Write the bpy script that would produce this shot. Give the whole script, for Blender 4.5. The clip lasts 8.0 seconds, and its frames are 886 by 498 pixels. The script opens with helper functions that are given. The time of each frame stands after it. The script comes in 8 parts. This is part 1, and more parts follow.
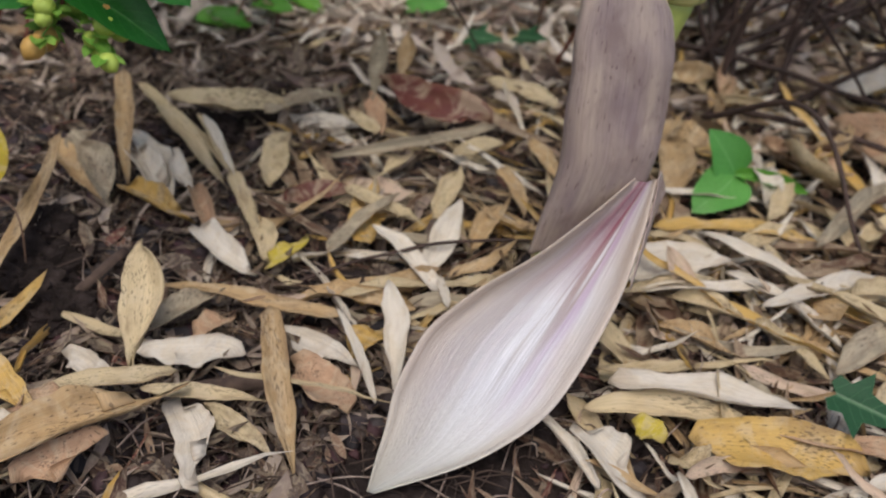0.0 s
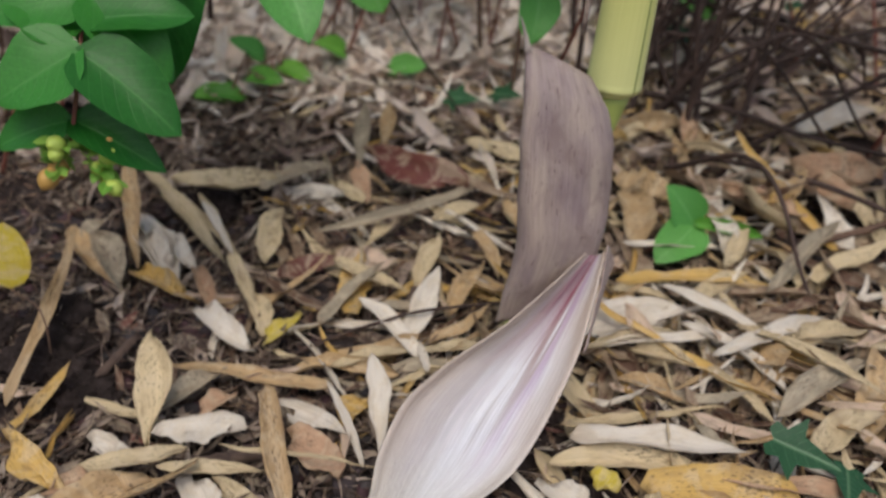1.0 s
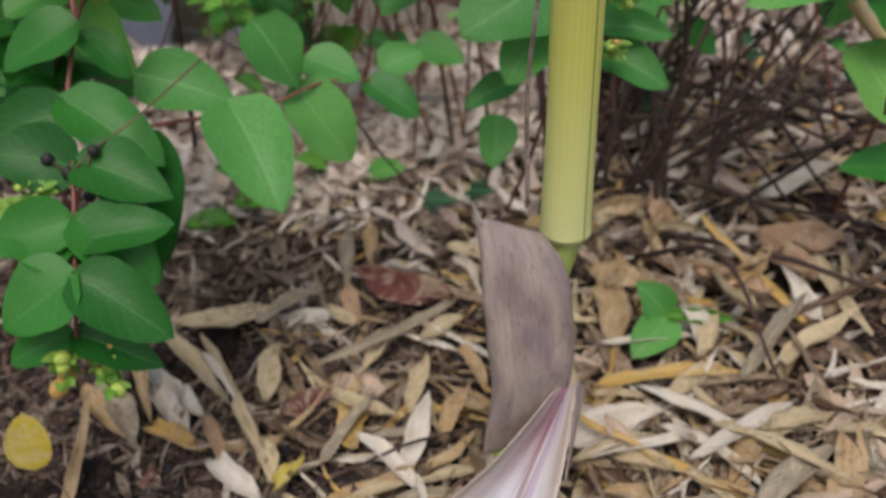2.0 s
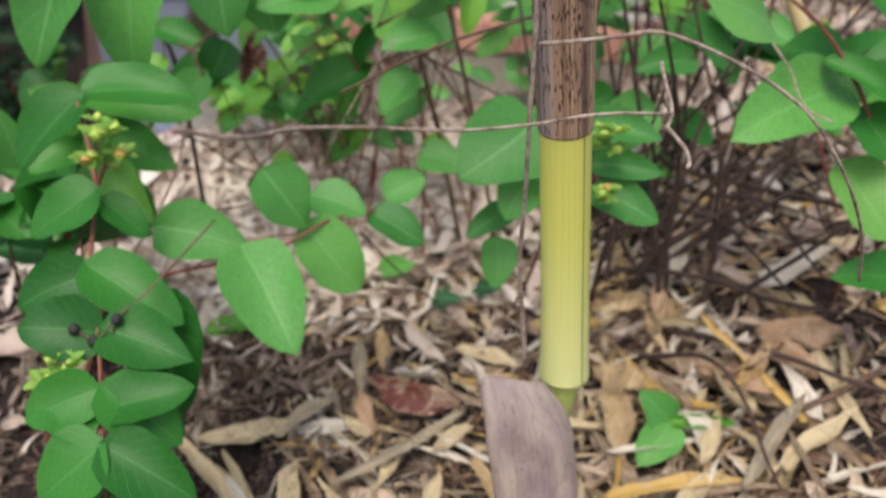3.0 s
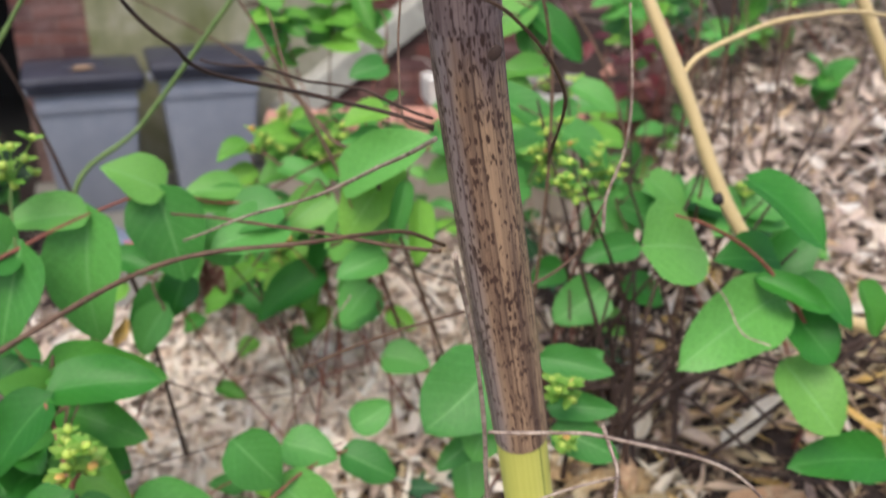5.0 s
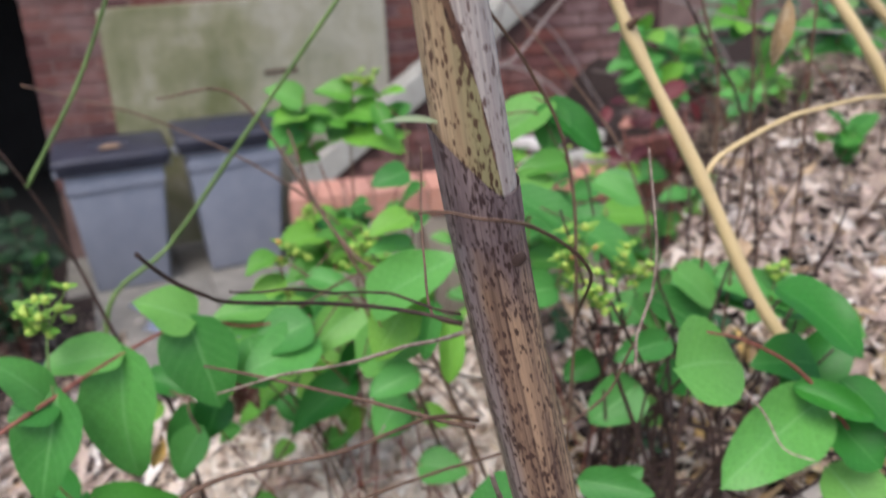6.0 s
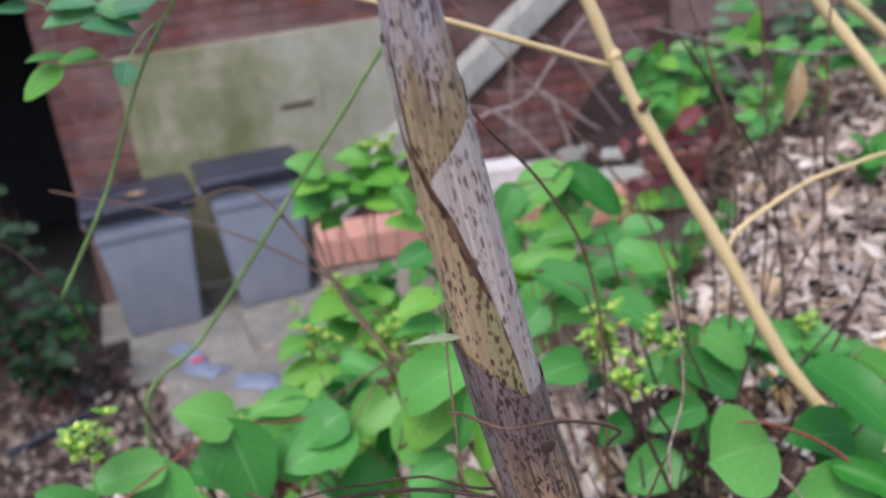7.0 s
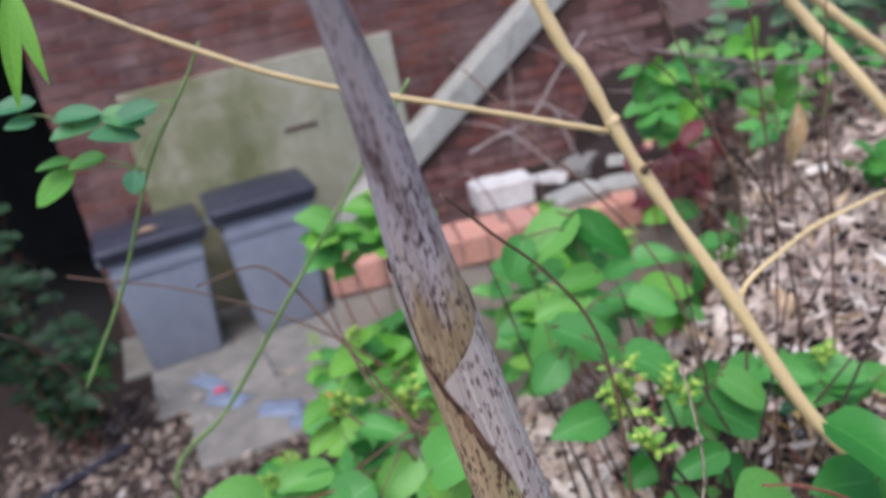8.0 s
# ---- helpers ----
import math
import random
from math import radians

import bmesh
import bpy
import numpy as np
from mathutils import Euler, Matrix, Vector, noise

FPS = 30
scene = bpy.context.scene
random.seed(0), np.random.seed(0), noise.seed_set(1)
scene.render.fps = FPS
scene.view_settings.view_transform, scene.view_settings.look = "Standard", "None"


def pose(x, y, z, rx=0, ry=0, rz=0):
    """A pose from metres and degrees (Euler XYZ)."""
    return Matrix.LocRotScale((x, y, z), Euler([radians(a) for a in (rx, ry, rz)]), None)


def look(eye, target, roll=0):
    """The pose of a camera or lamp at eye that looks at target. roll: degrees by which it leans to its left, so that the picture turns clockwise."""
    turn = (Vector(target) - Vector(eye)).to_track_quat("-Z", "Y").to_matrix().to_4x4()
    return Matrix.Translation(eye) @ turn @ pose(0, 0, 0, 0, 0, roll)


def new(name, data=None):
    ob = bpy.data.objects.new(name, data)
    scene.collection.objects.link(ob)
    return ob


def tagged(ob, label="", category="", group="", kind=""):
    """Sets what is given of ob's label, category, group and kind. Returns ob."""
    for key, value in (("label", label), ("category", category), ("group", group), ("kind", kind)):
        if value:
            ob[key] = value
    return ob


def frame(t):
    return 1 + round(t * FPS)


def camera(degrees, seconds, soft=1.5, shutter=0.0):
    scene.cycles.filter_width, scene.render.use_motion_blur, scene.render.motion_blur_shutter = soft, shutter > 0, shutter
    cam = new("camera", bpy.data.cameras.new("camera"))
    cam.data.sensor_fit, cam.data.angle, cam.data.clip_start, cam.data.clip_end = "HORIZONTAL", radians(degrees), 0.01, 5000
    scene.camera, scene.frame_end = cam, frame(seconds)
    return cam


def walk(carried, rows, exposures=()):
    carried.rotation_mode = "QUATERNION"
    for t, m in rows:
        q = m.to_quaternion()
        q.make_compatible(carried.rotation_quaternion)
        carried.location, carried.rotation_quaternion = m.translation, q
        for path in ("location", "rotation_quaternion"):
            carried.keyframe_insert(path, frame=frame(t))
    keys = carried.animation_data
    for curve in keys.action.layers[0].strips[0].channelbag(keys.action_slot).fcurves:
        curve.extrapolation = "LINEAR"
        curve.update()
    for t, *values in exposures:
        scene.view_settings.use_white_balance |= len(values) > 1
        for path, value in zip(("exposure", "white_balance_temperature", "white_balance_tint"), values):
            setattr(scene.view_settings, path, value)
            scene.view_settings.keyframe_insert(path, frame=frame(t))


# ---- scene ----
cam = camera(55.0, 8.0, 1.9, 0.4)
PATH = [
    (0, (-0.0421, -0.1192, 0.2917), (0.1740, 1.1948, -0.3986), 18.99),
    (0.5, (-0.0310, -0.1409, 0.3330), (0.1669, 1.1737, -0.3617), 17.26),
    (1, (-0.0319, -0.1554, 0.3791), (0.1535, 1.1617, -0.3144), 15.35),
    (1.5, (-0.0234, -0.1537, 0.4407), (0.1539, 1.1659, -0.2502), 11.70),
    (3, (-0.0231, -0.1308, 0.6259), (0.1023, 1.2054, -0.0440), 5.85),
    (3.5, (-0.0178, -0.1186, 0.6626), (0.1109, 1.2308, 0.0204), 6.16),
    (4, (-0.0132, -0.1024, 0.7141), (0.1393, 1.2537, 0.0914), 4.79),
    (4.5, (-0.0229, -0.0889, 0.7759), (0.1571, 1.2655, 0.1568), 2.98),
    (6, (-0.0183, -0.0418, 0.9037), (0.1202, 1.3525, 0.3682), -2.63),
    (6.5, (-0.0170, -0.0318, 0.9557), (0.0980, 1.3719, 0.4396), -4.77),
    (7, (-0.0070, -0.0196, 0.9995), (0.0872, 1.3833, 0.4769), -7.11),
    (7.5, (-0.0054, -0.0072, 1.0345), (0.0585, 1.3906, 0.4942), -9.34),
    (8, (0.0086, -0.0018, 1.0842), (0.0807, 1.4019, 0.5604), -11.47),
]
walk(cam, [(t, look(eye, target, roll)) for t, eye, target, roll in PATH], [(0, -0.04, 6450, 9), (0.9, -0.08, 6450, 9), (1.5, -0.20, 6450, 10), (3, 0.47, 6600, 8), (4.5, 0.65, 6600, 7), (6, 0.58, 6150, 11), (8, 0.56, 5800, 13)])

# ---------------------------------------------------------------- light
cam.data.dof.use_dof = True
cam.data.dof.focus_distance = 0.46
cam.data.dof.aperture_fstop = 7.5
world = bpy.data.worlds.new("sky")
scene.world = world
world.use_nodes = True
wn = world.node_tree.nodes
sky = wn.new("ShaderNodeTexSky")
sky.sky_type = "NISHITA"
sky.sun_disc = False
sky.sun_elevation, sky.sun_rotation = radians(58), radians(200)
sky.air_density, sky.dust_density = 1.0, 4.0
wn["Background"].inputs["Strength"].default_value = 0.15
world.node_tree.links.new(sky.outputs["Color"], wn["Background"].inputs["Color"])
sun_data = bpy.data.lights.new("sun", "SUN")
sun_data.energy, sun_data.angle, sun_data.color = 1.5, radians(35), (1.0, 0.95, 0.88)
sun = new("sun", sun_data)
sun.matrix_world = look((-0.55, -0.8, 3.0), (0.2, 0.6, 0.0))

rng = random.Random(11)
npr = np.random.RandomState(5)


# ---------------------------------------------------------------- materials
class Nodes:
    def __init__(self, name):
        self.m = bpy.data.materials.new(name)
        self.m.use_nodes = True
        self.t = self.m.node_tree
        self.b = self.t.nodes["Principled BSDF"]
        self.out = self.t.nodes["Material Output"]

    def n(self, kind, **sets):
        nd = self.t.nodes.new(kind)
        for k, v in sets.items():
            nd.inputs[k].default_value = v
        return nd

    def l(self, a, b):
        self.t.links.new(a, b)

    def coords(self, which="Object", scale=(1, 1, 1)):
        c = self.t.nodes.new("ShaderNodeTexCoord")
        mp = self.n("ShaderNodeMapping", Scale=scale)
        self.l(c.outputs[which], mp.inputs["Vector"])
        return mp.outputs["Vector"]

    def world(self):
        return self.t.nodes.new("ShaderNodeNewGeometry").outputs["Position"]

    def noise(self, vec, scale, detail=4.0, rough=0.55, dist=0.0):
        nd = self.n("ShaderNodeTexNoise", Scale=scale, Detail=detail, Roughness=rough, Distortion=dist)
        self.l(vec, nd.inputs["Vector"])
        return nd.outputs["Fac"]

    def ramp(self, fac, stops, mode="LINEAR"):
        nd = self.t.nodes.new("ShaderNodeValToRGB")
        nd.color_ramp.interpolation = mode
        el = nd.color_ramp.elements
        while len(el) < len(stops):
            el.new(0.5)
        for e, (p, c) in zip(el, stops):
            e.position, e.color = p, (*c, 1) if len(c) == 3 else (c[0], c[0], c[0], 1)
        self.l(fac, nd.inputs["Fac"])
        return nd.outputs["Color"]

    def math(self, op, a, b=0.0, clamp=False):
        nd = self.t.nodes.new("ShaderNodeMath")
        nd.operation, nd.use_clamp = op, clamp
        for i, v in enumerate((a, b)):
            if isinstance(v, (int, float)):
                nd.inputs[i].default_value = v
            else:
                self.l(v, nd.inputs[i])
        return nd.outputs[0]

    def mix(self, fac, a, b, how="MIX"):
        nd = self.t.nodes.new("ShaderNodeMix")
        nd.data_type, nd.blend_type = "RGBA", how
        for sock, v in ((nd.inputs[0], fac), (nd.inputs[6], a), (nd.inputs[7], b)):
            if isinstance(v, (int, float)):
                sock.default_value = v
            elif isinstance(v, tuple):
                sock.default_value = (*v, 1)
            else:
                self.l(v, sock)
        return nd.outputs[2]

    def bump(self, height, strength=0.3, dist=0.002):
        nd = self.n("ShaderNodeBump", Strength=strength, Distance=dist)
        self.l(height, nd.inputs["Height"])
        self.l(nd.outputs["Normal"], self.b.inputs["Normal"])

    def done(self, colour, rough=0.6, spec=0.4):
        self.l(colour, self.b.inputs["Base Color"]) if not isinstance(colour, tuple) else None
        if isinstance(rough, (int, float)):
            self.b.inputs["Roughness"].default_value = rough
        else:
            self.l(rough, self.b.inputs["Roughness"])
        self.b.inputs["Specular IOR Level"].default_value = spec
        return self.m

    def through_light(self, colour, share):
        """Thin tissue that lets some light through."""
        tr = self.t.nodes.new("ShaderNodeBsdfTranslucent")
        self.l(colour, tr.inputs["Color"])
        mx = self.n("ShaderNodeMixShader", Fac=share)
        self.l(self.b.outputs[0], mx.inputs[1])
        self.l(tr.outputs[0], mx.inputs[2])
        self.l(mx.outputs[0], self.out.inputs["Surface"])

    def one_random(self):
        a = self.t.nodes.new("ShaderNodeObjectInfo").outputs["Random"]
        g = self.t.nodes.new("ShaderNodeNewGeometry").outputs["Random Per Island"]
        return self.math("FRACT", self.math("ADD", a, g))


def dry_leaf_mat(name, stops, speck=0.5, rough=0.42, stain=0.34):
    k = Nodes(name)
    uv = k.coords("UV")
    sep = k.t.nodes.new("ShaderNodeSeparateXYZ")
    k.l(uv, sep.inputs[0])
    r = k.one_random()
    base = k.ramp(r, stops, "CONSTANT" if len(stops) > 6 else "LINEAR")
    ob = k.coords("Object")
    shift = k.t.nodes.new("ShaderNodeCombineXYZ")
    k.l(k.math("MULTIPLY", r, 37.0), shift.inputs[2])
    vec = k.t.nodes.new("ShaderNodeVectorMath")
    vec.operation = "ADD"
    k.l(uv, vec.inputs[0])
    k.l(shift.outputs[0], vec.inputs[1])

    def stretched(x, y):
        mp = k.n("ShaderNodeMapping", Scale=(x, y, 1))
        k.l(vec.outputs[0], mp.inputs["Vector"])
        return mp.outputs["Vector"]

    soft = k.noise(stretched(2.5, 3.5), 1.0, 4, 0.6, 0.6)
    patch = k.noise(stretched(1.6, 5.0), 1.0, 4, 0.65, 0.8)
    base = k.mix(k.math("MULTIPLY", k.ramp(patch, [(0.46, (0.0,)), (0.60, (1.0,))]), 0.42), base, (0.66, 0.55, 0.39))
    base = k.mix(k.math("MULTIPLY", k.ramp(soft, [(0.50, (0.0,)), (0.70, (1.0,))]), stain), base, (0.20, 0.115, 0.06))
    off = k.math("ABSOLUTE", k.math("SUBTRACT", sep.outputs["X"], 0.5))
    rim = k.ramp(k.math("ADD", off, k.math("MULTIPLY", k.math("SUBTRACT", soft, 0.5), 0.25)), [(0.42, (0.0,)), (0.53, (1.0,))])
    ends = k.ramp(k.math("ADD", k.math("ABSOLUTE", k.math("SUBTRACT", sep.outputs["Y"], 0.5)), k.math("MULTIPLY", k.math("SUBTRACT", patch, 0.5), 0.3)), [(0.40, (0.0,)), (0.52, (1.0,))])
    base = k.mix(k.math("MULTIPLY", k.math("MAXIMUM", rim, ends), 0.30), base, (0.26, 0.155, 0.085))
    fine = k.noise(stretched(46, 0.9), 1.0, 3)
    base = k.mix(0.42, base, k.ramp(fine, [(0.3, (0.60,)), (0.60, (1.0,))]), "MULTIPLY")
    dots = k.noise(stretched(30, 24), 1.0, 1.5, 0.5)
    area = k.noise(stretched(1.5, 2.0), 1.0, 2)
    spot = k.math("MULTIPLY", k.ramp(k.math("ADD", dots, k.math("MULTIPLY", area, 0.6)), [(0.90, (0.0,)), (0.97, (1.0,))]), speck)
    base = k.mix(spot, base, (0.05, 0.028, 0.02))
    wave = k.math("SINE", k.math("MULTIPLY", sep.outputs["X"], 95.0))
    k.bump(k.math("ADD", k.math("MULTIPLY", wave, 0.16), k.math("ADD", fine, k.math("MULTIPLY", soft, 2.0))), 0.55, 0.0009)
    k.done(base, k.ramp(fine, [(0.2, (rough - 0.10,)), (0.8, (rough + 0.14,))]), 0.30)
    k.through_light(base, 0.20)
    return k.m


CREAM, WHITE, TAN = (0.68, 0.55, 0.34), (0.82, 0.75, 0.65), (0.56, 0.385, 0.20)
OCHRE, GREY, PINK = (0.66, 0.43, 0.13), (0.40, 0.34, 0.25), (0.60, 0.38, 0.24)
BROWN, RED = (0.13, 0.07, 0.045), (0.15, 0.045, 0.038)
M_LITTER = dry_leaf_mat("dry_leaf_mixed", [(0.0, CREAM), (0.20, TAN), (0.32, WHITE), (0.50, GREY), (0.57, OCHRE), (0.64, BROWN), (0.75, (0.68, 0.52, 0.40)), (0.88, (0.30, 0.21, 0.14))])
M_CHIPS = dry_leaf_mat("pale_chips", [(0.0, (0.60, 0.48, 0.42)), (0.2, (0.76, 0.66, 0.59)), (0.40, (0.46, 0.35, 0.31)), (0.55, (0.22, 0.155, 0.14)), (0.68, (0.68, 0.57, 0.51)), (0.79, (0.80, 0.74, 0.70)), (0.88, (0.30, 0.225, 0.205)), (0.95, (0.54, 0.38, 0.24))], 0.1, stain=0.22)
M_SHREDS = dry_leaf_mat("brown_shreds", [(0.0, (0.12, 0.065, 0.05)), (0.25, (0.07, 0.04, 0.034)), (0.5, (0.17, 0.09, 0.065)), (0.68, (0.30, 0.19, 0.13)), (0.8, (0.20, 0.075, 0.06)), (0.9, (0.42, 0.31, 0.22)), (0.95, (0.055, 0.034, 0.03))], 0.1, 0.6)
# Pale chips, whitened further so the colour carries the strong light on them.
M_PALECHIPS = dry_leaf_mat("sun_whitened_chips", [(0.0, (0.86, 0.76, 0.68)), (0.3, (0.78, 0.66, 0.58)), (0.5, (0.88, 0.82, 0.76)), (0.7, (0.72, 0.58, 0.48)), (0.8, (0.86, 0.76, 0.68)), (0.9, (0.56, 0.42, 0.34)), (0.95, (0.84, 0.76, 0.68))], 0.1, stain=0.08)
M_GRIT = dry_leaf_mat("dull_leaf_bits", [(0.0, (0.16, 0.115, 0.095)), (0.2, (0.09, 0.062, 0.052)), (0.45, (0.33, 0.255, 0.215)), (0.6, (0.14, 0.10, 0.085)), (0.78, (0.50, 0.41, 0.35)), (0.9, (0.07, 0.05, 0.043)), (0.96, (0.2, 0.15, 0.12))], 0.1)
M_BY = {}
for nm, c in (("cream", CREAM), ("white", WHITE), ("tan", TAN), ("ochre", OCHRE), ("grey", GREY), ("pink", PINK), ("brown", BROWN), ("red", RED), ("yellow", (0.66, 0.52, 0.06))):
    lo = tuple(0.82 * v for v in c)
    M_BY[nm] = dry_leaf_mat("dry_leaf_" + nm, [(0.0, lo), (1.0, c)], 0.12 if nm in ("white", "red", "yellow", "brown") else 0.6, stain=0.2 if nm in ("white", "pink", "yellow") else 0.45)


def green_leaf_mat(name, dark, light, rib, gloss=0.42, share=0.3):
    k = Nodes(name)
    uv = k.coords("UV")
    sep = k.t.nodes.new("ShaderNodeSeparateXYZ")
    k.l(uv, sep.inputs[0])
    r = k.one_random()
    base = k.ramp(r, [(0.0, dark), (0.8, light), (1.0, tuple(0.5 * (c + d) for c, d in zip(light, (0.22, 0.44, 0.08))) if light[1] > 0.2 else light)])
    base = k.mix(0.5, base, k.ramp(k.noise(k.coords("Object"), 30, 3), [(0.3, (0.55,)), (0.7, (1.0,))]), "MULTIPLY")
    off = k.math("ABSOLUTE", k.math("SUBTRACT", sep.outputs["X"], 0.5))
    mid = k.ramp(off, [(0.012, (1.0,)), (0.03, (0.0,))])
    side = k.math("SINE", k.math("MULTIPLY", k.math("SUBTRACT", sep.outputs["Y"], k.math("MULTIPLY", off, 0.75)), 46.0))
    veins = k.ramp(side, [(0.93, (0.0,)), (1.0, (1.0,))])
    base = k.mix(k.math("MULTIPLY", veins, 0.16), base, rib)
    base = k.mix(k.math("MULTIPLY", mid, 0.34), base, rib)
    k.bump(k.math("SUBTRACT", k.math("MULTIPLY", k.noise(uv, 14, 2), 0.7), k.math("ADD", mid, k.math("MULTIPLY", veins, 0.5))), 0.3, 0.0012)
    k.done(base, gloss, 0.32)
    k.through_light(base, share)
    return k.m


M_HYP = green_leaf_mat("hypericum_leaf", (0.050, 0.220, 0.042), (0.132, 0.410, 0.088), (0.24, 0.50, 0.18))
# Darker version of the hypericum green, for the near branch and others.
M_HYP_DARK = green_leaf_mat("hypericum_leaf_dark", (0.019, 0.130, 0.018), (0.050, 0.250, 0.032), (0.11, 0.32, 0.08), 0.40, 0.28)
M_HYP_FAR = green_leaf_mat("hypericum_leaf_young", (0.060, 0.25, 0.036), (0.19, 0.46, 0.055), (0.3, 0.55, 0.15))
M_IVY = green_leaf_mat("ivy_leaf", (0.018, 0.070, 0.028), (0.034, 0.11, 0.042), (0.20, 0.34, 0.18), 0.35, 0.12)
M_ROSE = green_leaf_mat("rose_leaf", (0.06, 0.20, 0.10), (0.10, 0.29, 0.13), (0.3, 0.5, 0.2))
M_REDWEED = green_leaf_mat("dark_red_leaf", (0.06, 0.012, 0.018), (0.15, 0.03, 0.035), (0.2, 0.06, 0.06), 0.5, 0.2)
M_DULL = green_leaf_mat("grey_green_leaf", (0.045, 0.10, 0.055), (0.13, 0.22, 0.12), (0.2, 0.3, 0.2), 0.6, 0.2)
# Green cut almost to black; the shade by the house is painted in.
M_DARKGREEN = green_leaf_mat("shade_toned_leaf", (0.004, 0.016, 0.006), (0.012, 0.046, 0.014), (0.03, 0.08, 0.03), 0.6, 0.1)


def plain_mat(name, a, b, scale=40, rough=0.6, bump=0.3, dist=0.001, spec=0.4, stretch=(1, 1, 1), which="Object"):
    k = Nodes(name)
    v = k.coords(which, stretch)
    big, fine = k.noise(v, scale * 0.22, 3), k.noise(v, scale, 5)
    col = k.ramp(k.math("ADD", k.math("MULTIPLY", big, 0.5), k.math("MULTIPLY", fine, 0.5)), [(0.35, a), (0.65, b)])
    k.bump(fine, bump, dist)
    k.done(col, rough, spec)
    return k.m


M_TWIG = plain_mat("dry_twig", (0.075, 0.042, 0.028), (0.17, 0.10, 0.065), 220, 0.65)
M_DARKSTEM = plain_mat("dark_stem", (0.022, 0.013, 0.011), (0.075, 0.042, 0.032), 150, 0.7)
M_TWIGPALE = plain_mat("bleached_twig", (0.10, 0.055, 0.045), (0.50, 0.40, 0.33), 300, 0.6)
M_GREYTWIG = plain_mat("grey_dead_wood", (0.16, 0.125, 0.115), (0.32, 0.265, 0.25), 60, 0.8)
M_REDSTEM = plain_mat("red_stem", (0.15, 0.045, 0.035), (0.27, 0.095, 0.065), 120, 0.5)
M_GREENSTEM = plain_mat("green_stem", (0.10, 0.17, 0.05), (0.20, 0.30, 0.10), 60, 0.5)
M_GREENCULM = plain_mat("green_culm", (0.34, 0.41, 0.10), (0.46, 0.51, 0.15), 60, 0.45, 0.1)
M_PALEBLADE = green_leaf_mat("pale_blade", (0.30, 0.38, 0.22), (0.36, 0.44, 0.28), (0.45, 0.5, 0.36))
M_BERRY = plain_mat("unripe_berry", (0.30, 0.44, 0.06), (0.46, 0.54, 0.12), 90, 0.35)
M_BERRYRED = plain_mat("ripening_berry", (0.42, 0.25, 0.06), (0.55, 0.33, 0.10), 90, 0.35)
M_BLACKBERRY = plain_mat("dried_berry", (0.012, 0.010, 0.012), (0.035, 0.028, 0.03), 150, 0.5)
M_SEPAL = green_leaf_mat("sepal", (0.16, 0.38, 0.05), (0.30, 0.50, 0.09), (0.45, 0.65, 0.2))
M_CANE = plain_mat("dry_cane", (0.46, 0.33, 0.15), (0.66, 0.53, 0.30), 30, 0.4, 0.2, 0.0006, 0.5, (18, 1.2, 1), "UV")
M_BRICK = None
M_CONCRETE = plain_mat("weathered_concrete", (0.24, 0.235, 0.21), (0.38, 0.375, 0.345), 14, 0.85, 0.3, 0.003)
M_MORTAR = plain_mat("mortar", (0.15, 0.095, 0.085), (0.23, 0.155, 0.14), 30, 0.9, 0.4, 0.002)
M_PLASTIC = plain_mat("grey_plastic", (0.20, 0.22, 0.275), (0.26, 0.28, 0.335), 9, 0.5, 0.05, 0.001)
M_LID = plain_mat("dark_plastic_lid", (0.018, 0.019, 0.032), (0.044, 0.046, 0.068), 11, 0.5, 0.1, 0.001)
M_SLAB = plain_mat("patio_slab", (0.135, 0.128, 0.115), (0.235, 0.222, 0.20), 10, 0.85, 0.3, 0.003)
M_BLUE = plain_mat("pale_blue_plastic", (0.13, 0.16, 0.24), (0.24, 0.28, 0.37), 20, 0.4, 0.3, 0.002)
M_PINKSCRAP = plain_mat("pink_plastic", (0.55, 0.06, 0.12), (0.6, 0.10, 0.16), 20, 0.4)
# Brick darkened in colour for the shadow below the stair coping.
M_SHADEBRICK = plain_mat("shade_toned_brick", (0.035, 0.018, 0.016), (0.085, 0.042, 0.036), 16, 0.9, 0.5, 0.004)
M_BASECOAT = plain_mat("beige_cement", (0.20, 0.165, 0.135), (0.36, 0.31, 0.265), 12, 0.9, 0.4, 0.004)
M_PALEJOINT = plain_mat("pale_mortar", (0.34, 0.24, 0.21), (0.48, 0.36, 0.32), 40, 0.9, 0.4, 0.002)
# Near-black stands in for the lack of light inside the doorway.
M_DARK = plain_mat("door_shade_black", (0.006, 0.006, 0.006), (0.012, 0.012, 0.012), 10, 0.9)
M_WHITESTONE = plain_mat("pale_stone", (0.45, 0.43, 0.41), (0.62, 0.60, 0.58), 25, 0.8, 0.4, 0.003)

k = Nodes("brick")
v = k.world()
r = k.one_random()
col = k.ramp(r, [(0.0, (0.108, 0.050, 0.047)), (0.25, (0.155, 0.060, 0.050)), (0.45, (0.122, 0.062, 0.062)), (0.62, (0.180, 0.068, 0.051)), (0.8, (0.145, 0.084, 0.083)), (1.0, (0.100, 0.052, 0.052))])
col = k.mix(0.5, col, k.ramp(k.noise(v, 22, 5), [(0.3, (0.6,)), (0.7, (1.0,))]), "MULTIPLY")
col = k.mix(k.math("MULTIPLY", k.ramp(k.noise(v, 3.2, 5, 0.65), [(0.46, (0.0,)), (0.66, (1.0,))]), 0.5), col, (0.27, 0.19, 0.18))
k.bump(k.noise(v, 120, 4), 0.4, 0.002)
M_BRICK = k.done(col, 0.9, 0.12)

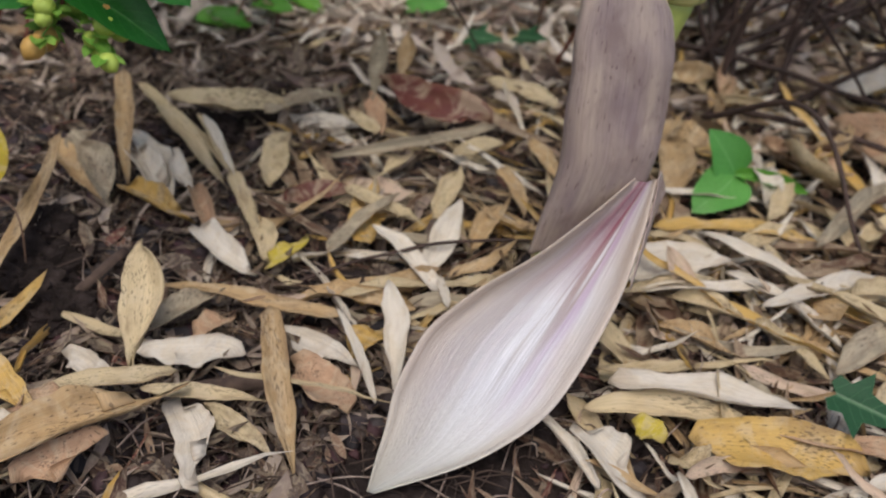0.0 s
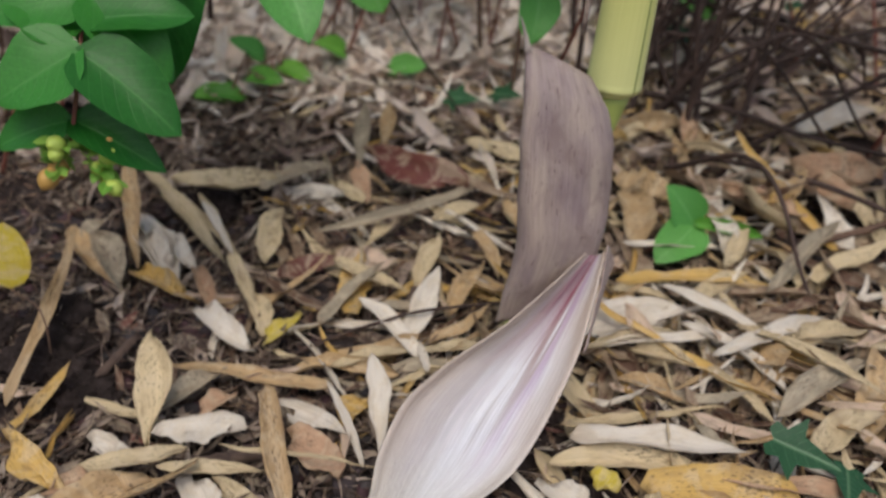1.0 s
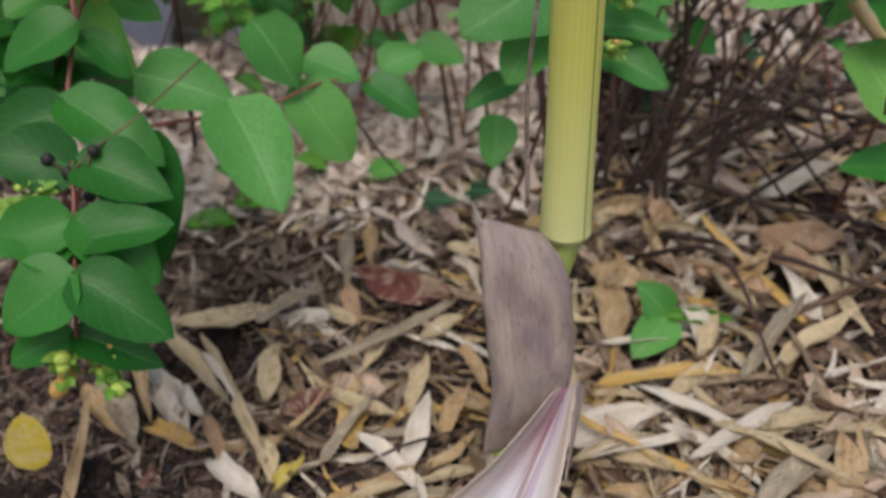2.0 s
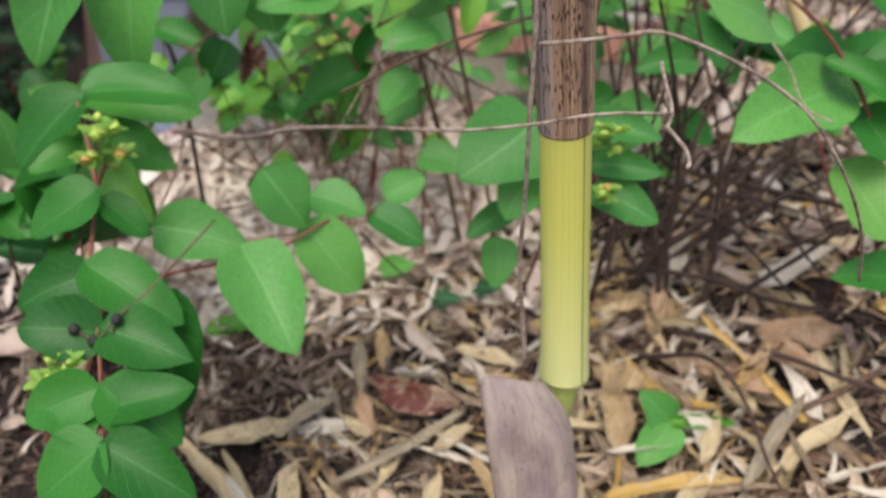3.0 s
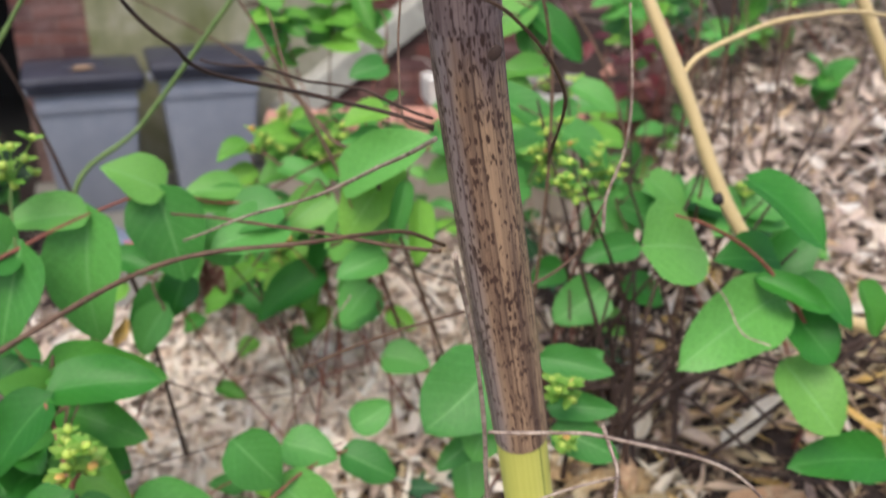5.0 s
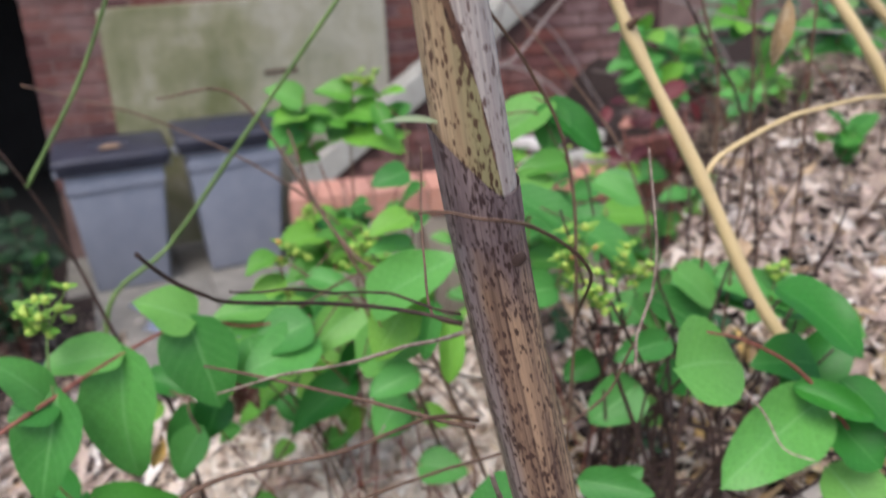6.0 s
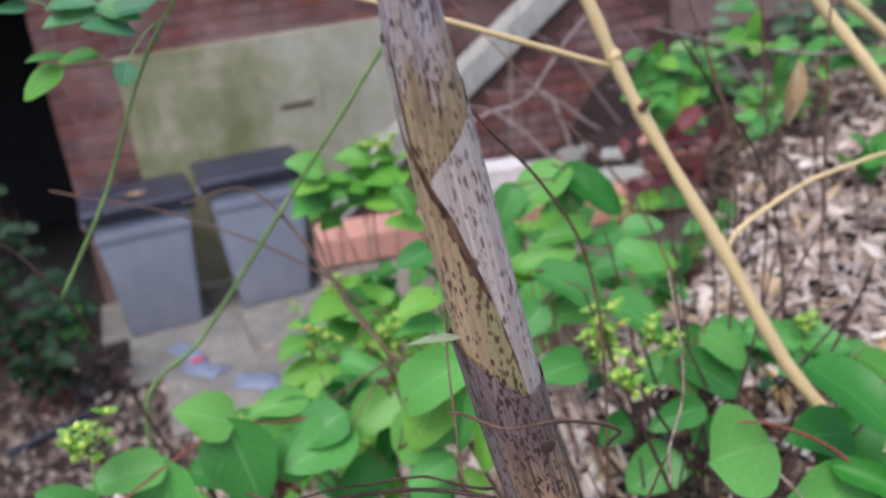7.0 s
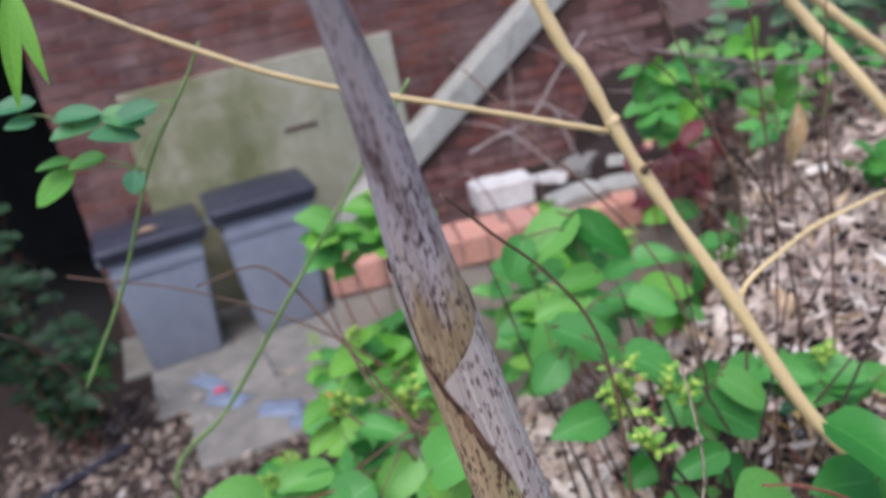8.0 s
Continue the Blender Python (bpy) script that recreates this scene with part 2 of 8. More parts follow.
k = Nodes("coping_brick")
v = k.world()
col = k.ramp(k.one_random(), [(0.0, (0.36, 0.12, 0.07)), (0.5, (0.43, 0.165, 0.10)), (1.0, (0.30, 0.11, 0.075))])
col = k.mix(k.math("MULTIPLY", k.noise(v, 35, 5), 0.85), col, (0.58, 0.37, 0.31))
k.bump(k.noise(v, 150, 4), 0.4, 0.002)
M_COPING = k.done(col, 0.85, 0.3)

# render coat on the house wall, with algae and runs
k = Nodes("mossy_render")
v = k.coords("Object")
big, fine = k.noise(v, 2.6, 5, 0.6, 0.4), k.noise(v, 40, 5)
col = k.ramp(big, [(0.34, (0.36, 0.34, 0.26)), (0.48, (0.25, 0.245, 0.15)), (0.66, (0.15, 0.16, 0.075))])
sep = k.t.nodes.new("ShaderNodeSeparateXYZ")
k.l(v, sep.inputs[0])
clean = k.math("ADD", k.math("MULTIPLY", sep.outputs["X"], 0.42), k.math("MULTIPLY", k.noise(v, 3.5, 4), 0.6))
col = k.mix(k.math("MULTIPLY", k.ramp(clean, [(0.55, (0.0,)), (1.0, (1.0,))]), 0.7), col, (0.44, 0.42, 0.37))
runs = k.noise(k.coords("Object", (9, 1, 0.9)), 2.2, 4)
col = k.mix(k.math("MULTIPLY", k.ramp(runs, [(0.5, (0.0,)), (0.75, (1.0,))]), 0.22), col, (0.11, 0.115, 0.065))
col = k.mix(0.35, col, k.ramp(fine, [(0.3, (0.6,)), (0.7, (1.0,))]), "MULTIPLY")
k.bump(fine, 0.4, 0.003)
M_RENDER = k.done(col, 0.9, 0.25)

# dark crumbly soil
k = Nodes("soil")
v = k.coords("Object")
a, b, c = k.noise(v, 9, 4), k.noise(v, 70, 6, 0.7), k.noise(v, 320, 4, 0.7)
col = k.ramp(b, [(0.3, (0.010, 0.008, 0.007)), (0.55, (0.038, 0.029, 0.027)), (0.75, (0.10, 0.078, 0.072))])
col = k.mix(k.math("MULTIPLY", a, 0.4), col, (0.035, 0.022, 0.019))
k.bump(k.math("ADD", b, k.math("MULTIPLY", c, 0.5)), 0.9, 0.006)
M_SOIL = k.done(col, 0.95, 0.1)
k = Nodes("soil_crumb")
col = k.ramp(k.one_random(), [(0.0, (0.010, 0.007, 0.008)), (0.3, (0.030, 0.019, 0.017)), (0.5, (0.016, 0.013, 0.016)), (0.68, (0.060, 0.024, 0.027)), (0.82, (0.045, 0.040, 0.044)), (0.93, (0.11, 0.075, 0.055)), (1.0, (0.020, 0.014, 0.014))])
k.bump(k.noise(k.coords("Object"), 400, 4, 0.7), 0.6, 0.002)
M_CRUMB = k.done(col, 0.62, 0.35)
M_WOODBIT = plain_mat("dark_wood", (0.045, 0.028, 0.022), (0.12, 0.08, 0.06), 130, 0.85, 0.6, 0.002)

# yellow culm with one green line; u runs round the stem, v along it in metres
k = Nodes("yellow_culm")
uv = k.coords("UV")
sep = k.t.nodes.new("ShaderNodeSeparateXYZ")
k.l(uv, sep.inputs[0])
streak = k.noise(k.coords("UV", (60, 5, 1)), 1.0, 3)
col = k.ramp(streak, [(0.3, (0.54, 0.54, 0.11)), (0.7, (0.62, 0.61, 0.16))])
bloom = k.ramp(sep.outputs["Y"], [(0.01, (1.0,)), (0.15, (0.0,))])
col = k.mix(k.math("MULTIPLY", bloom, 0.6), col, (0.68, 0.71, 0.38))
line = k.ramp(k.math("ABSOLUTE", k.math("SUBTRACT", sep.outputs["X"], 0.840)), [(0.0045, (1.0,)), (0.0085, (0.0,))])
col = k.mix(k.math("MULTIPLY", line, 0.85), col, (0.15, 0.21, 0.03))
k.bump(streak, 0.12, 0.0006)
k.done(col, 0.38, 0.5)
M_CULM = k.m


def sheath_mat(name, pale, dull, spot, amount, rough=0.5, fine_scale=1.0, cols=(11, 3.5), size=(52, 125), smear=None, fade=None, side=None, lines=0.0, dots=None, clear=None):
    """Papery culm sheath: fibres along v, elongated dark specks in loose rows, smears, and a colour that takes over higher up."""
    k = Nodes(name)
    fib = k.noise(k.coords("UV", (95, 7 * fine_scale, 1)), 1.0, 5, 0.65)
    hair = k.noise(k.coords("UV", (240, 12 * fine_scale, 1)), 1.0, 3, 0.6)
    band = k.noise(k.coords("UV", (*cols, 1)), 1.0, 3, 0.6)
    speck = k.noise(k.coords("UV", (size[0], size[1] * fine_scale, 1)), 1.0, 2.5, 0.55, 0.10)
    zone = k.noise(k.coords("UV", (7, 16, 1)), 1.0, 3, 0.6)
    col = k.mix(k.ramp(band, [(0.38, (0.0,)), (0.64, (1.0,))]), pale, dull)
    if fade:
        sep = k.t.nodes.new("ShaderNodeSeparateXYZ")
        k.l(k.coords("UV"), sep.inputs[0])
        edge = k.math("ADD", sep.outputs["Y"], k.math("MULTIPLY", k.math("SUBTRACT", zone, 0.5), 0.16))
        high = k.ramp(edge, [(fade[0], (0.0,)), (fade[1], (1.0,))])
        col = k.mix(high, col, k.mix(k.ramp(fib, [(0.35, (0.0,)), (0.65, (1.0,))]), fade[2], fade[3]))
    col = k.mix(0.55, col, k.ramp(fib, [(0.3, (0.48,)), (0.65, (1.0,))]), "MULTIPLY")
    col = k.mix(0.35, col, k.ramp(hair, [(0.3, (0.55,)), (0.6, (1.0,))]), "MULTIPLY")
    if smear:
        wide = k.noise(k.coords("UV", (smear[1], smear[2], 1)), 1.0, 4, 0.65, 0.5)
        col = k.mix(k.math("MULTIPLY", k.ramp(wide, [(0.50, (0.0,)), (0.66, (1.0,))]), smear[3]), col, smear[0])
    if side:
        ux = k.t.nodes.new("ShaderNodeSeparateXYZ")
        k.l(k.coords("UV"), ux.inputs[0])
        away = k.math("ADD", k.math("ABSOLUTE", k.math("SUBTRACT", ux.outputs["X"], side[0])), k.math("MULTIPLY", k.math("SUBTRACT", band, 0.5), 0.10))
        col = k.mix(k.math("MULTIPLY", k.ramp(away, [(side[1], (1.0,)), (side[1] + 0.06, (0.0,))]), 0.7), col, side[2])
    if dots:
        cell = k.n("ShaderNodeTexVoronoi", Scale=1.0, Randomness=0.9)
        k.l(k.coords("UV", (dots[0], dots[1], 1)), cell.inputs["Vector"])
        size_of = k.math("ADD", dots[2], k.math("MULTIPLY", k.math("SUBTRACT", zone, 0.5), 0.55))
        if clear:
            foot = k.t.nodes.new("ShaderNodeSeparateXYZ")
            k.l(k.coords("UV"), foot.inputs[0])
            size_of = k.math("SUBTRACT", size_of, k.math("MULTIPLY", k.ramp(k.math("ADD", foot.outputs["Y"], k.math("MULTIPLY", k.math("SUBTRACT", band, 0.5), 0.06)), [(clear[0], (1.0,)), (clear[1], (0.0,))]), 0.45))
        col = k.mix(k.math("MULTIPLY", k.ramp(k.math("SUBTRACT", size_of, cell.outputs["Distance"]), [(0.0, (0.0,)), (0.07, (1.0,))]), 0.9), col, spot)
    if lines:
        line = k.noise(k.coords("UV", (64, 2.6, 1)), 1.0, 3, 0.6)
        col = k.mix(k.math("MULTIPLY", k.ramp(line, [(0.52, (0.0,)), (0.62, (1.0,))]), lines), col, (0.085, 0.050, 0.042))
    mask = k.math("SUBTRACT", k.math("ADD", speck, k.math("MULTIPLY", zone, amount)), 0.5)
    col = k.mix(k.ramp(mask, [(0.285, (0.0,)), (0.36, (0.9,))]), col, spot)
    k.bump(k.math("ADD", k.math("ADD", fib, hair), k.math("MULTIPLY", band, 0.6)), 0.5, 0.0009)
    k.done(col, k.ramp(fib, [(0.2, (rough - 0.1,)), (0.8, (rough + 0.12,))]), 0.4)
    return k.m


M_SHEATH_SPOT = sheath_mat("spotted_sheath", (0.70, 0.50, 0.31), (0.50, 0.37, 0.21), (0.085, 0.040, 0.026), 0.40, smear=((0.25, 0.135, 0.075), 5, 3.5, 0.6), side=(0.80, 0.06, (0.33, 0.32, 0.15)), lines=0.25, dots=(40, 128, 0.36))
M_SHEATH_TOP = sheath_mat("mottled_sheath", (0.58, 0.43, 0.25), (0.40, 0.30, 0.16), (0.060, 0.030, 0.024), 0.45, dots=(34, 110, 0.30), fade=(0.085, 0.13, (0.76, 0.68, 0.67), (0.58, 0.50, 0.54)), smear=((0.115, 0.068, 0.070), 5, 13, 0.85), lines=0.35)
M_SHEATH_LOW = sheath_mat("dark_streaked_sheath", (0.62, 0.41, 0.26), (0.38, 0.24, 0.16), (0.055, 0.026, 0.022), 0.46, cols=(12, 1.6), size=(60, 95), fade=(0.27, 0.335, (0.40, 0.29, 0.27), (0.22, 0.155, 0.16)), smear=((0.060, 0.034, 0.038), 10, 3.0, 0.85), side=(0.60, 0.02, (0.30, 0.25, 0.265)), lines=0.8, dots=(38, 120, 0.34), clear=(0.045, 0.085))
M_SHEATH_GREY = sheath_mat("grey_sheath", (0.77, 0.69, 0.61), (0.64, 0.55, 0.50), (0.16, 0.095, 0.08), 0.40, dots=(38, 84, 0.29), cols=(17, 2.2), smear=((0.30, 0.215, 0.215), 16, 2.4, 0.6), lines=0.2)
M_SHEATH_OUT = sheath_mat("grey_brown_sheath", (0.50, 0.40, 0.345), (0.33, 0.25, 0.255), (0.14, 0.09, 0.09), 0.32, 0.36, 0.35, (4.0, 3.0), (60, 60), ((0.215, 0.150, 0.145), 3.5, 4.5, 0.6))
M_LIGULE = sheath_mat("purplish_rim", (0.40, 0.30, 0.29), (0.245, 0.18, 0.185), (0.055, 0.030, 0.030), 0.48, smear=((0.10, 0.065, 0.07), 9, 12, 0.6), lines=0.5, dots=(40, 150, 0.28))
M_SHEATH_EDGE = sheath_mat("dark_sheath_edge", (0.34, 0.20, 0.115), (0.16, 0.085, 0.060), (0.035, 0.018, 0.016), 0.54, smear=((0.07, 0.035, 0.03), 14, 9, 0.7))

k = Nodes("sheath_inside")
uv = k.coords("UV")
sep = k.t.nodes.new("ShaderNodeSeparateXYZ")
k.l(uv, sep.inputs[0])
fib = k.noise(k.coords("UV", (150, 3, 1)), 1.0, 4, 0.6)
streak = k.noise(k.coords("UV", (9, 1.1, 1)), 1.0, 3, 0.5)
off = k.math("ABSOLUTE", k.math("SUBTRACT", sep.outputs["X"], 0.5))
X, Y = sep.outputs["X"], sep.outputs["Y"]
cloud = k.noise(k.coords("UV", (5, 3.5, 1)), 1.0, 4, 0.6)
col = k.ramp(fib, [(0.3, (0.46, 0.46, 0.49)), (0.7, (0.66, 0.66, 0.71))])
across = k.math("ADD", X, k.math("MULTIPLY", k.math("SUBTRACT", streak, 0.5), 0.5))
lilac = k.math("MULTIPLY", k.ramp(across, [(0.30, (1.0,)), (0.52, (0.0,))]), k.ramp(Y, [(0.10, (0.95,)), (0.9, (0.70,))]))
col = k.mix(lilac, col, (0.34, 0.29, 0.28))
band = k.math("MULTIPLY", k.ramp(k.math("ABSOLUTE", k.math("SUBTRACT", across, 0.76)), [(0.03, (1.0,)), (0.09, (0.0,))]), k.ramp(Y, [(0.35, (0.85,)), (0.80, (0.0,))]))
col = k.mix(band, col, (0.40, 0.30, 0.42))
col = k.mix(k.math("MULTIPLY", k.ramp(cloud, [(0.48, (0.0,)), (0.68, (1.0,))]), 0.45), col, (0.47, 0.42, 0.47))
margin = k.math("MULTIPLY", k.ramp(k.math("ADD", off, k.math("MULTIPLY", k.math("SUBTRACT", cloud, 0.5), 0.2)), [(0.27, (0.0,)), (0.45, (1.0,))]), k.ramp(Y, [(0.25, (0.9,)), (0.9, (0.55,))]))
col = k.mix(margin, col, (0.42, 0.335, 0.27))
crease = k.math("MULTIPLY", k.ramp(k.math("ABSOLUTE", k.math("SUBTRACT", across, 0.68)), [(0.012, (1.0,)), (0.045, (0.0,))]), k.ramp(Y, [(0.30, (0.75,)), (0.68, (0.0,))]))
col = k.mix(crease, col, (0.20, 0.12, 0.11))
throat = k.math("MULTIPLY", k.ramp(Y, [(0.12, (1.0,)), (0.34, (0.0,))]), k.ramp(off, [(0.14, (1.0,)), (0.34, (0.0,))]))
col = k.mix(k.math("MULTIPLY", throat, k.ramp(streak, [(0.35, (0.45,)), (0.6, (1.0,))])), col, (0.17, 0.028, 0.06))
foot = k.ramp(Y, [(0.60, (0.0,)), (0.95, (1.0,))])
col = k.mix(k.math("MULTIPLY", foot, 0.65), col, (0.47, 0.455, 0.37))
grit = k.noise(k.coords("UV", (60, 75, 1)), 1.0, 2)
col = k.mix(k.math("MULTIPLY", k.ramp(grit, [(0.64, (0.0,)), (0.70, (1.0,))]), k.math("MULTIPLY", foot, 0.7)), col, (0.20, 0.15, 0.11))
k.bump(k.math("ADD", k.math("ADD", fib, k.math("MULTIPLY", streak, 1.6)), k.math("MULTIPLY", k.math("MULTIPLY", grit, foot), 2.5)), 0.55, 0.0014)
k.done(col, k.ramp(fib, [(0.2, (0.16,)), (0.8, (0.36,))]), 0.6)
M_SHEATH_IN = k.m


# ---------------------------------------------------------------- geometry helpers
def mesh_of(name, verts, faces, mat, uvs=None, smooth=True):
    me = bpy.data.meshes.new(name)
    me.from_pydata([tuple(p) for p in verts], [], [tuple(q) for q in faces])
    if uvs is not None:
        lay = me.uv_layers.new(name="UVMap")
        idx = np.empty(len(me.loops), dtype=np.int32)
        me.loops.foreach_get("vertex_index", idx)
        lay.data.foreach_set("uv", np.asarray(uvs, dtype=np.float32)[idx].ravel())
    if smooth:
        me.polygons.foreach_set("use_smooth", [True] * len(me.polygons))
    for m in mat if isinstance(mat, (list, tuple)) else [mat]:
        me.materials.append(m)
    me.update()
    return me


def put(name, me, parent=None, label=""):
    ob = new(name, me)
    if parent:
        ob.parent = parent
    if label:
        ob["label"] = label
    return ob


def part(name, bm, material, parent, label="", smooth=False):
    me = bpy.data.meshes.new(name)
    bm.to_mesh(me)
    bm.free()
    me.materials.append(material)
    if smooth:
        me.polygons.foreach_set("use_smooth", [True] * len(me.polygons))
    return put(name, me, parent, label)


def box(size, centre=(0, 0, 0), bevel=0.0, taper=1.0, turn=None):
    bm = bmesh.new()
    bmesh.ops.create_cube(bm, size=1.0)
    for p in bm.verts:
        s = taper if p.co.z < 0 else 1.0
        p.co = Vector((p.co.x * size[0] * s, p.co.y * size[1] * s, p.co.z * size[2]))
    if bevel:
        bmesh.ops.bevel(bm, geom=list(bm.edges), offset=bevel, segments=2, affect="EDGES", profile=0.6)
    if turn:
        bmesh.ops.transform(bm, matrix=turn, verts=bm.verts)
    bmesh.ops.translate(bm, vec=centre, verts=bm.verts)
    return bm


def spline(pts, n):
    """Smooth curve through a few points."""
    p = np.array(pts, float)
    if len(p) == 2:
        return p[0] + (p[1] - p[0]) * np.linspace(0, 1, n)[:, None]
    q = np.vstack([2 * p[0] - p[1], p, 2 * p[-1] - p[-2]])
    s = np.linspace(0, len(p) - 1, n)
    i = np.minimum(s.astype(int), len(p) - 2)
    u = (s - i)[:, None]
    a, b, c, d = q[i], q[i + 1], q[i + 2], q[i + 3]
    return 0.5 * (2 * b + (c - a) * u + (2 * a - 5 * b + 4 * c - d) * u ** 2 + (3 * b - a - 3 * c + d) * u ** 3)


def frames_along(c):
    """Tangent and two steady cross directions; the first is to the side, the second away from the viewer's side."""
    t = np.gradient(c, axis=0)
    t /= np.linalg.norm(t, axis=1)[:, None]
    ref = np.array([1.0, 0.05, 0.0]) if abs(t[len(t) // 2][0]) < 0.8 else np.array([0.0, 1.0, 0.1])
    a = ref - t * (t @ ref)[:, None]
    a /= np.linalg.norm(a, axis=1)[:, None]
    return t, a, np.cross(t, a)


def tube_mesh(name, pts, radii, mat, n=24, seg=8, wob=0.0, close=True, arc=None, rim=None):
    """A tube along pts; radii by fractions of its length. arc(s): start and end angle in turns; rim(u): extra length at the top by angle."""
    c = spline(pts, n)
    s = np.linspace(0, 1, n)
    r = np.interp(s, np.linspace(0, 1, len(radii)), radii)
    if wob:
        few = max(4, n // 7)
        off = npr.normal(0, 2.2 * wob, (few, 3))
        c = c + np.array([np.interp(s, np.linspace(0, 1, few), off[:, i]) for i in range(3)]).T * np.minimum(1, 6 * s * (1 - s) + 0.05)[:, None]
        r = r * (1 + npr.normal(0, 0.06, n))
    t, a, b = frames_along(c)
    L = np.concatenate([[0], np.cumsum(np.linalg.norm(np.diff(c, axis=0), axis=1))])
    verts, uvs, faces = [], [], []
    for i in range(n):
        u0, u1 = arc(s[i]) if arc else (0.0, 1.0)
        for j in range(seg + 1):
            u = u0 + (u1 - u0) * j / seg
            ang = 2 * math.pi * u
            p = c[i] + r[i] * (math.cos(ang) * a[i] + math.sin(ang) * b[i])
            if rim:
                p = p + t[i] * rim(u) * max(0.0, (s[i] - 0.6) / 0.4) ** 2
            verts.append(p)
            uvs.append((u, L[i]))
    w = seg + 1
    for i in range(n - 1):
        for j in range(seg):
            faces.append((i * w + j, i * w + j + 1, (i + 1) * w + j + 1, (i + 1) * w + j))
    if close and not arc:
        for i, flip in ((0, True), (n - 1, False)):
            verts.append(c[i])
            uvs.append((0.5, L[i]))
            for j in range(seg):
                q = (i * w + j, i * w + j + 1, len(verts) - 1)
                faces.append(q[::-1] if flip else q)
    return mesh_of(name, verts, faces, mat, uvs)


def blade(nx, ny, width, bend=0.0, curl=0.0, twist=0.0, fold=0.0, wave=0.0, tip=1.0, base=0.7, wide=0.4, side=0.0, rag=0.0, seed=0.0):
    """A leaf of unit length along +x, its face up: vertices, faces and uvs. width is the full width over the length."""
    s = np.linspace(0, 1, nx + 1)
    prof = np.where(s < wide, np.sin(0.5 * np.pi * np.clip(s / wide, 0, 1)) ** base, np.cos(0.5 * np.pi * np.clip((s - wide) / (1 - wide), 0, 1)) ** tip)
    prof = np.maximum(prof, 0.012)
    verts, uvs = [], []
    for i, x in enumerate(s):
        h = 0.5 * width * prof[i]
        ang = bend * (x - 0.3)
        cx = x if abs(bend) < 1e-3 else 0.3 + math.sin(ang) / bend
        cz = 0.0 if abs(bend) < 1e-3 else (math.cos(ang) - 1) / bend
        tw = twist * (x - 0.5)
        for j in range(ny + 1):
            y = 2 * j / ny - 1
            h = 0.5 * width * prof[i] * (1 + rag * (noise.noise((x * 3.1, seed + (9.0 if y > 0 else 0.0), 0.5)) + 0.5 * noise.noise((x * 9.0, seed, 4.0 if y > 0 else 8.0))))
            if curl > 0.01:
                a = curl * y
                yy, zz = h * math.sin(a) / curl * 1.05, h * (1 - math.cos(a)) / curl
            else:
                yy, zz = h * y, 0.0
            zz += fold * abs(y) * h + wave * width * math.sin(9 * x + 2.1 * y) * abs(y)
            y2, z2 = yy * math.cos(tw) - zz * math.sin(tw), yy * math.sin(tw) + zz * math.cos(tw)
            verts.append((cx - z2 * math.sin(ang), y2 + side * width * math.sin(math.pi * x), cz + z2 * math.cos(ang)))
            uvs.append((j / ny, x))
    w = ny + 1
    faces = [(i * w + j, (i + 1) * w + j, (i + 1) * w + j + 1, i * w + j + 1) for i in range(nx) for j in range(ny)]
    return np.array(verts), np.array(faces), np.array(uvs)


def from_to(start, end, up, width_scale=1.0, thick_scale=1.0):
    """The pose that lays a unit leaf from start to end, its face towards up."""
    s, e = Vector(start), Vector(end)
    x = e - s
    n = x.length
    x = x / n
    z = Vector(up)
    z = (z - x * z.dot(x)).normalized()
    y = z.cross(x)
    return Matrix(((x.x * n, y.x * n * width_scale, z.x * n * thick_scale, s.x), (x.y * n, y.y * n * width_scale, z.y * n * thick_scale, s.y), (x.z * n, y.z * n * width_scale, z.z * n * thick_scale, s.z), (0, 0, 0, 1)))


def smooth01(v):
    v = np.clip(v, 0, 1)
    return v * v * (3 - 2 * v)


# ---------------------------------------------------------------- ground
PATIO = -0.875


def height(x, y):
    x, y = np.asarray(x, float), np.asarray(y, float)
    bed = 0.1944 * (np.clip(x, -1.6, 2.2) - 0.19) + 0.1405 * (np.clip(y, -1.5, 1.6) - 0.55)
    edge = 1.45 + 1.2 * smooth01((x - 0.5) / 0.95)
    low = PATIO - 0.012 + 1.0 * smooth01((x - 0.75) / 0.7)
    return bed + (low - bed) * smooth01((y - edge) / 0.75)


def lumps(x, y):
    return 0.010 * noise.noise((x * 7, y * 7, 0.3)) + 0.006 * noise.noise((x * 22, y * 22, 1.7)) + 0.003 * noise.noise((x * 60, y * 60, 3.1))


def surface(x, y):
    return float(height(x, y)) + lumps(x, y)


def axis_steps(lo, a, b, hi, step):
    near = np.arange(a, b, step)
    left = a - np.geomspace(0.05, a - lo, 26)[::-1]
    right = b + np.geomspace(0.05, hi - b, 30)
    return np.concatenate([left, near, right])


gx, gy = axis_steps(-400, -0.6, 1.0, 400, 0.014), axis_steps(-300, -0.1, 1.5, 900, 0.014)
gv = [(x, y, surface(x, y) if abs(x) < 9 and abs(y) < 9 else float(height(x, y))) for y in gy for x in gx]
w = len(gx)
gf = [(j * w + i, j * w + i + 1, (j + 1) * w + i + 1, (j + 1) * w + i) for j in range(len(gy) - 1) for i in range(w - 1)]
ground = tagged(new("ground", mesh_of("ground", gv, gf, M_SOIL)), "dark crumbly garden soil sloping down towards the patio", "soil", kind="structure")

# ---------------------------------------------------------------- house wall, panel, stair, patio
YAW = 15.0
WALL = pose(-1.38, 5.0, 0.0, 0, 0, YAW)      # along the wall: x from the panel's edge, y into the wall, z up

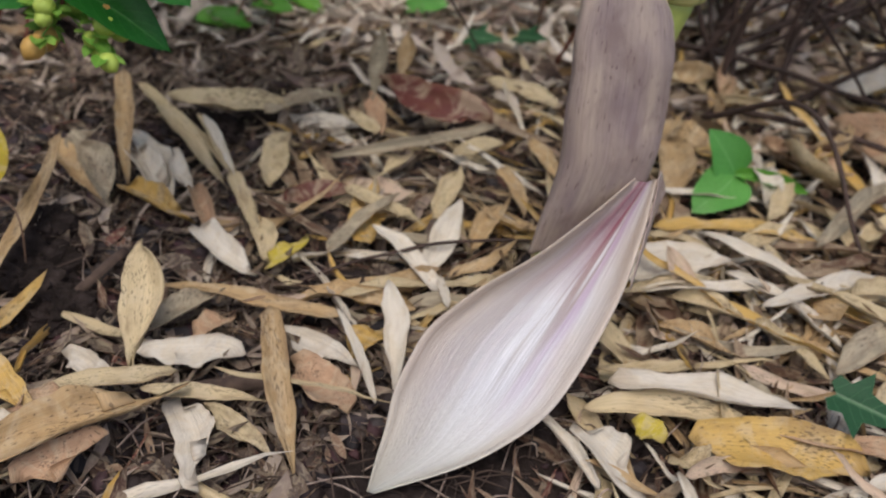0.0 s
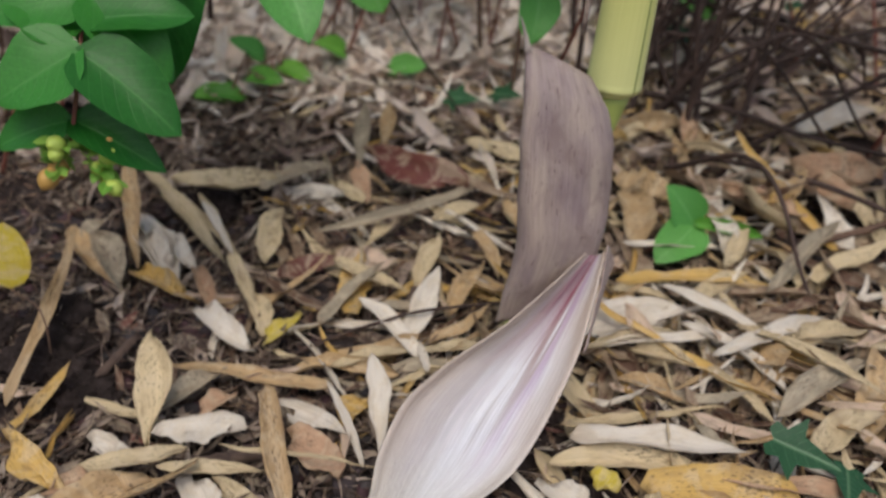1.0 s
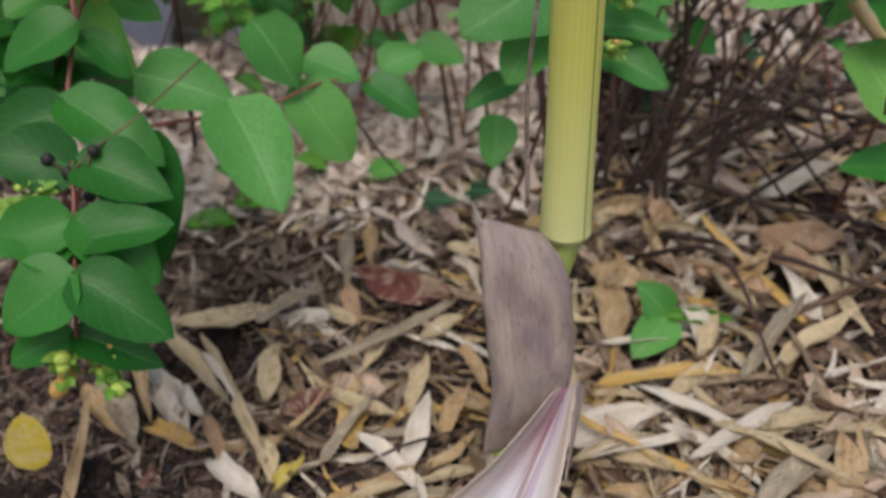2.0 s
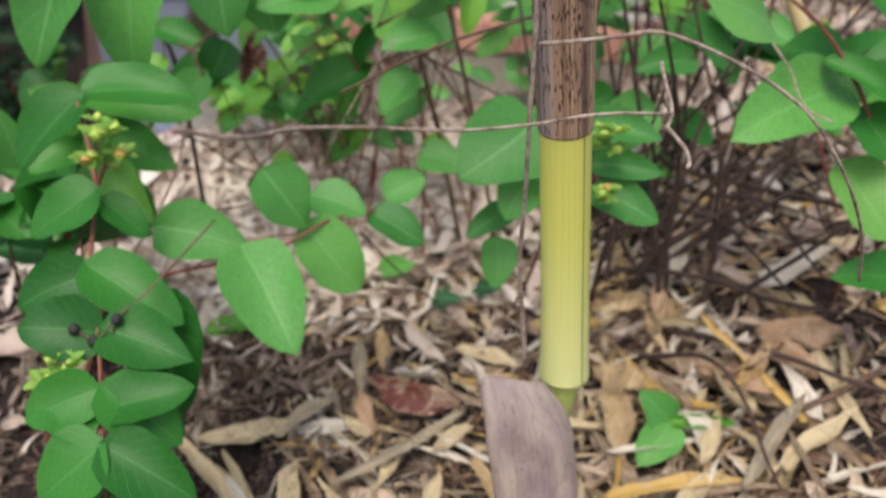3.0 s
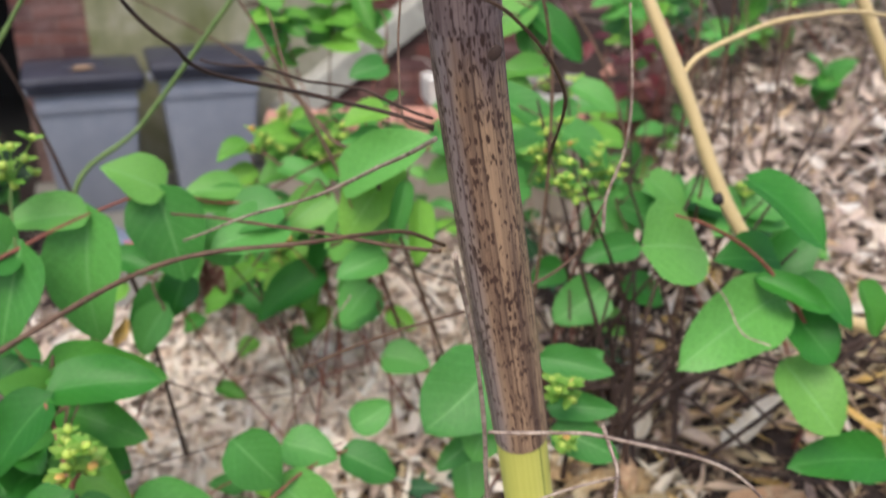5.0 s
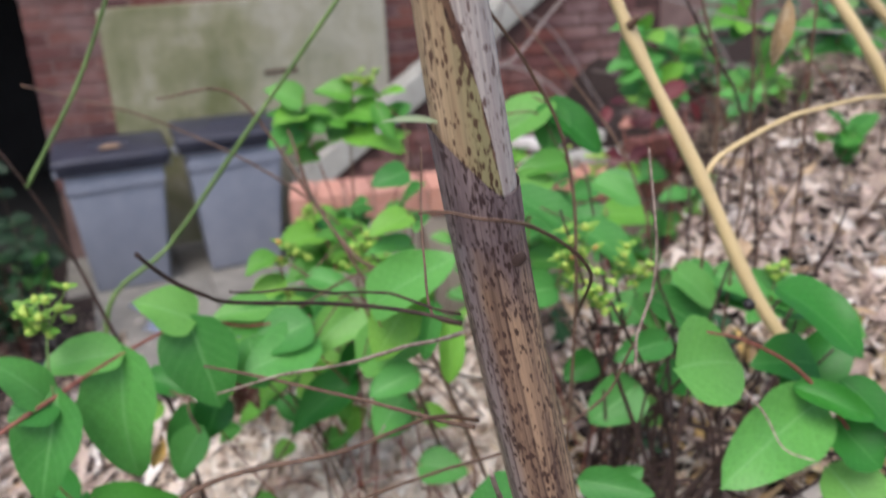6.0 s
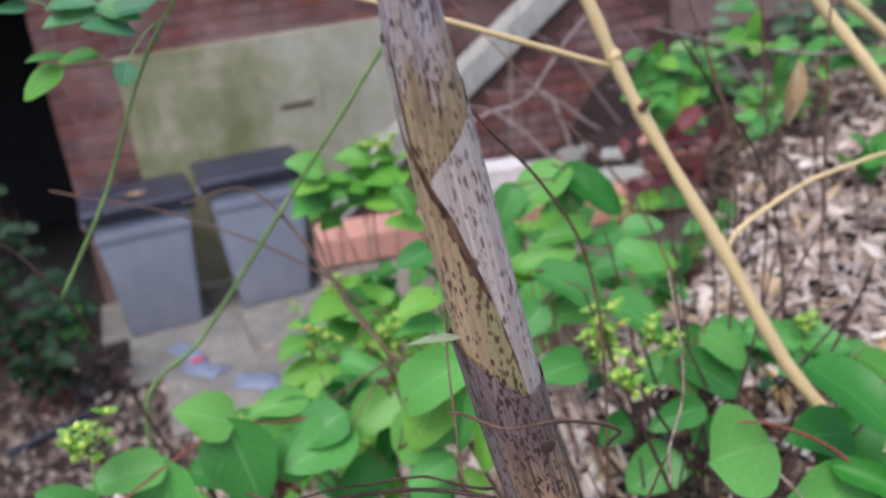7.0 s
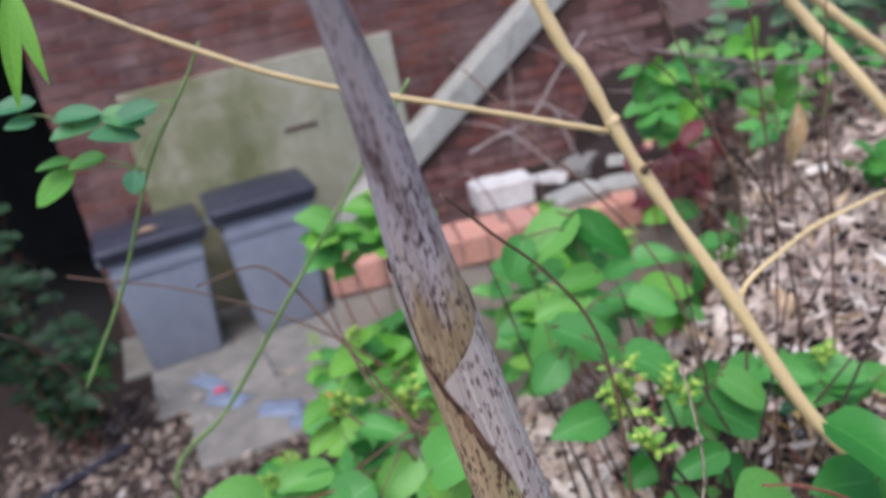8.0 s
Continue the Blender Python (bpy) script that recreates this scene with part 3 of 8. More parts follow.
wall = tagged(new("wall_north"), "old red brick house wall with weathered joints", "wall", kind="structure")
wall.matrix_world = WALL
part("mortar_bed", box((6.9, 0.20, 5.0), (3.08, 0.107, 1.6)), M_MORTAR, wall)
part("lintel_wall", box((3.1, 0.20, 2.6), (-1.93, 0.115, 2.8)), M_MORTAR, wall)
doorway = tagged(new("doorway"), "doorway opening in the brick wall, coloured near-black for shade", "doorway", kind="structure")
doorway.matrix_world = WALL
# added closed recess, every face in the near-black that stands for shade
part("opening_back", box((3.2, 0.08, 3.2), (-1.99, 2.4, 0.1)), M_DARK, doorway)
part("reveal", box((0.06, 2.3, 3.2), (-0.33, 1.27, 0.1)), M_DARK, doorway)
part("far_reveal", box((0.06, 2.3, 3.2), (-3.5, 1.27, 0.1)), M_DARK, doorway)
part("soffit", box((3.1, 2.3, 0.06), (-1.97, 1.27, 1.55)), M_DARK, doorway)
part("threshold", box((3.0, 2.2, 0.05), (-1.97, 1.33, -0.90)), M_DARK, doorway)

PANEL = (0.0, 1.66, 0.545)                    # from, to, top
bricks = []
for i in range(3):
    b = box((0.215, 0.10, 0.065), (0, 0, 0), 0.004)
    for p in b.verts:
        p.co += Vector((rng.uniform(-1, 1), rng.uniform(-1, 1), rng.uniform(-1, 1))) * 0.0022
    me = bpy.data.meshes.new("brick")
    b.to_mesh(me)
    b.free()
    me.materials.append(M_BRICK)
    bricks.append(me)
rows = []
for course in range(0, 24):
    z = -0.42 + 0.075 * course
    for i in range(-3, 17):
        x = -0.27 + 0.225 * i + (0.1125 if course % 2 else 0.0)
        if x < -0.275 or (PANEL[0] + 0.10 < x < PANEL[1] - 0.10 and z < PANEL[2] - 0.04):
            continue
        rows.append((x, z))
rows.sort(key=lambda q: abs(q[1] - 0.4) + 0.3 * abs(q[0] - 0.8))


half = box((0.10, 0.10, 0.065), (0, 0, 0), 0.004)
half_me = bpy.data.meshes.new("brick")
half.to_mesh(half_me)
half.free()
half_me.materials.append(M_BRICK)


def brick_rows():
    for course in range(1, 24, 2):
        put("brick", half_me, wall).matrix_local = pose(-0.327, 0.052, -0.42 + 0.075 * course)
    for x, z in rows[:290]:
        ob = put("brick", rng.choice(bricks), wall)
        ob.matrix_local = pose(x, 0.052 + rng.uniform(-0.004, 0.003), z, rng.uniform(-0.5, 0.5), rng.uniform(-0.4, 0.4), rng.uniform(-0.5, 0.5))


panel = tagged(new("wall_panel"), "algae-stained cement render patch on the brick wall", "render patch", kind="structure")
panel.matrix_world = WALL
b = box((1.66, 0.06, 1.50), (0.83, 0.0, PANEL[2] - 0.75), 0.008)
part("render_coat", b, M_RENDER, panel)
part("crack", box((0.20, 0.012, 0.028), (0.98, -0.031, 0.115), 0.004, 1.0), M_WOODBIT, panel)

# stair flank with its sloping concrete coping
stair = tagged(new("stair_wall"), "brick stair flank with a sloping pale concrete coping", "stair wall", kind="structure")
stair.matrix_world = pose(-0.36, 4.86, -0.50, 0, 0, 6.0)
slope = math.atan2(1.06, 1.45)
length = 2.5
part("coping", box((length, 0.26, 0.15), (0, 0, 0), 0.012, turn=Matrix.Translation((math.cos(slope) * length / 2, 0, math.sin(slope) * length / 2)) @ Matrix.Rotation(-slope, 4, "Y")), M_CONCRETE, stair, "pale sloping concrete coping")
bm = bmesh.new()
prof = [(-0.05, -0.40), (2.2, -0.40), (2.2, 2.2 * math.tan(slope) - 0.09), (-0.05, -0.13)]
vs = [[bm.verts.new((x, yy, z)) for x, z in prof] for yy in (-0.10, 0.10)]
bm.faces.new(vs[0])
bm.faces.new(vs[1][::-1])
for i in range(4):
    bm.faces.new((vs[0][i], vs[1][i], vs[1][(i + 1) % 4], vs[0][(i + 1) % 4]))
bmesh.ops.recalc_face_normals(bm, faces=bm.faces)
# the flank's shadow is put into its brick colour
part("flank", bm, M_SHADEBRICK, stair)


def flank_bricks():
    for c in range(22):
        for i in range(10):
            x, z = 0.02 + 0.225 * i + (0.1125 if c % 2 else 0.0), -0.35 + 0.075 * c
            if 0.11 < x < 2.05 and z < (x - 0.11) * math.tan(slope) - 0.14:
                put("brick", rng.choice(bricks), stair).matrix_local = pose(x, -0.056 + rng.uniform(-0.003, 0.003), z, 0, 0, rng.uniform(-0.6, 0.6))


pavement = tagged(new("pavement"), "worn concrete patio slabs in front of the bins", "paving", kind="structure")
pavement.matrix_world = pose(-1.42, 3.66, PATIO, 0, 0, YAW)
for i in range(4):
    for j in range(3):
        ob = part("slab", box((0.595, 0.595, 0.05), (0, 0, 0), 0.006), M_SLAB, pavement)
        ob.matrix_local = pose(0.60 * i + 0.56 - 0.14 * j, 0.60 * j - 0.22, -0.018 + rng.uniform(-0.003, 0.003), rng.uniform(-0.4, 0.4), rng.uniform(-0.4, 0.4), 0)

# low garden wall with a brick-on-edge coping
low_wall = tagged(new("low_wall"), "low garden wall topped with orange bricks on edge", "garden wall", kind="structure")
low_wall.matrix_world = pose(-0.27, 2.94, 0.0, 0, 0, 2.0)
part("core", box((1.70, 0.20, 0.78), (0.86, 0.118, -0.51)), M_MORTAR, low_wall)
part("joint_bed", box((1.70, 0.204, 0.085), (0.86, 0.118, -0.074), 0.003), M_PALEJOINT, low_wall, "pale mortar between the bricks on edge")
cop = box((0.094, 0.222, 0.106), (0, 0, 0), 0.005)
cop_me = bpy.data.meshes.new("coping_brick")
cop.to_mesh(cop_me)
cop.free()
cop_me.materials.append(M_COPING)
part("rendered_base", box((1.72, 0.214, 0.72), (0.86, 0.116, -0.484), 0.006), M_BASECOAT, low_wall, "beige cement base under the bricks")


def low_wall_bricks():
    for i in range(17):
        ob = put("coping_brick", cop_me, low_wall)
        ob.matrix_local = pose(0.046 + 0.102 * i, 0.111 + rng.uniform(-0.004, 0.004), -0.0565 + rng.uniform(-0.003, 0.003), 0, rng.uniform(-1, 1), rng.uniform(-1, 1))


# ---------------------------------------------------------------- bins
def dustbin(m, w, d, h, label):
    ob = tagged(new("dustbin"), label, "dustbin", "dustbins by the wall")
    ob.matrix_world = m
    bm = box((w, d, h), (0, 0, h / 2), 0.022, 0.76)
    part("body", bm, M_PLASTIC, ob, "light grey plastic body", True)
    part("rim", box((w + 0.045, d + 0.045, 0.035), (0, 0, h - 0.012), 0.010), M_LID, ob)
    bm = box((w + 0.075, d + 0.075, 0.052), (0, 0, h + 0.031), 0.016)
    bmesh.ops.subdivide_edges(bm, edges=[e for e in bm.edges if e.calc_length() > 0.2], cuts=4, use_grid_fill=True)
    for p in bm.verts:
        if p.co.z > h + 0.045:
            p.co.z += 0.03 * max(0.0, 1 - (p.co.x / w * 1.7) ** 2) * max(0.0, 1 - (p.co.y / d * 1.7) ** 2)
    part("lid", bm, M_LID, ob, "dark slate-coloured lid", True)
    part("lid_grip", box((0.20, 0.05, 0.028), (0, -d * 0.16, h + 0.078), 0.010), M_LID, ob)
    for sx in (-1, 1):
        part("side_handle", box((0.03, 0.16, 0.03), (sx * (w / 2 + 0.03), 0, h - 0.055), 0.008), M_PLASTIC, ob)
    part("front_band", box((w * 0.97, 0.012, 0.05), (0, -d / 2 + 0.004, h - 0.10), 0.004), M_PLASTIC, ob)
    return ob


dustbin(pose(-1.312, 4.535, PATIO + 0.003, 0, 0, 16), 0.50, 0.44, 0.70, "light grey plastic dustbin with a dark lid, on the patio")
dustbin(pose(-0.722, 4.735, PATIO + 0.003, 0, 0, 14), 0.52, 0.46, 0.73, "light grey plastic dustbin with a slightly domed dark lid")
scrap = tagged(put("lid_debris", mesh_of("lid_debris", *blade(6, 3, 0.5, 0.4, 0.6, 0.3)[:2], M_BY["pink"])), "brown dead leaf lying on a bin lid", "dead leaf")
scrap.matrix_world = from_to((-1.335, 4.36, -0.098), (-1.175, 4.42, -0.092), (0, 0, 1))


# ---------------------------------------------------------------- clutter by the stair and on the patio
def scrap_sheet(name, m, label, mat, size):
    bm = bmesh.new()
    bmesh.ops.create_grid(bm, x_segments=7, y_segments=5, size=0.5)
    for p in bm.verts:
        p.co = Vector((p.co.x * size[0] * (1 + 0.6 * noise.noise(p.co * 3 + m.translation * 5)), p.co.y * size[1], 0.012 * (noise.noise(p.co * 6 + m.translation * 9) + 0.5)))
    ob = part(name, bm, mat, None, "", True)
    mod = ob.modifiers.new("thick", "SOLIDIFY")
    mod.thickness = 0.004
    ob.matrix_world = m
    return tagged(ob, label, "plastic scrap")


for x, y, a, s in ((-1.10, 4.02, -50, (0.30, 0.10)), (-0.98, 3.80, -35, (0.26, 0.12)), (-0.72, 3.60, -20, (0.24, 0.14)), (-0.60, 3.44, 10, (0.14, 0.11))):
    scrap_sheet("plastic_scrap", pose(x, y, PATIO + 0.010, 0, 0, a), "crumpled pale blue plastic scrap on the patio", M_BLUE, s)
scrap_sheet("plastic_scrap", pose(-1.03, 3.90, PATIO + 0.022, 0, 0, 20), "small bright pink plastic scrap", M_PINKSCRAP, (0.06, 0.05))


hose = put("pipe", tube_mesh("pipe", [(-1.737, 3.250, -0.862), (-1.548, 3.437, -0.862), (-1.426, 3.583, -0.862)], [0.016, 0.016], M_LID, 20, 10, 0.002))
tagged(hose, "short dark blue-black plastic pipe lying on the gravel", "pipe")


def rubble(name, m, size, mat, label, cat):
    bm = box(size, (0, 0, size[2] / 2), 0.012)
    bmesh.ops.subdivide_edges(bm, edges=bm.edges, cuts=2, use_grid_fill=True)
    for p in bm.verts:
        p.co += noise.noise_vector(p.co * 9 + m.translation * 3) * 0.012
    ob = part(name, bm, mat, None, "")
    ob.matrix_world = m
    return tagged(ob, label, cat)


for x, y, z, s, mt, lb in ((0.46, 3.32, -0.02, (0.24, 0.16, 0.11), M_WHITESTONE, "pale broken stone block on the garden wall"), (0.66, 3.36, -0.03, (0.18, 0.15, 0.10), M_WHITESTONE, "pale broken stone on the garden wall"),
                           (0.72, 3.12, -0.16, (0.22, 0.15, 0.20), M_CONCRETE, "grey concrete block among the weeds"), (0.95, 3.20, -0.20, (0.20, 0.18, 0.22), M_CONCRETE, "grey concrete block among the weeds")):
    rubble("stone_block", pose(x, y, z, 0, 0, rng.uniform(-20, 20)), s, mt, lb, "stone block")
for i, (x, y, z) in enumerate(((1.02, 2.95, 0.02), (1.10, 2.97, 0.095), (1.24, 3.02, 0.03), (1.28, 3.04, 0.105), (1.16, 3.10, 0.17), (1.46, 3.10, 0.08))):
    rubble("loose_brick", pose(x, y, z - 0.03, 0, 0, 15 + rng.uniform(-25, 25)), (0.215, 0.10, 0.065), M_BRICK, "loose red brick in a rough stack", "brick")["group"] = "loose bricks"

for i in range(34):
    x, y = 0.98 + rng.uniform(-0.66, 0.62), 3.30 + rng.uniform(-0.14, 0.12)
    q = 1 - ((x - 0.98) / 0.85) ** 2 - ((y - 3.42) / 0.30) ** 2
    if q > 0.05:
        d = rng.uniform(0.05, 0.13)
        rubble("stone", pose(x, y, -0.52 + 0.60 * math.sqrt(q), rng.uniform(-30, 30), rng.uniform(-30, 30), rng.uniform(0, 180)), (d, d * rng.uniform(0.5, 0.9), d * rng.uniform(0.3, 0.6)), rng.choice((M_CONCRETE, M_COPING, M_SLAB, M_WHITESTONE, M_BRICK)), "broken stone or brick piece on the rubble heap", "rubble")["group"] = "rubble pieces"

# a heap under the stones, so that they rest on something
bm = bmesh.new()
bmesh.ops.create_icosphere(bm, subdivisions=3, radius=1.0)
for p in bm.verts:
    p.co = Vector((p.co.x * 0.85, p.co.y * 0.30, p.co.z * 0.62)) * (1 + 0.16 * noise.noise(p.co * 3))
heap = part("rubble_heap", bm, M_SOIL, None)
heap.matrix_world = pose(0.98, 3.42, -0.50)
tagged(heap, "heap of dark soil and rubble behind the garden wall", "soil heap", kind="stuff")


# ---------------------------------------------------------------- the bamboo shoot
AXIS = [(0.172, 0.482, -0.040), (0.160, 0.470, 0.110), (0.146, 0.458, 0.215), (0.110, 0.446, 0.437), (0.061, 0.398, 0.680), (0.039, 0.360, 0.800), (0.017, 0.322, 0.950), (0.009, 0.288, 1.030), (0.000, 0.256, 1.085), (-0.012, 0.225, 1.13)]
AX = spline(AXIS, 240)


def along(z0, z1, n=7):
    """Points of the shoot's middle line between two heights."""
    zs = np.linspace(z0, z1, n)
    return [tuple(np.array([np.interp(z, AX[:, 2], AX[:, i]) for i in (0, 1)] + [z])) for z in zs]


shoot = tagged(new("bamboo_shoot"), "young yellow bamboo shoot wrapped in spotted papery sheaths", "bamboo")
put("internode", tube_mesh("internode", along(0.2195, 0.47, 12), [0.0209, 0.0200, 0.0194, 0.0192, 0.0191, 0.0191, 0.0190, 0.0190, 0.0190], M_CULM, 40, 32), shoot, "smooth yellow stem with one thin green line")
put("root_internode", tube_mesh("root_internode", [(0.146, 0.458, 0.219), (0.140, 0.455, 0.160), (0.137, 0.453, 0.080), (0.138, 0.452, -0.040)], [0.0145, 0.0135, 0.0140, 0.0165], M_GREENCULM, 18, 24), shoot, "thin yellow-green foot of the shoot below the node")
put("node", tube_mesh("node", along(0.2150, 0.2290, 6), [0.0152, 0.0200, 0.0212, 0.0208, 0.0200], M_CULM, 14, 28), shoot, "slightly swollen yellow node ring")
put("lower_sheath", tube_mesh("lower_sheath", along(0.441, 0.790, 11), [0.0200, 0.0208, 0.0216, 0.0214, 0.0206, 0.0200, 0.0197], M_SHEATH_LOW, 46, 36, close=False, rim=lambda u: 0.030 * math.cos(2 * math.pi * (u - 0.52)) - 0.004), shoot, "brown papery sheath with dark specks")
put("ligule", tube_mesh("ligule", along(0.757, 0.7935, 5), [0.0203, 0.0203, 0.0202], M_LIGULE, 12, 36, close=False, rim=lambda u: 0.032 * math.cos(2 * math.pi * (u - 0.52)) - 0.004), shoot, "dull purplish rim of the lower sheath")
put("sheath_collar", tube_mesh("sheath_collar", along(0.439, 0.4425, 3), [0.0194, 0.0199, 0.0200], M_SHEATH_LOW, 5, 32), shoot)
put("inner_shoot", tube_mesh("inner_shoot", along(0.72, 0.80, 5), [0.0172, 0.0168, 0.0150], M_SHEATH_SPOT, 24, 24), shoot)
put("upper_sheath", tube_mesh("upper_sheath", along(0.855, 1.118, 11), [0.0164, 0.0158, 0.0148, 0.0131, 0.0110, 0.0088, 0.0066, 0.0044, 0.0024], M_SHEATH_TOP, 44, 30), shoot, "tan sheath with dark brown specks, violet-grey higher up")


def turned(z):
    """The open edge of the lower tan sheath winds from one side across the front as it rises."""
    return float(np.interp(z, (0.77, 0.82, 0.855, 0.89, 0.915, 0.94), (0.835, 0.805, 0.765, 0.705, 0.61, 0.45)))


def tan_arc(s):
    return 0.22, max(0.24, turned(0.745 + 0.195 * s))


def edge_arc(s):
    u = turned(0.745 + 0.195 * s)
    return max(0.22, u - 0.006 - 0.085 * float(smooth01((s - 0.45) / 0.3)) * (1.15 - s) - 0.018 * noise.noise((s * 14, 0.3, 1.0))), max(0.24, u + 0.001)


def wrap_arc(s):
    z = 0.765 + 0.20 * s
    return 0.60 + 0.55 * float(smooth01((z - 0.895) / 0.065)), 1.58


put("tan_sheath", tube_mesh("tan_sheath", along(0.745, 0.940, 9), [0.0194, 0.0189, 0.0182, 0.0173, 0.0163, 0.0150], M_SHEATH_SPOT, 40, 26, arc=tan_arc), shoot, "tan sheath with rows of dark brown specks")
put("sheath_margin", tube_mesh("sheath_margin", along(0.745, 0.940, 9), [0.0192, 0.0188, 0.0183, 0.0175, 0.0165, 0.0152], M_SHEATH_EDGE, 60, 8, arc=edge_arc), shoot, "dark brown speckled band beside the dried margin")
put("outer_wrap", tube_mesh("outer_wrap", along(0.765, 0.965, 9), [0.0190, 0.0183, 0.0175, 0.0165, 0.0153, 0.0138], M_SHEATH_GREY, 40, 26, arc=wrap_arc), shoot, "pinkish-grey papery sheath with mauve streaks")
scar = bmesh.new()
bmesh.ops.create_uvsphere(scar, u_segments=14, v_segments=8, radius=1.0)
part("scar", scar, M_DARKSTEM, shoot, "small dark oval scar").matrix_world = from_to((0.060, 0.3555, 0.742), (0.0645, 0.3545, 0.749), (0, -1, 0.2)) @ Matrix.Diagonal((0.55, 0.4, 0.12, 1))
tonguev, tonguef, tongueu = blade(10, 3, 0.16, 0.5, 0.8, 0.2)
put("sheath_blade", mesh_of("sheath_blade", tonguev, tonguef, M_PALEBLADE, tongueu), shoot, "small pale green sheath blade").matrix_world = from_to((0.022, 0.345, 0.818), (-0.006, 0.337, 0.824), (0.2, -0.6, 0.9))
put("sheath_blade", mesh_of("sheath_blade", tonguev, tonguef, M_SHEATH_GREY, tongueu), shoot).matrix_world = from_to((-0.010, 0.228, 1.12), (-0.030, 0.20, 1.20), (0.2, -0.9, 0.3))

# ---------------------------------------------------------------- the peeled sheath that has come away at the foot
peeled = tagged(new("culm_sheath"), "large peeled bamboo sheath, grey-brown outside, pearly white and mauve inside", "bamboo sheath")


def draped(name, left, right, sag, back, mat, thick, n=48, m=24, roll=0.0, hood=0.0):
    """A curved sheath hung between its two margins. sag: how far the middle lies along back, by fractions; roll: margins turned up; hood: rim leaning back."""
    lc, rc = spline(left, n), spline(right, n)
    s = np.linspace(0, 1, n)
    dp = np.interp(s, np.linspace(0, 1, len(sag)), sag)
    bk = np.array(back) / np.linalg.norm(back)
    verts, uvs = [], []
    for i in range(n):
        for j in range(m + 1):
            u = j / m
            p = lc[i] + (rc[i] - lc[i]) * (0.5 - 0.5 * math.cos(math.pi * u) if hood else u)
            wide = min(1.0, np.linalg.norm(rc[i] - lc[i]) / 0.03)
            d = dp[i] * math.sin(math.pi * u) ** 0.8
            d += wide * (0.0011 * math.sin(11 * u + 4 * s[i]) + 0.0022 * noise.noise((u * 3, s[i] * 4, 2.0)) + 0.0007 * noise.noise((u * 14, s[i] * 5, 6.0)))
            d -= roll * max(0.0, abs(2 * u - 1) - 0.86) * 7 * wide
            p = p + bk * d
            if hood:
                lean = max(0.0, (s[i] - 0.84) / 0.16) ** 2 * min(1.0, u * 3.2) * (1 - 0.6 * u)
                p = p + np.array((0.0, hood * lean, -0.25 * hood * lean + 0.016 * max(0.0, s[i] - 0.8) * math.sin(math.pi * u)))
            verts.append(p + wide * 0.0012 * np.array((noise.noise((s[i] * 8, u, 5.0)), 0.0, noise.noise((s[i] * 7, u, 8.0)))))
            uvs.append((u, s[i]))
    q = m + 1
    faces = [(i * q + j, i * q + j + 1, (i + 1) * q + j + 1, (i + 1) * q + j) for i in range(n - 1) for j in range(m)]
    ob = put(name, mesh_of(name, verts, faces, mat, uvs), peeled)
    mod = ob.modifiers.new("thick", "SOLIDIFY")
    mod.thickness, mod.offset = thick, 0.0
    return ob


inner = draped("inner_face", [(0.152, 0.404, 0.105), (0.108, 0.369, 0.061), (0.060, 0.339, 0.024), (0.036, 0.318, 0.001), (0.027, 0.295, -0.022), (0.024, 0.268, -0.048), (0.022, 0.245, -0.066)],
               [(0.166, 0.405, 0.108), (0.163, 0.382, 0.083), (0.154, 0.347, 0.048), (0.136, 0.310, 0.012), (0.117, 0.285, -0.014), (0.081, 0.263, -0.041), (0.026, 0.245, -0.066)],
               [0.004, 0.014, 0.020, 0.018, 0.012, 0.005, 0.0], (0.137, 0.677, -0.723), M_SHEATH_IN, 0.0009, roll=0.004)
inner["label"] = "pearly white inner face with magenta at the throat"
outer = draped("outer_face", [(0.103, 0.407, 0.030), (0.101, 0.404, 0.060), (0.100, 0.401, 0.098), (0.088, 0.400, 0.145), (0.080, 0.401, 0.180), (0.073, 0.405, 0.212), (0.066, 0.411, 0.245)],
               [(0.160, 0.414, 0.080), (0.164, 0.418, 0.098), (0.165, 0.424, 0.120), (0.161, 0.429, 0.150), (0.153, 0.431, 0.180), (0.142, 0.431, 0.205), (0.122, 0.431, 0.228)],
               [-0.010, -0.014, -0.016, -0.015, -0.012, -0.008], (0.0, 1.0, 0.0), M_SHEATH_OUT, 0.0012, hood=0.012)
outer["label"] = "dull grey-brown outer face"
curl = draped("curled_margin", [(0.166, 0.404, 0.116), (0.166, 0.388, 0.092), (0.160, 0.352, 0.052)], [(0.178, 0.410, 0.100), (0.174, 0.398, 0.080), (0.161, 0.353, 0.050)], [0.002, 0.003, 0.0], (0.5, 0.8, 0.0), M_SHEATH_OUT, 0.0010)
curl["label"] = "thin curled-back tan margin"
put("awn", tube_mesh("awn", [(0.068, 0.411, 0.241), (0.063, 0.409, 0.252), (0.056, 0.405, 0.264)], [0.0028, 0.0014, 0.0004], M_SHEATH_GREY, 10, 6), peeled, "thin pale awn at the tip")

# ---------------------------------------------------------------- twigs and canes
def twig(pts, r0, r1, mat=None, label="thin dry brown twig", name="twig", wob=0.0012, n=40, cat="twig"):
    ob = put(name, tube_mesh(name, pts, [r0, 0.5 * (r0 + r1), r1], mat or M_TWIG, n, 6, wob))
    return tagged(ob, label, cat, "dead twigs" if cat == "twig" else "")


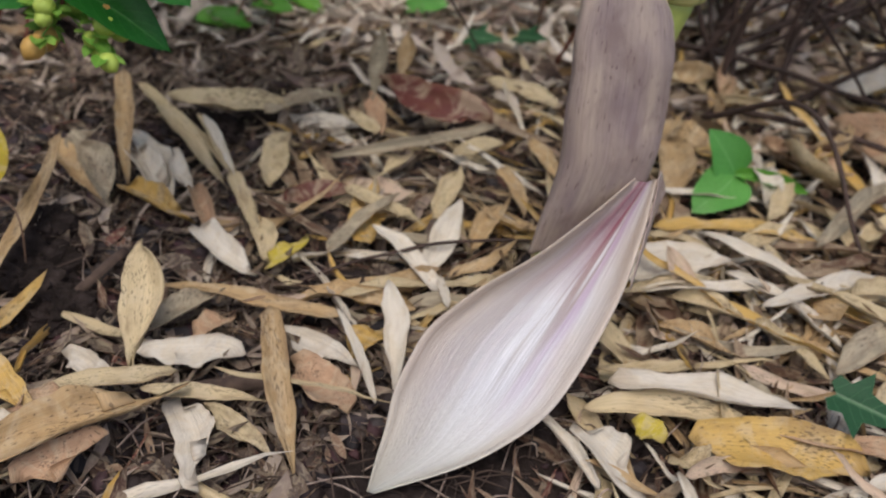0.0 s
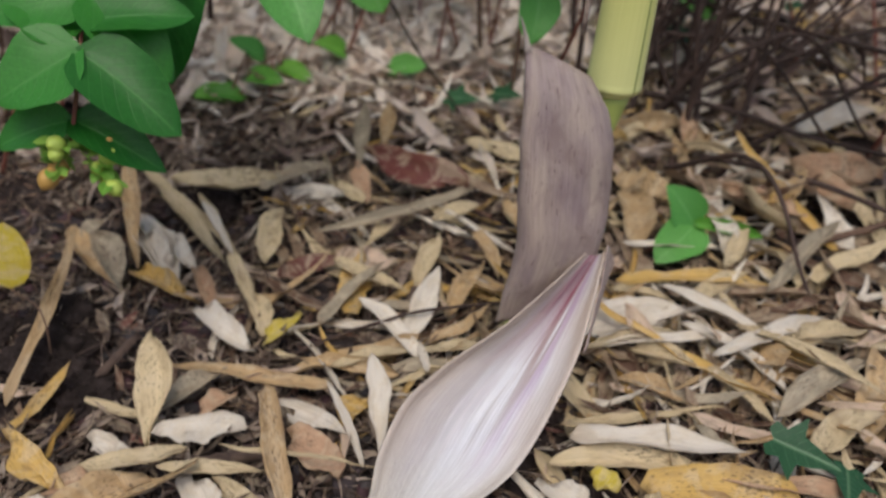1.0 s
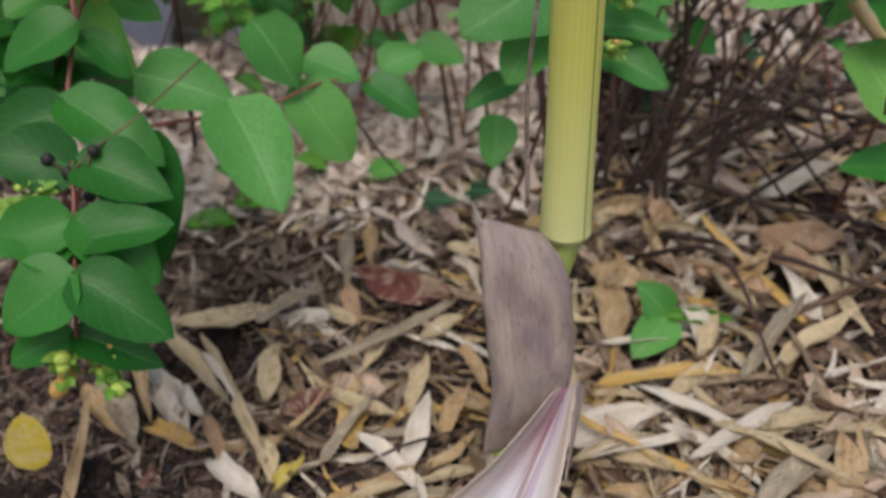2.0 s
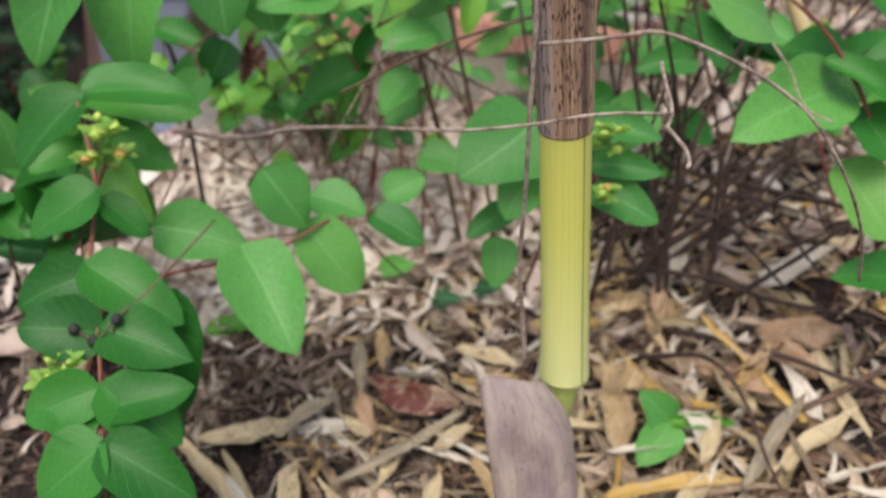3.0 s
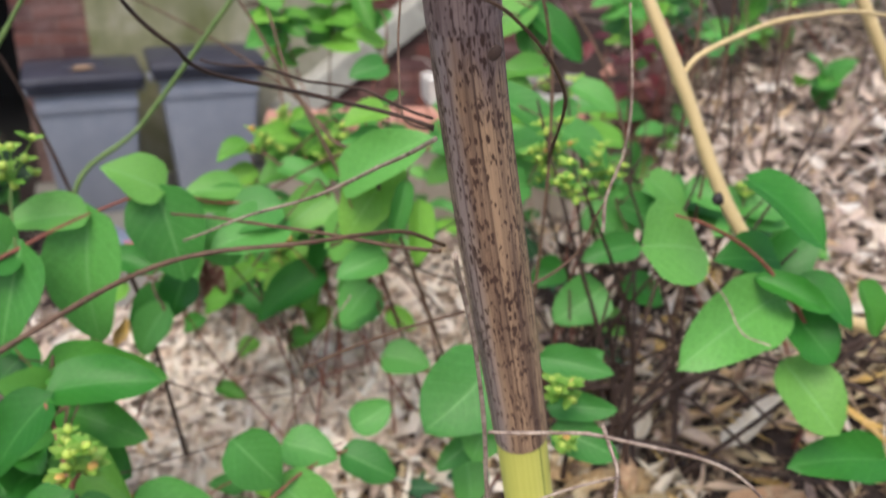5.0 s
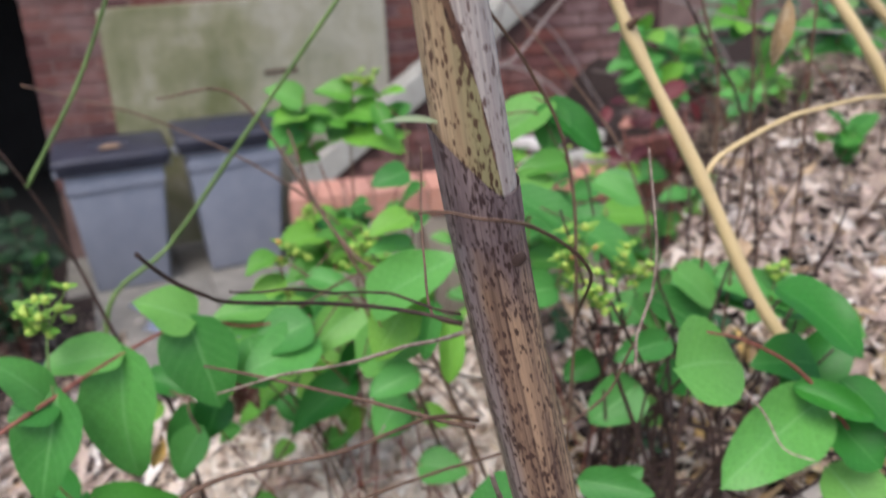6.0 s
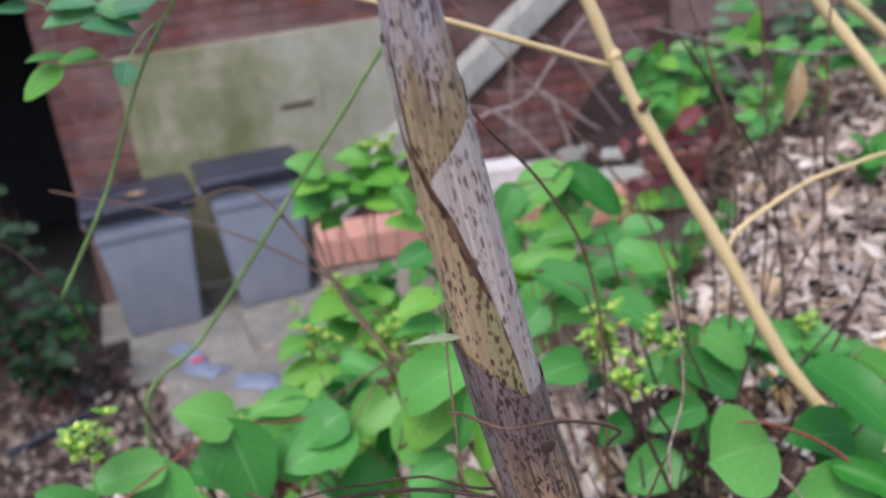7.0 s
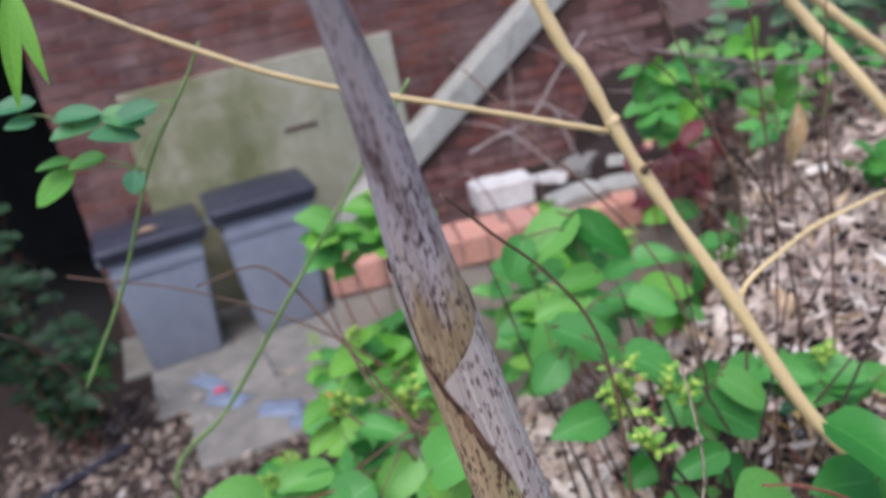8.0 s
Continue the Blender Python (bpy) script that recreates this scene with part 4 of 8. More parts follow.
twig([(0.063, 0.340, 0.521), (0.098, 0.320, 0.530), (0.130, 0.300, 0.536), (0.198, 0.302, 0.511), (0.235, 0.300, 0.475), (0.275, 0.325, 0.425), (0.314, 0.370, 0.369)], 0.0012, 0.0010, M_TWIGPALE, "thin bent tendril hooked round the bamboo")
twig([(0.034, 0.300, 0.656), (0.043, 0.324, 0.612), (0.061, 0.346, 0.521), (0.072, 0.362, 0.432), (0.082, 0.390, 0.348), (0.099, 0.404, 0.262)], 0.0013, 0.0016, M_TWIGPALE, "thin grey-brown tendril hanging along the bamboo")
twig([(-0.099, 0.175, 0.516), (-0.078, 0.21, 0.503), (-0.055, 0.245, 0.494), (0.019, 0.292, 0.482), (0.080, 0.313, 0.487), (0.144, 0.330, 0.489)], 0.0010, 0.0009, M_TWIGPALE, "bleached twig crossing in front of the bamboo")
twig([(0.137, 0.350, 0.514), (0.143, 0.332, 0.489), (0.135, 0.290, 0.488), (0.127, 0.250, 0.488)], 0.0014, 0.0012, M_TWIGPALE, "short bleached twig end")
twig([(-0.24, 0.20, 0.60), (-0.165, 0.273, 0.630), (-0.109, 0.332, 0.639), (-0.039, 0.345, 0.644), (0.010, 0.390, 0.632), (0.045, 0.420, 0.608)], 0.0015, 0.0012)
twig([(-0.165, 0.640, 0.550), (-0.038, 0.500, 0.586), (0.042, 0.416, 0.606)], 0.0013, 0.0015)
twig([(-0.110, 0.292, 0.784), (-0.100, 0.315, 0.758), (-0.085, 0.345, 0.738), (-0.040, 0.370, 0.722), (0.0, 0.380, 0.710), (0.032, 0.380, 0.697)], 0.0009, 0.0013, M_DARKSTEM, "dark crooked twig caught on the bamboo")
twig([(-0.085, 0.348, 0.741), (-0.040, 0.374, 0.726), (0.032, 0.384, 0.701)], 0.0006, 0.0009, M_DARKSTEM)
twig([(-0.154, 0.620, 0.533), (-0.034, 0.500, 0.614), (0.034, 0.385, 0.689)], 0.0011, 0.0014, M_TWIGPALE)
twig([(0.045, 0.590, 0.905), (0.077, 0.620, 0.860), (0.128, 0.660, 0.787), (0.168, 0.680, 0.697), (0.177, 0.680, 0.572), (0.17, 0.70, 0.30)], 0.0013, 0.0018, M_TWIG, "bent dark stem of a dead shoot")
twig([(0.010, 0.360, 0.769), (0.037, 0.326, 0.778), (0.076, 0.352, 0.762), (0.116, 0.420, 0.708), (0.130, 0.500, 0.636)], 0.0008, 0.0013)
twig([(0.024, 0.500, 0.768), (0.020, 0.480, 0.721), (0.018, 0.400, 0.699), (0.032, 0.382, 0.695)], 0.0007, 0.0009)
twig([(0.190, 0.540, 0.563), (0.196, 0.545, 0.60), (0.205, 0.55, 0.66), (0.20, 0.56, 0.74)], 0.0016, 0.0008, M_TWIGPALE, "bleached dangling twig end")
twig([(0.19, 0.545, 0.585), (0.17, 0.56, 0.53), (0.10, 0.55, 0.50), (0.02, 0.58, 0.46), (-0.06, 0.62, 0.40)], 0.0010, 0.0016)
twig([(-0.099, 1.000, 0.676), (-0.075, 0.950, 0.601), (-0.030, 0.900, 0.540), (0.02, 0.85, 0.50), (0.12, 0.88, 0.2), (0.15, 0.9, 0.05)], 0.0016, 0.0028)
twig([(-0.26, 1.05, 0.715), (-0.17, 1.06, 0.71), (-0.09, 1.02, 0.60), (0.0, 0.98, 0.42), (0.1, 0.95, 0.10)], 0.0014, 0.003)
twig([(-0.47, 1.2, 0.72), (-0.28, 1.16, 0.66), (-0.10, 1.12, 0.56), (0.05, 1.05, 0.42)], 0.0012, 0.002)
twig([(0.15, 0.47, 0.015), (0.05, 0.455, -0.005), (0.00, 0.44, -0.025), (-0.05, 0.42, -0.05)], 0.0015, 0.0011, M_DARKSTEM, "thin red-brown twig lying on the litter")
twig([(0.43, 0.61, 0.055), (0.58, 0.66, 0.12), (0.8, 0.75, 0.2)], 0.004, 0.003, M_TWIG, "dark dead stem lying over the litter")

for pts in ([(0.300, 0.86, 0.115), (0.40, 0.83, 0.130), (0.475, 0.76, 0.135), (0.56, 0.70, 0.15)], [(0.38, 1.04, 0.215), (0.44, 0.96, 0.22), (0.53, 0.88, 0.23), (0.62, 0.79, 0.235), (0.72, 0.70, 0.20)], [(0.30, 0.70, 0.045), (0.36, 0.82, 0.10), (0.40, 0.98, 0.14), (0.42, 1.08, 0.13)], [(0.36, 0.76, 0.085), (0.47, 0.66, 0.115), (0.60, 0.56, 0.12)]):
    twig(pts, 0.0042, 0.0026, M_DARKSTEM, "dark fallen stem lying over the litter", "fallen_branch", 0.0016, 30, "shrub stem")

twig([(-0.065, 0.950, 0.418), (0.002, 0.970, 0.365), (0.082, 0.990, 0.327), (0.172, 1.010, 0.278)], 0.0018, 0.0014, M_DARKSTEM, "thin dead stem tangled among the leaves")
twig([(-0.034, 1.000, 0.399), (0.035, 1.020, 0.338), (0.090, 1.040, 0.274), (0.141, 1.060, 0.205)], 0.0018, 0.0014, M_DARKSTEM, "thin dead stem tangled among the leaves")
twig([(0.055, 0.950, 0.344), (0.105, 0.970, 0.381), (0.157, 0.990, 0.410)], 0.0014, 0.0011, M_DARKSTEM, "thin dead stem tangled among the leaves")
twig([(-0.012, 0.700, 0.434), (-0.044, 0.720, 0.367), (-0.084, 0.740, 0.277)], 0.001, 0.0008, M_TWIGPALE, "thin dead stem tangled among the leaves")
twig([(-0.256, 0.800, 0.289), (-0.216, 0.820, 0.258), (-0.166, 0.840, 0.228), (-0.058, 0.860, 0.219)], 0.0013, 0.0010, M_TWIG, "thin dead stem tangled among the leaves")
twig([(-0.299, 0.720, 0.214), (-0.219, 0.740, 0.213), (-0.154, 0.760, 0.229)], 0.0011, 0.0009, M_TWIG, "thin dead stem tangled among the leaves")
twig([(-0.038, 0.800, 0.174), (0.021, 0.820, 0.109), (0.095, 0.840, 0.032)], 0.0015, 0.0012, M_DARKSTEM, "thin dead stem tangled among the leaves")
twig([(-0.152, 1.050, 0.301), (-0.103, 1.070, 0.186), (-0.028, 1.090, 0.039)], 0.0014, 0.0011, M_DARKSTEM, "thin dead stem tangled among the leaves")
twig([(-0.212, 0.700, 0.171), (-0.160, 0.720, 0.192), (-0.101, 0.740, 0.200), (-0.025, 0.760, 0.211)], 0.0013, 0.0010, M_REDSTEM, "thin dead stem tangled among the leaves")

# rambling green stems
for pts, r in (([(0.06, 0.98, 0.93), (-0.024, 1.000, 0.826), (-0.152, 1.050, 0.669), (-0.285, 1.100, 0.507), (-0.392, 1.120, 0.401), (-0.40, 1.12, 0.16)], 0.0040),
               ([(-0.150, 0.930, 1.02), (-0.193, 0.950, 0.964), (-0.253, 0.980, 0.889), (-0.330, 1.000, 0.755), (-0.425, 1.020, 0.621)], 0.0026)):
    twig(pts, 0.6 * r, r, M_GREENSTEM, "long smooth green rambling stem", "green_stem", 0.0006, 48, "plant stem")
twig([(-0.56, 0.98, 0.78), (-0.469, 1.000, 0.708), (-0.425, 1.020, 0.621), (-0.396, 1.050, 0.511), (-0.353, 1.050, 0.368), (-0.295, 1.000, 0.305), (-0.25, 0.97, 0.05)], 0.0015, 0.0034, M_DARKSTEM, "dark woody rambling stem", "woody_stem", 0.0008, 48, "plant stem")


def cane(points, r, label, nodes=(), mat=M_CANE):
    ob = tagged(new("bamboo_cane"), label, "bamboo")
    put("stalk", tube_mesh("stalk", points, r, mat, 60, 14, 0.0003), ob)
    for z in nodes:
        c = spline(points, 200)
        i = int(np.argmin(np.abs(c[:, 2] - z)))
        a, b = c[max(i - 1, 0)], c[min(i + 1, 199)]
        d = (b - a) / np.linalg.norm(b - a)
        rr = r[0] * 1.14
        put("node", tube_mesh("node", [tuple(c[i] - d * 0.006), tuple(c[i]), tuple(c[i] + d * 0.006)], [rr * 0.8, rr, rr * 0.8], mat, 7, 14), ob)
    return ob


main = cane([(0.95, 0.84, 0.17), (0.78, 0.82, 0.245), (0.66, 0.81, 0.300), (0.535, 0.80, 0.355), (0.447, 0.829, 0.460), (0.377, 0.863, 0.610), (0.293, 0.904, 0.789), (0.245, 0.915, 0.911), (0.224, 0.920, 0.949), (0.15, 0.93, 1.15)], [0.0085, 0.0090, 0.0088, 0.0080, 0.0076, 0.0074], "leaning straw-coloured dry bamboo cane with side branches", (0.613, 0.786, 0.85))
put("side_branch", tube_mesh("side_branch", [(0.265, 0.908, 0.838), (0.104, 0.880, 0.905), (-0.033, 0.860, 0.961), (-0.147, 0.840, 1.026), (-0.242, 0.820, 1.087), (-0.36, 0.80, 1.16)], [0.0036, 0.0030, 0.0026], M_CANE, 50, 10, 0.0005), main)
put("side_branch", tube_mesh("side_branch", [(0.376, 0.863, 0.614), (0.40, 0.87, 0.640), (0.473, 0.900, 0.664), (0.539, 0.920, 0.677), (0.621, 0.950, 0.679), (0.75, 1.0, 0.66)], [0.0036, 0.0030, 0.0026], M_CANE, 50, 10, 0.0005), main)
put("stub", tube_mesh("stub", [(0.293, 0.895, 0.789), (0.30, 0.885, 0.80)], [0.005, 0.003], M_TWIG, 6, 8), main)
cane([(0.56, 1.32, 1.05), (0.710, 1.300, 0.839), (0.808, 1.250, 0.682), (0.95, 1.22, 0.45), (1.1, 1.2, 0.27)], [0.010, 0.0105, 0.011], "leaning straw-coloured dry bamboo cane", (0.78, 0.62))
cane([(0.70, 1.42, 0.95), (0.814, 1.400, 0.820), (0.897, 1.400, 0.744), (1.2, 1.38, 0.45), (1.35, 1.37, 0.33)], [0.009, 0.0095, 0.010], "leaning straw-coloured dry bamboo cane", (0.80,))
cane([(-0.40, 0.95, 1.13), (-0.2, 0.95, 1.115), (0.0, 1.0, 1.12)], [0.004, 0.0042, 0.004], "thin straw-coloured dry cane", ())

# ---------------------------------------------------------------- hypericum: leaves in pairs on red stems
HYP = []
for i in range(6):
    vv, ff, uu = blade(14, 6, 0.64 + 0.05 * (i % 3), 0.40 + 0.35 * rng.random(), 0.30 + 0.3 * rng.random(), rng.uniform(-0.3, 0.3), 0.16, 0.030, (0.52, 0.62, 0.74, 0.58, 0.86, 0.66)[i], 0.32, 0.34, rng.uniform(-0.05, 0.05), 0.10, i * 3.7)
    vv[:, 0] -= (0.05 + 0.02 * (i % 4)) * np.abs(2 * uu[:, 0] - 1) * (1 - uu[:, 1]) ** 3
    HYP.append([mesh_of("leaf", vv, ff, m, uu) for m in (M_HYP, M_HYP_FAR, M_DARKGREEN, M_HYP_DARK, M_DULL)])


def leaf(base, end, width, parent, up=(0.0, -0.62, 0.78), far=0, jit=0.18):
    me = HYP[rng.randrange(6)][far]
    u = Vector(up) + Vector((rng.uniform(-jit, jit), rng.uniform(-jit, jit), rng.uniform(-jit, jit)))
    n = (Vector(end) - Vector(base)).length
    ob = put("leaf", me, parent)
    ob.matrix_world = from_to(base, end, u, width / (0.66 * n), 0.9)
    return ob


M_REDLEAF = [mesh_of("leaf", *(lambda q: (q[0], q[1], M_REDWEED, q[2]))(blade(8, 4, 0.5, 0.5, 0.5, 0.2))) for i in range(2)]
ball = bmesh.new()
bmesh.ops.create_icosphere(ball, subdivisions=2, radius=1.0)
for p in ball.verts:
    p.co.z *= 1.15
    if p.co.z > 1.05:
        p.co.z += 0.18
BALLS = {}
for key, m in (("green", M_BERRY), ("red", M_BERRYRED), ("black", M_BLACKBERRY)):
    me = bpy.data.meshes.new("berry")
    ball.to_mesh(me)
    me.materials.append(m)
    me.polygons.foreach_set("use_smooth", [True] * len(me.polygons))
    BALLS[key] = me
ball.free()
SEPALS = [mesh_of("sepal", *(lambda q: (q[0], q[1], M_SEPAL, q[2]))(blade(6, 4, 0.55, 0.5, 0.5, 0.1, tip=0.7, wide=0.45))) for i in range(2)]


def fruit_head(at, down, parent, n=9, spread=0.020, r=0.0042):
    d = Vector(down).normalized()
    ob = put("fruit_head", mesh_of("fruit_stalks", *stalks(at, d, n, spread), M_SEPAL), parent, "cluster of yellow-green unripe berries with sepals")
    for c in ENDS:
        rr = r * rng.uniform(0.75, 1.15)
        b = put("berry", BALLS["red" if rng.random() < (0.28 if n in (7, 13) else 0.06) else "green"], ob)
        b.matrix_world = Matrix.Translation(c) @ (c - Vector(at)).to_track_quat("Z", "Y").to_matrix().to_4x4() @ Matrix.Diagonal((rr, rr, rr, 1))
        for q in range(5):
            a = rng.uniform(0, 6.28)
            out = Vector((math.cos(a), math.sin(a), rng.uniform(-0.2, 0.7)))
            s = put("sepal", rng.choice(SEPALS), ob)
            s.matrix_world = from_to(c - (c - Vector(at)).normalized() * rr, c + out * rng.uniform(0.008, 0.015), Vector((0, -0.3, 1)), 1.0)
    return ob


ENDS = []


def stalks(at, d, n, spread):
    ENDS.clear()
    verts = [Vector(at) + Vector((math.cos(q * 2.094), math.sin(q * 2.094), 0)) * 0.0008 for q in range(3)]
    faces = []
    for i in range(n):
        e = Vector(at) + d * rng.uniform(0.006, spread * 1.1) + Vector((rng.uniform(-1, 1), rng.uniform(-1, 1), rng.uniform(-1, 1))) * spread * 0.75
        ENDS.append(e)
        k0 = len(verts)
        for q in range(3):
            a = q * 2.094
            verts.append(e + Vector((math.cos(a), math.sin(a), 0)) * 0.0006)
        faces += [(q, (q + 1) % 3, k0 + (q + 1) % 3, k0 + q) for q in range(3)]
    return verts, faces


def shrub(label, group="hypericum shrubs"):
    return tagged(new("hypericum"), label, "shrub", group)


# the hanging branch close by
h1 = shrub("low hypericum branch with paired green leaves, berries and red stem")
put("stem", tube_mesh("stem", [(-0.255, 0.568, 0.336), (-0.266, 0.574, 0.310), (-0.264, 0.530, 0.250), (-0.239, 0.470, 0.229), (-0.228, 0.425, 0.190), (-0.218, 0.390, 0.150), (-0.219, 0.385, 0.116)], [0.0020, 0.0018, 0.0013], M_REDSTEM, 50, 8, 0.0004), h1)
put("stem", tube_mesh("stem", [(-0.266, 0.574, 0.310), (-0.30, 0.64, 0.37), (-0.36, 0.75, 0.25), (-0.40, 0.82, 0.0), (-0.41, 0.83, -0.10)], [0.0020, 0.0024, 0.003], M_REDSTEM, 30, 8, 0.0006), h1)
for b0, e0, wd in (((-0.267, 0.570, 0.312), (-0.323, 0.550, 0.274), 0.044), ((-0.260, 0.570, 0.302), (-0.218, 0.560, 0.276), 0.034), ((-0.264, 0.530, 0.250), (-0.325, 0.510, 0.224), 0.051),
                   ((-0.259, 0.520, 0.262), (-0.176, 0.490, 0.233), 0.057), ((-0.237, 0.470, 0.234), (-0.161, 0.450, 0.223), 0.052), ((-0.241, 0.470, 0.229), (-0.303, 0.460, 0.237), 0.056),
                   ((-0.215, 0.520, 0.240), (-0.180, 0.480, 0.135), 0.060), ((-0.231, 0.430, 0.204), (-0.285, 0.410, 0.184), 0.050), ((-0.226, 0.430, 0.205), (-0.162, 0.410, 0.168), 0.049)):
    leaf(b0, e0, wd, h1, far=3)
for b0, e0, wd in (((-0.291, 0.630, 0.378), (-0.350, 0.600, 0.314), 0.062), ((-0.291, 0.640, 0.378), (-0.192, 0.640, 0.388), 0.053), ((-0.223, 0.420, 0.192), (-0.157, 0.430, 0.214), 0.045),
                   ((-0.227, 0.420, 0.187), (-0.279, 0.420, 0.195), 0.046), ((-0.217, 0.392, 0.178), (-0.144, 0.370, 0.148), 0.049), ((-0.220, 0.392, 0.178), (-0.265, 0.370, 0.142), 0.051),
                   ((-0.219, 0.387, 0.133), (-0.152, 0.380, 0.115), 0.036), ((-0.221, 0.387, 0.132), (-0.269, 0.380, 0.106), 0.035), ((-0.230, 0.445, 0.190), (-0.165, 0.430, 0.160), 0.045)):
    leaf(b0, e0, wd, h1, far=3)
fruit_head((-0.255, 0.566, 0.338), (0.15, -0.15, 1), h1, 13, 0.026, 0.0046)
fruit_head((-0.219, 0.385, 0.116), (-0.1, -0.1, -1), h1, 7, 0.020, 0.0064)
fruit_head((-0.214, 0.383, 0.116), (1.0, -0.1, -0.5), h1, 6, 0.021, 0.0058)
fruit_head((-0.262, 0.452, 0.205), (-0.6, -0.5, 0.2), h1, 5, 0.014, 0.0032)
for p in ((-0.2275, 0.463, 0.208), (-0.225, 0.470, 0.243), (-0.242, 0.462, 0.226), (-0.258, 0.466, 0.234)):
    b = put("dried_berry", BALLS["black"], h1)
    b.matrix_world = pose(*p) @ Matrix.Diagonal((0.0048, 0.0048, 0.0045, 1))
put("dried_stalk", tube_mesh("dried_stalk", [(-0.258, 0.466, 0.234), (-0.240, 0.463, 0.228), (-0.226, 0.470, 0.243), (-0.20, 0.50, 0.262), (-0.16, 0.55, 0.30)], [0.0009, 0.0009, 0.0011], M_TWIG, 26, 6), h1)
put("dried_stalk", tube_mesh("dried_stalk", [(-0.226, 0.470, 0.243), (-0.229, 0.464, 0.222), (-0.2275, 0.463, 0.208)], [0.0008, 0.0008], M_TWIG, 10, 6), h1)

h2 = shrub("hypericum sprig with rounded green leaves on a red stem")
put("stem", tube_mesh("stem", [(-0.30, 0.60, 0.16), (-0.224, 0.59, 0.215), (-0.167, 0.595, 0.232), (-0.112, 0.610, 0.245), (-0.06, 0.65, 0.262), (0.0, 0.70, 0.255)], [0.0022, 0.0018, 0.0011], M_REDSTEM, 40, 8, 0.0005), h2)
put("stem", tube_mesh("stem", [(-0.30, 0.60, 0.16), (-0.36, 0.66, 0.05), (-0.40, 0.70, -0.10)], [0.0022, 0.0026], M_REDSTEM, 14, 8, 0.0005), h2)
for b0, e0, wd in (((-0.145, 0.600, 0.246), (-0.085, 0.517, 0.189), 0.072), ((-0.091, 0.640, 0.257), (-0.028, 0.620, 0.196), 0.066), ((-0.130, 0.630, 0.316), (-0.083, 0.620, 0.262), 0.056),
                   ((-0.025, 0.680, 0.257), (0.033, 0.660, 0.237), 0.046), ((-0.224, 0.610, 0.261), (-0.140, 0.600, 0.250), 0.052), ((-0.084, 0.680, 0.273), (-0.030, 0.660, 0.266), 0.041), ((-0.01, 0.72, 0.262), (0.03, 0.73, 0.285), 0.042)):
    leaf(b0, e0, wd, h2)

h3 = shrub("arching hypericum stem with large hanging green leaves")
put("stem", tube_mesh("stem", [(-0.46, 0.64, 0.40), (-0.40, 0.69, 0.455), (-0.338, 0.742, 0.478), (-0.283, 0.802, 0.490), (-0.220, 0.872, 0.491), (-0.165, 0.905, 0.462), (-0.09, 0.925, 0.458)], [0.0022, 0.0020, 0.0014], M_REDSTEM, 44, 8, 0.0004), h3)
put("stem", tube_mesh("stem", [(-0.46, 0.64, 0.40), (-0.51, 0.62, 0.2), (-0.53, 0.60, -0.13)], [0.0024, 0.003], M_REDSTEM, 16, 8, 0.0005), h3)
for b0, e0, wd in (((-0.217, 0.870, 0.492), (-0.278, 0.860, 0.528), 0.058), ((-0.224, 0.870, 0.490), (-0.199, 0.840, 0.387), 0.075), ((-0.283, 0.800, 0.492), (-0.363, 0.780, 0.494), 0.053),
     ((-0.284, 0.800, 0.487), (-0.286, 0.760, 0.352), 0.085), ((-0.334, 0.740, 0.481), (-0.364, 0.700, 0.379), 0.067), ((-0.345, 0.740, 0.479), (-0.380, 0.720, 0.535), 0.044),
     ((-0.165, 0.900, 0.447), (-0.150, 0.880, 0.387), 0.068), ((-0.093, 0.910, 0.458), (-0.162, 0.890, 0.436), 0.061), ((-0.336, 0.740, 0.472), (-0.378, 0.720, 0.473), 0.045),
     ((-0.140, 0.950, 0.463), (-0.213, 0.930, 0.468), 0.042)):
    leaf(b0, e0, wd, h3)
leaf((-0.47, 0.66, 0.42), (-0.52, 0.64, 0.36), 0.06, h3)
fruit_head((-0.338, 0.760, 0.540), (0.1, -0.1, 1), h3, 14, 0.028, 0.0040)
put("stem", tube_mesh("stem", [(-0.338, 0.742, 0.478), (-0.340, 0.752, 0.51), (-0.338, 0.760, 0.540)], [0.0016, 0.0012], M_GREENSTEM, 10, 6), h3)

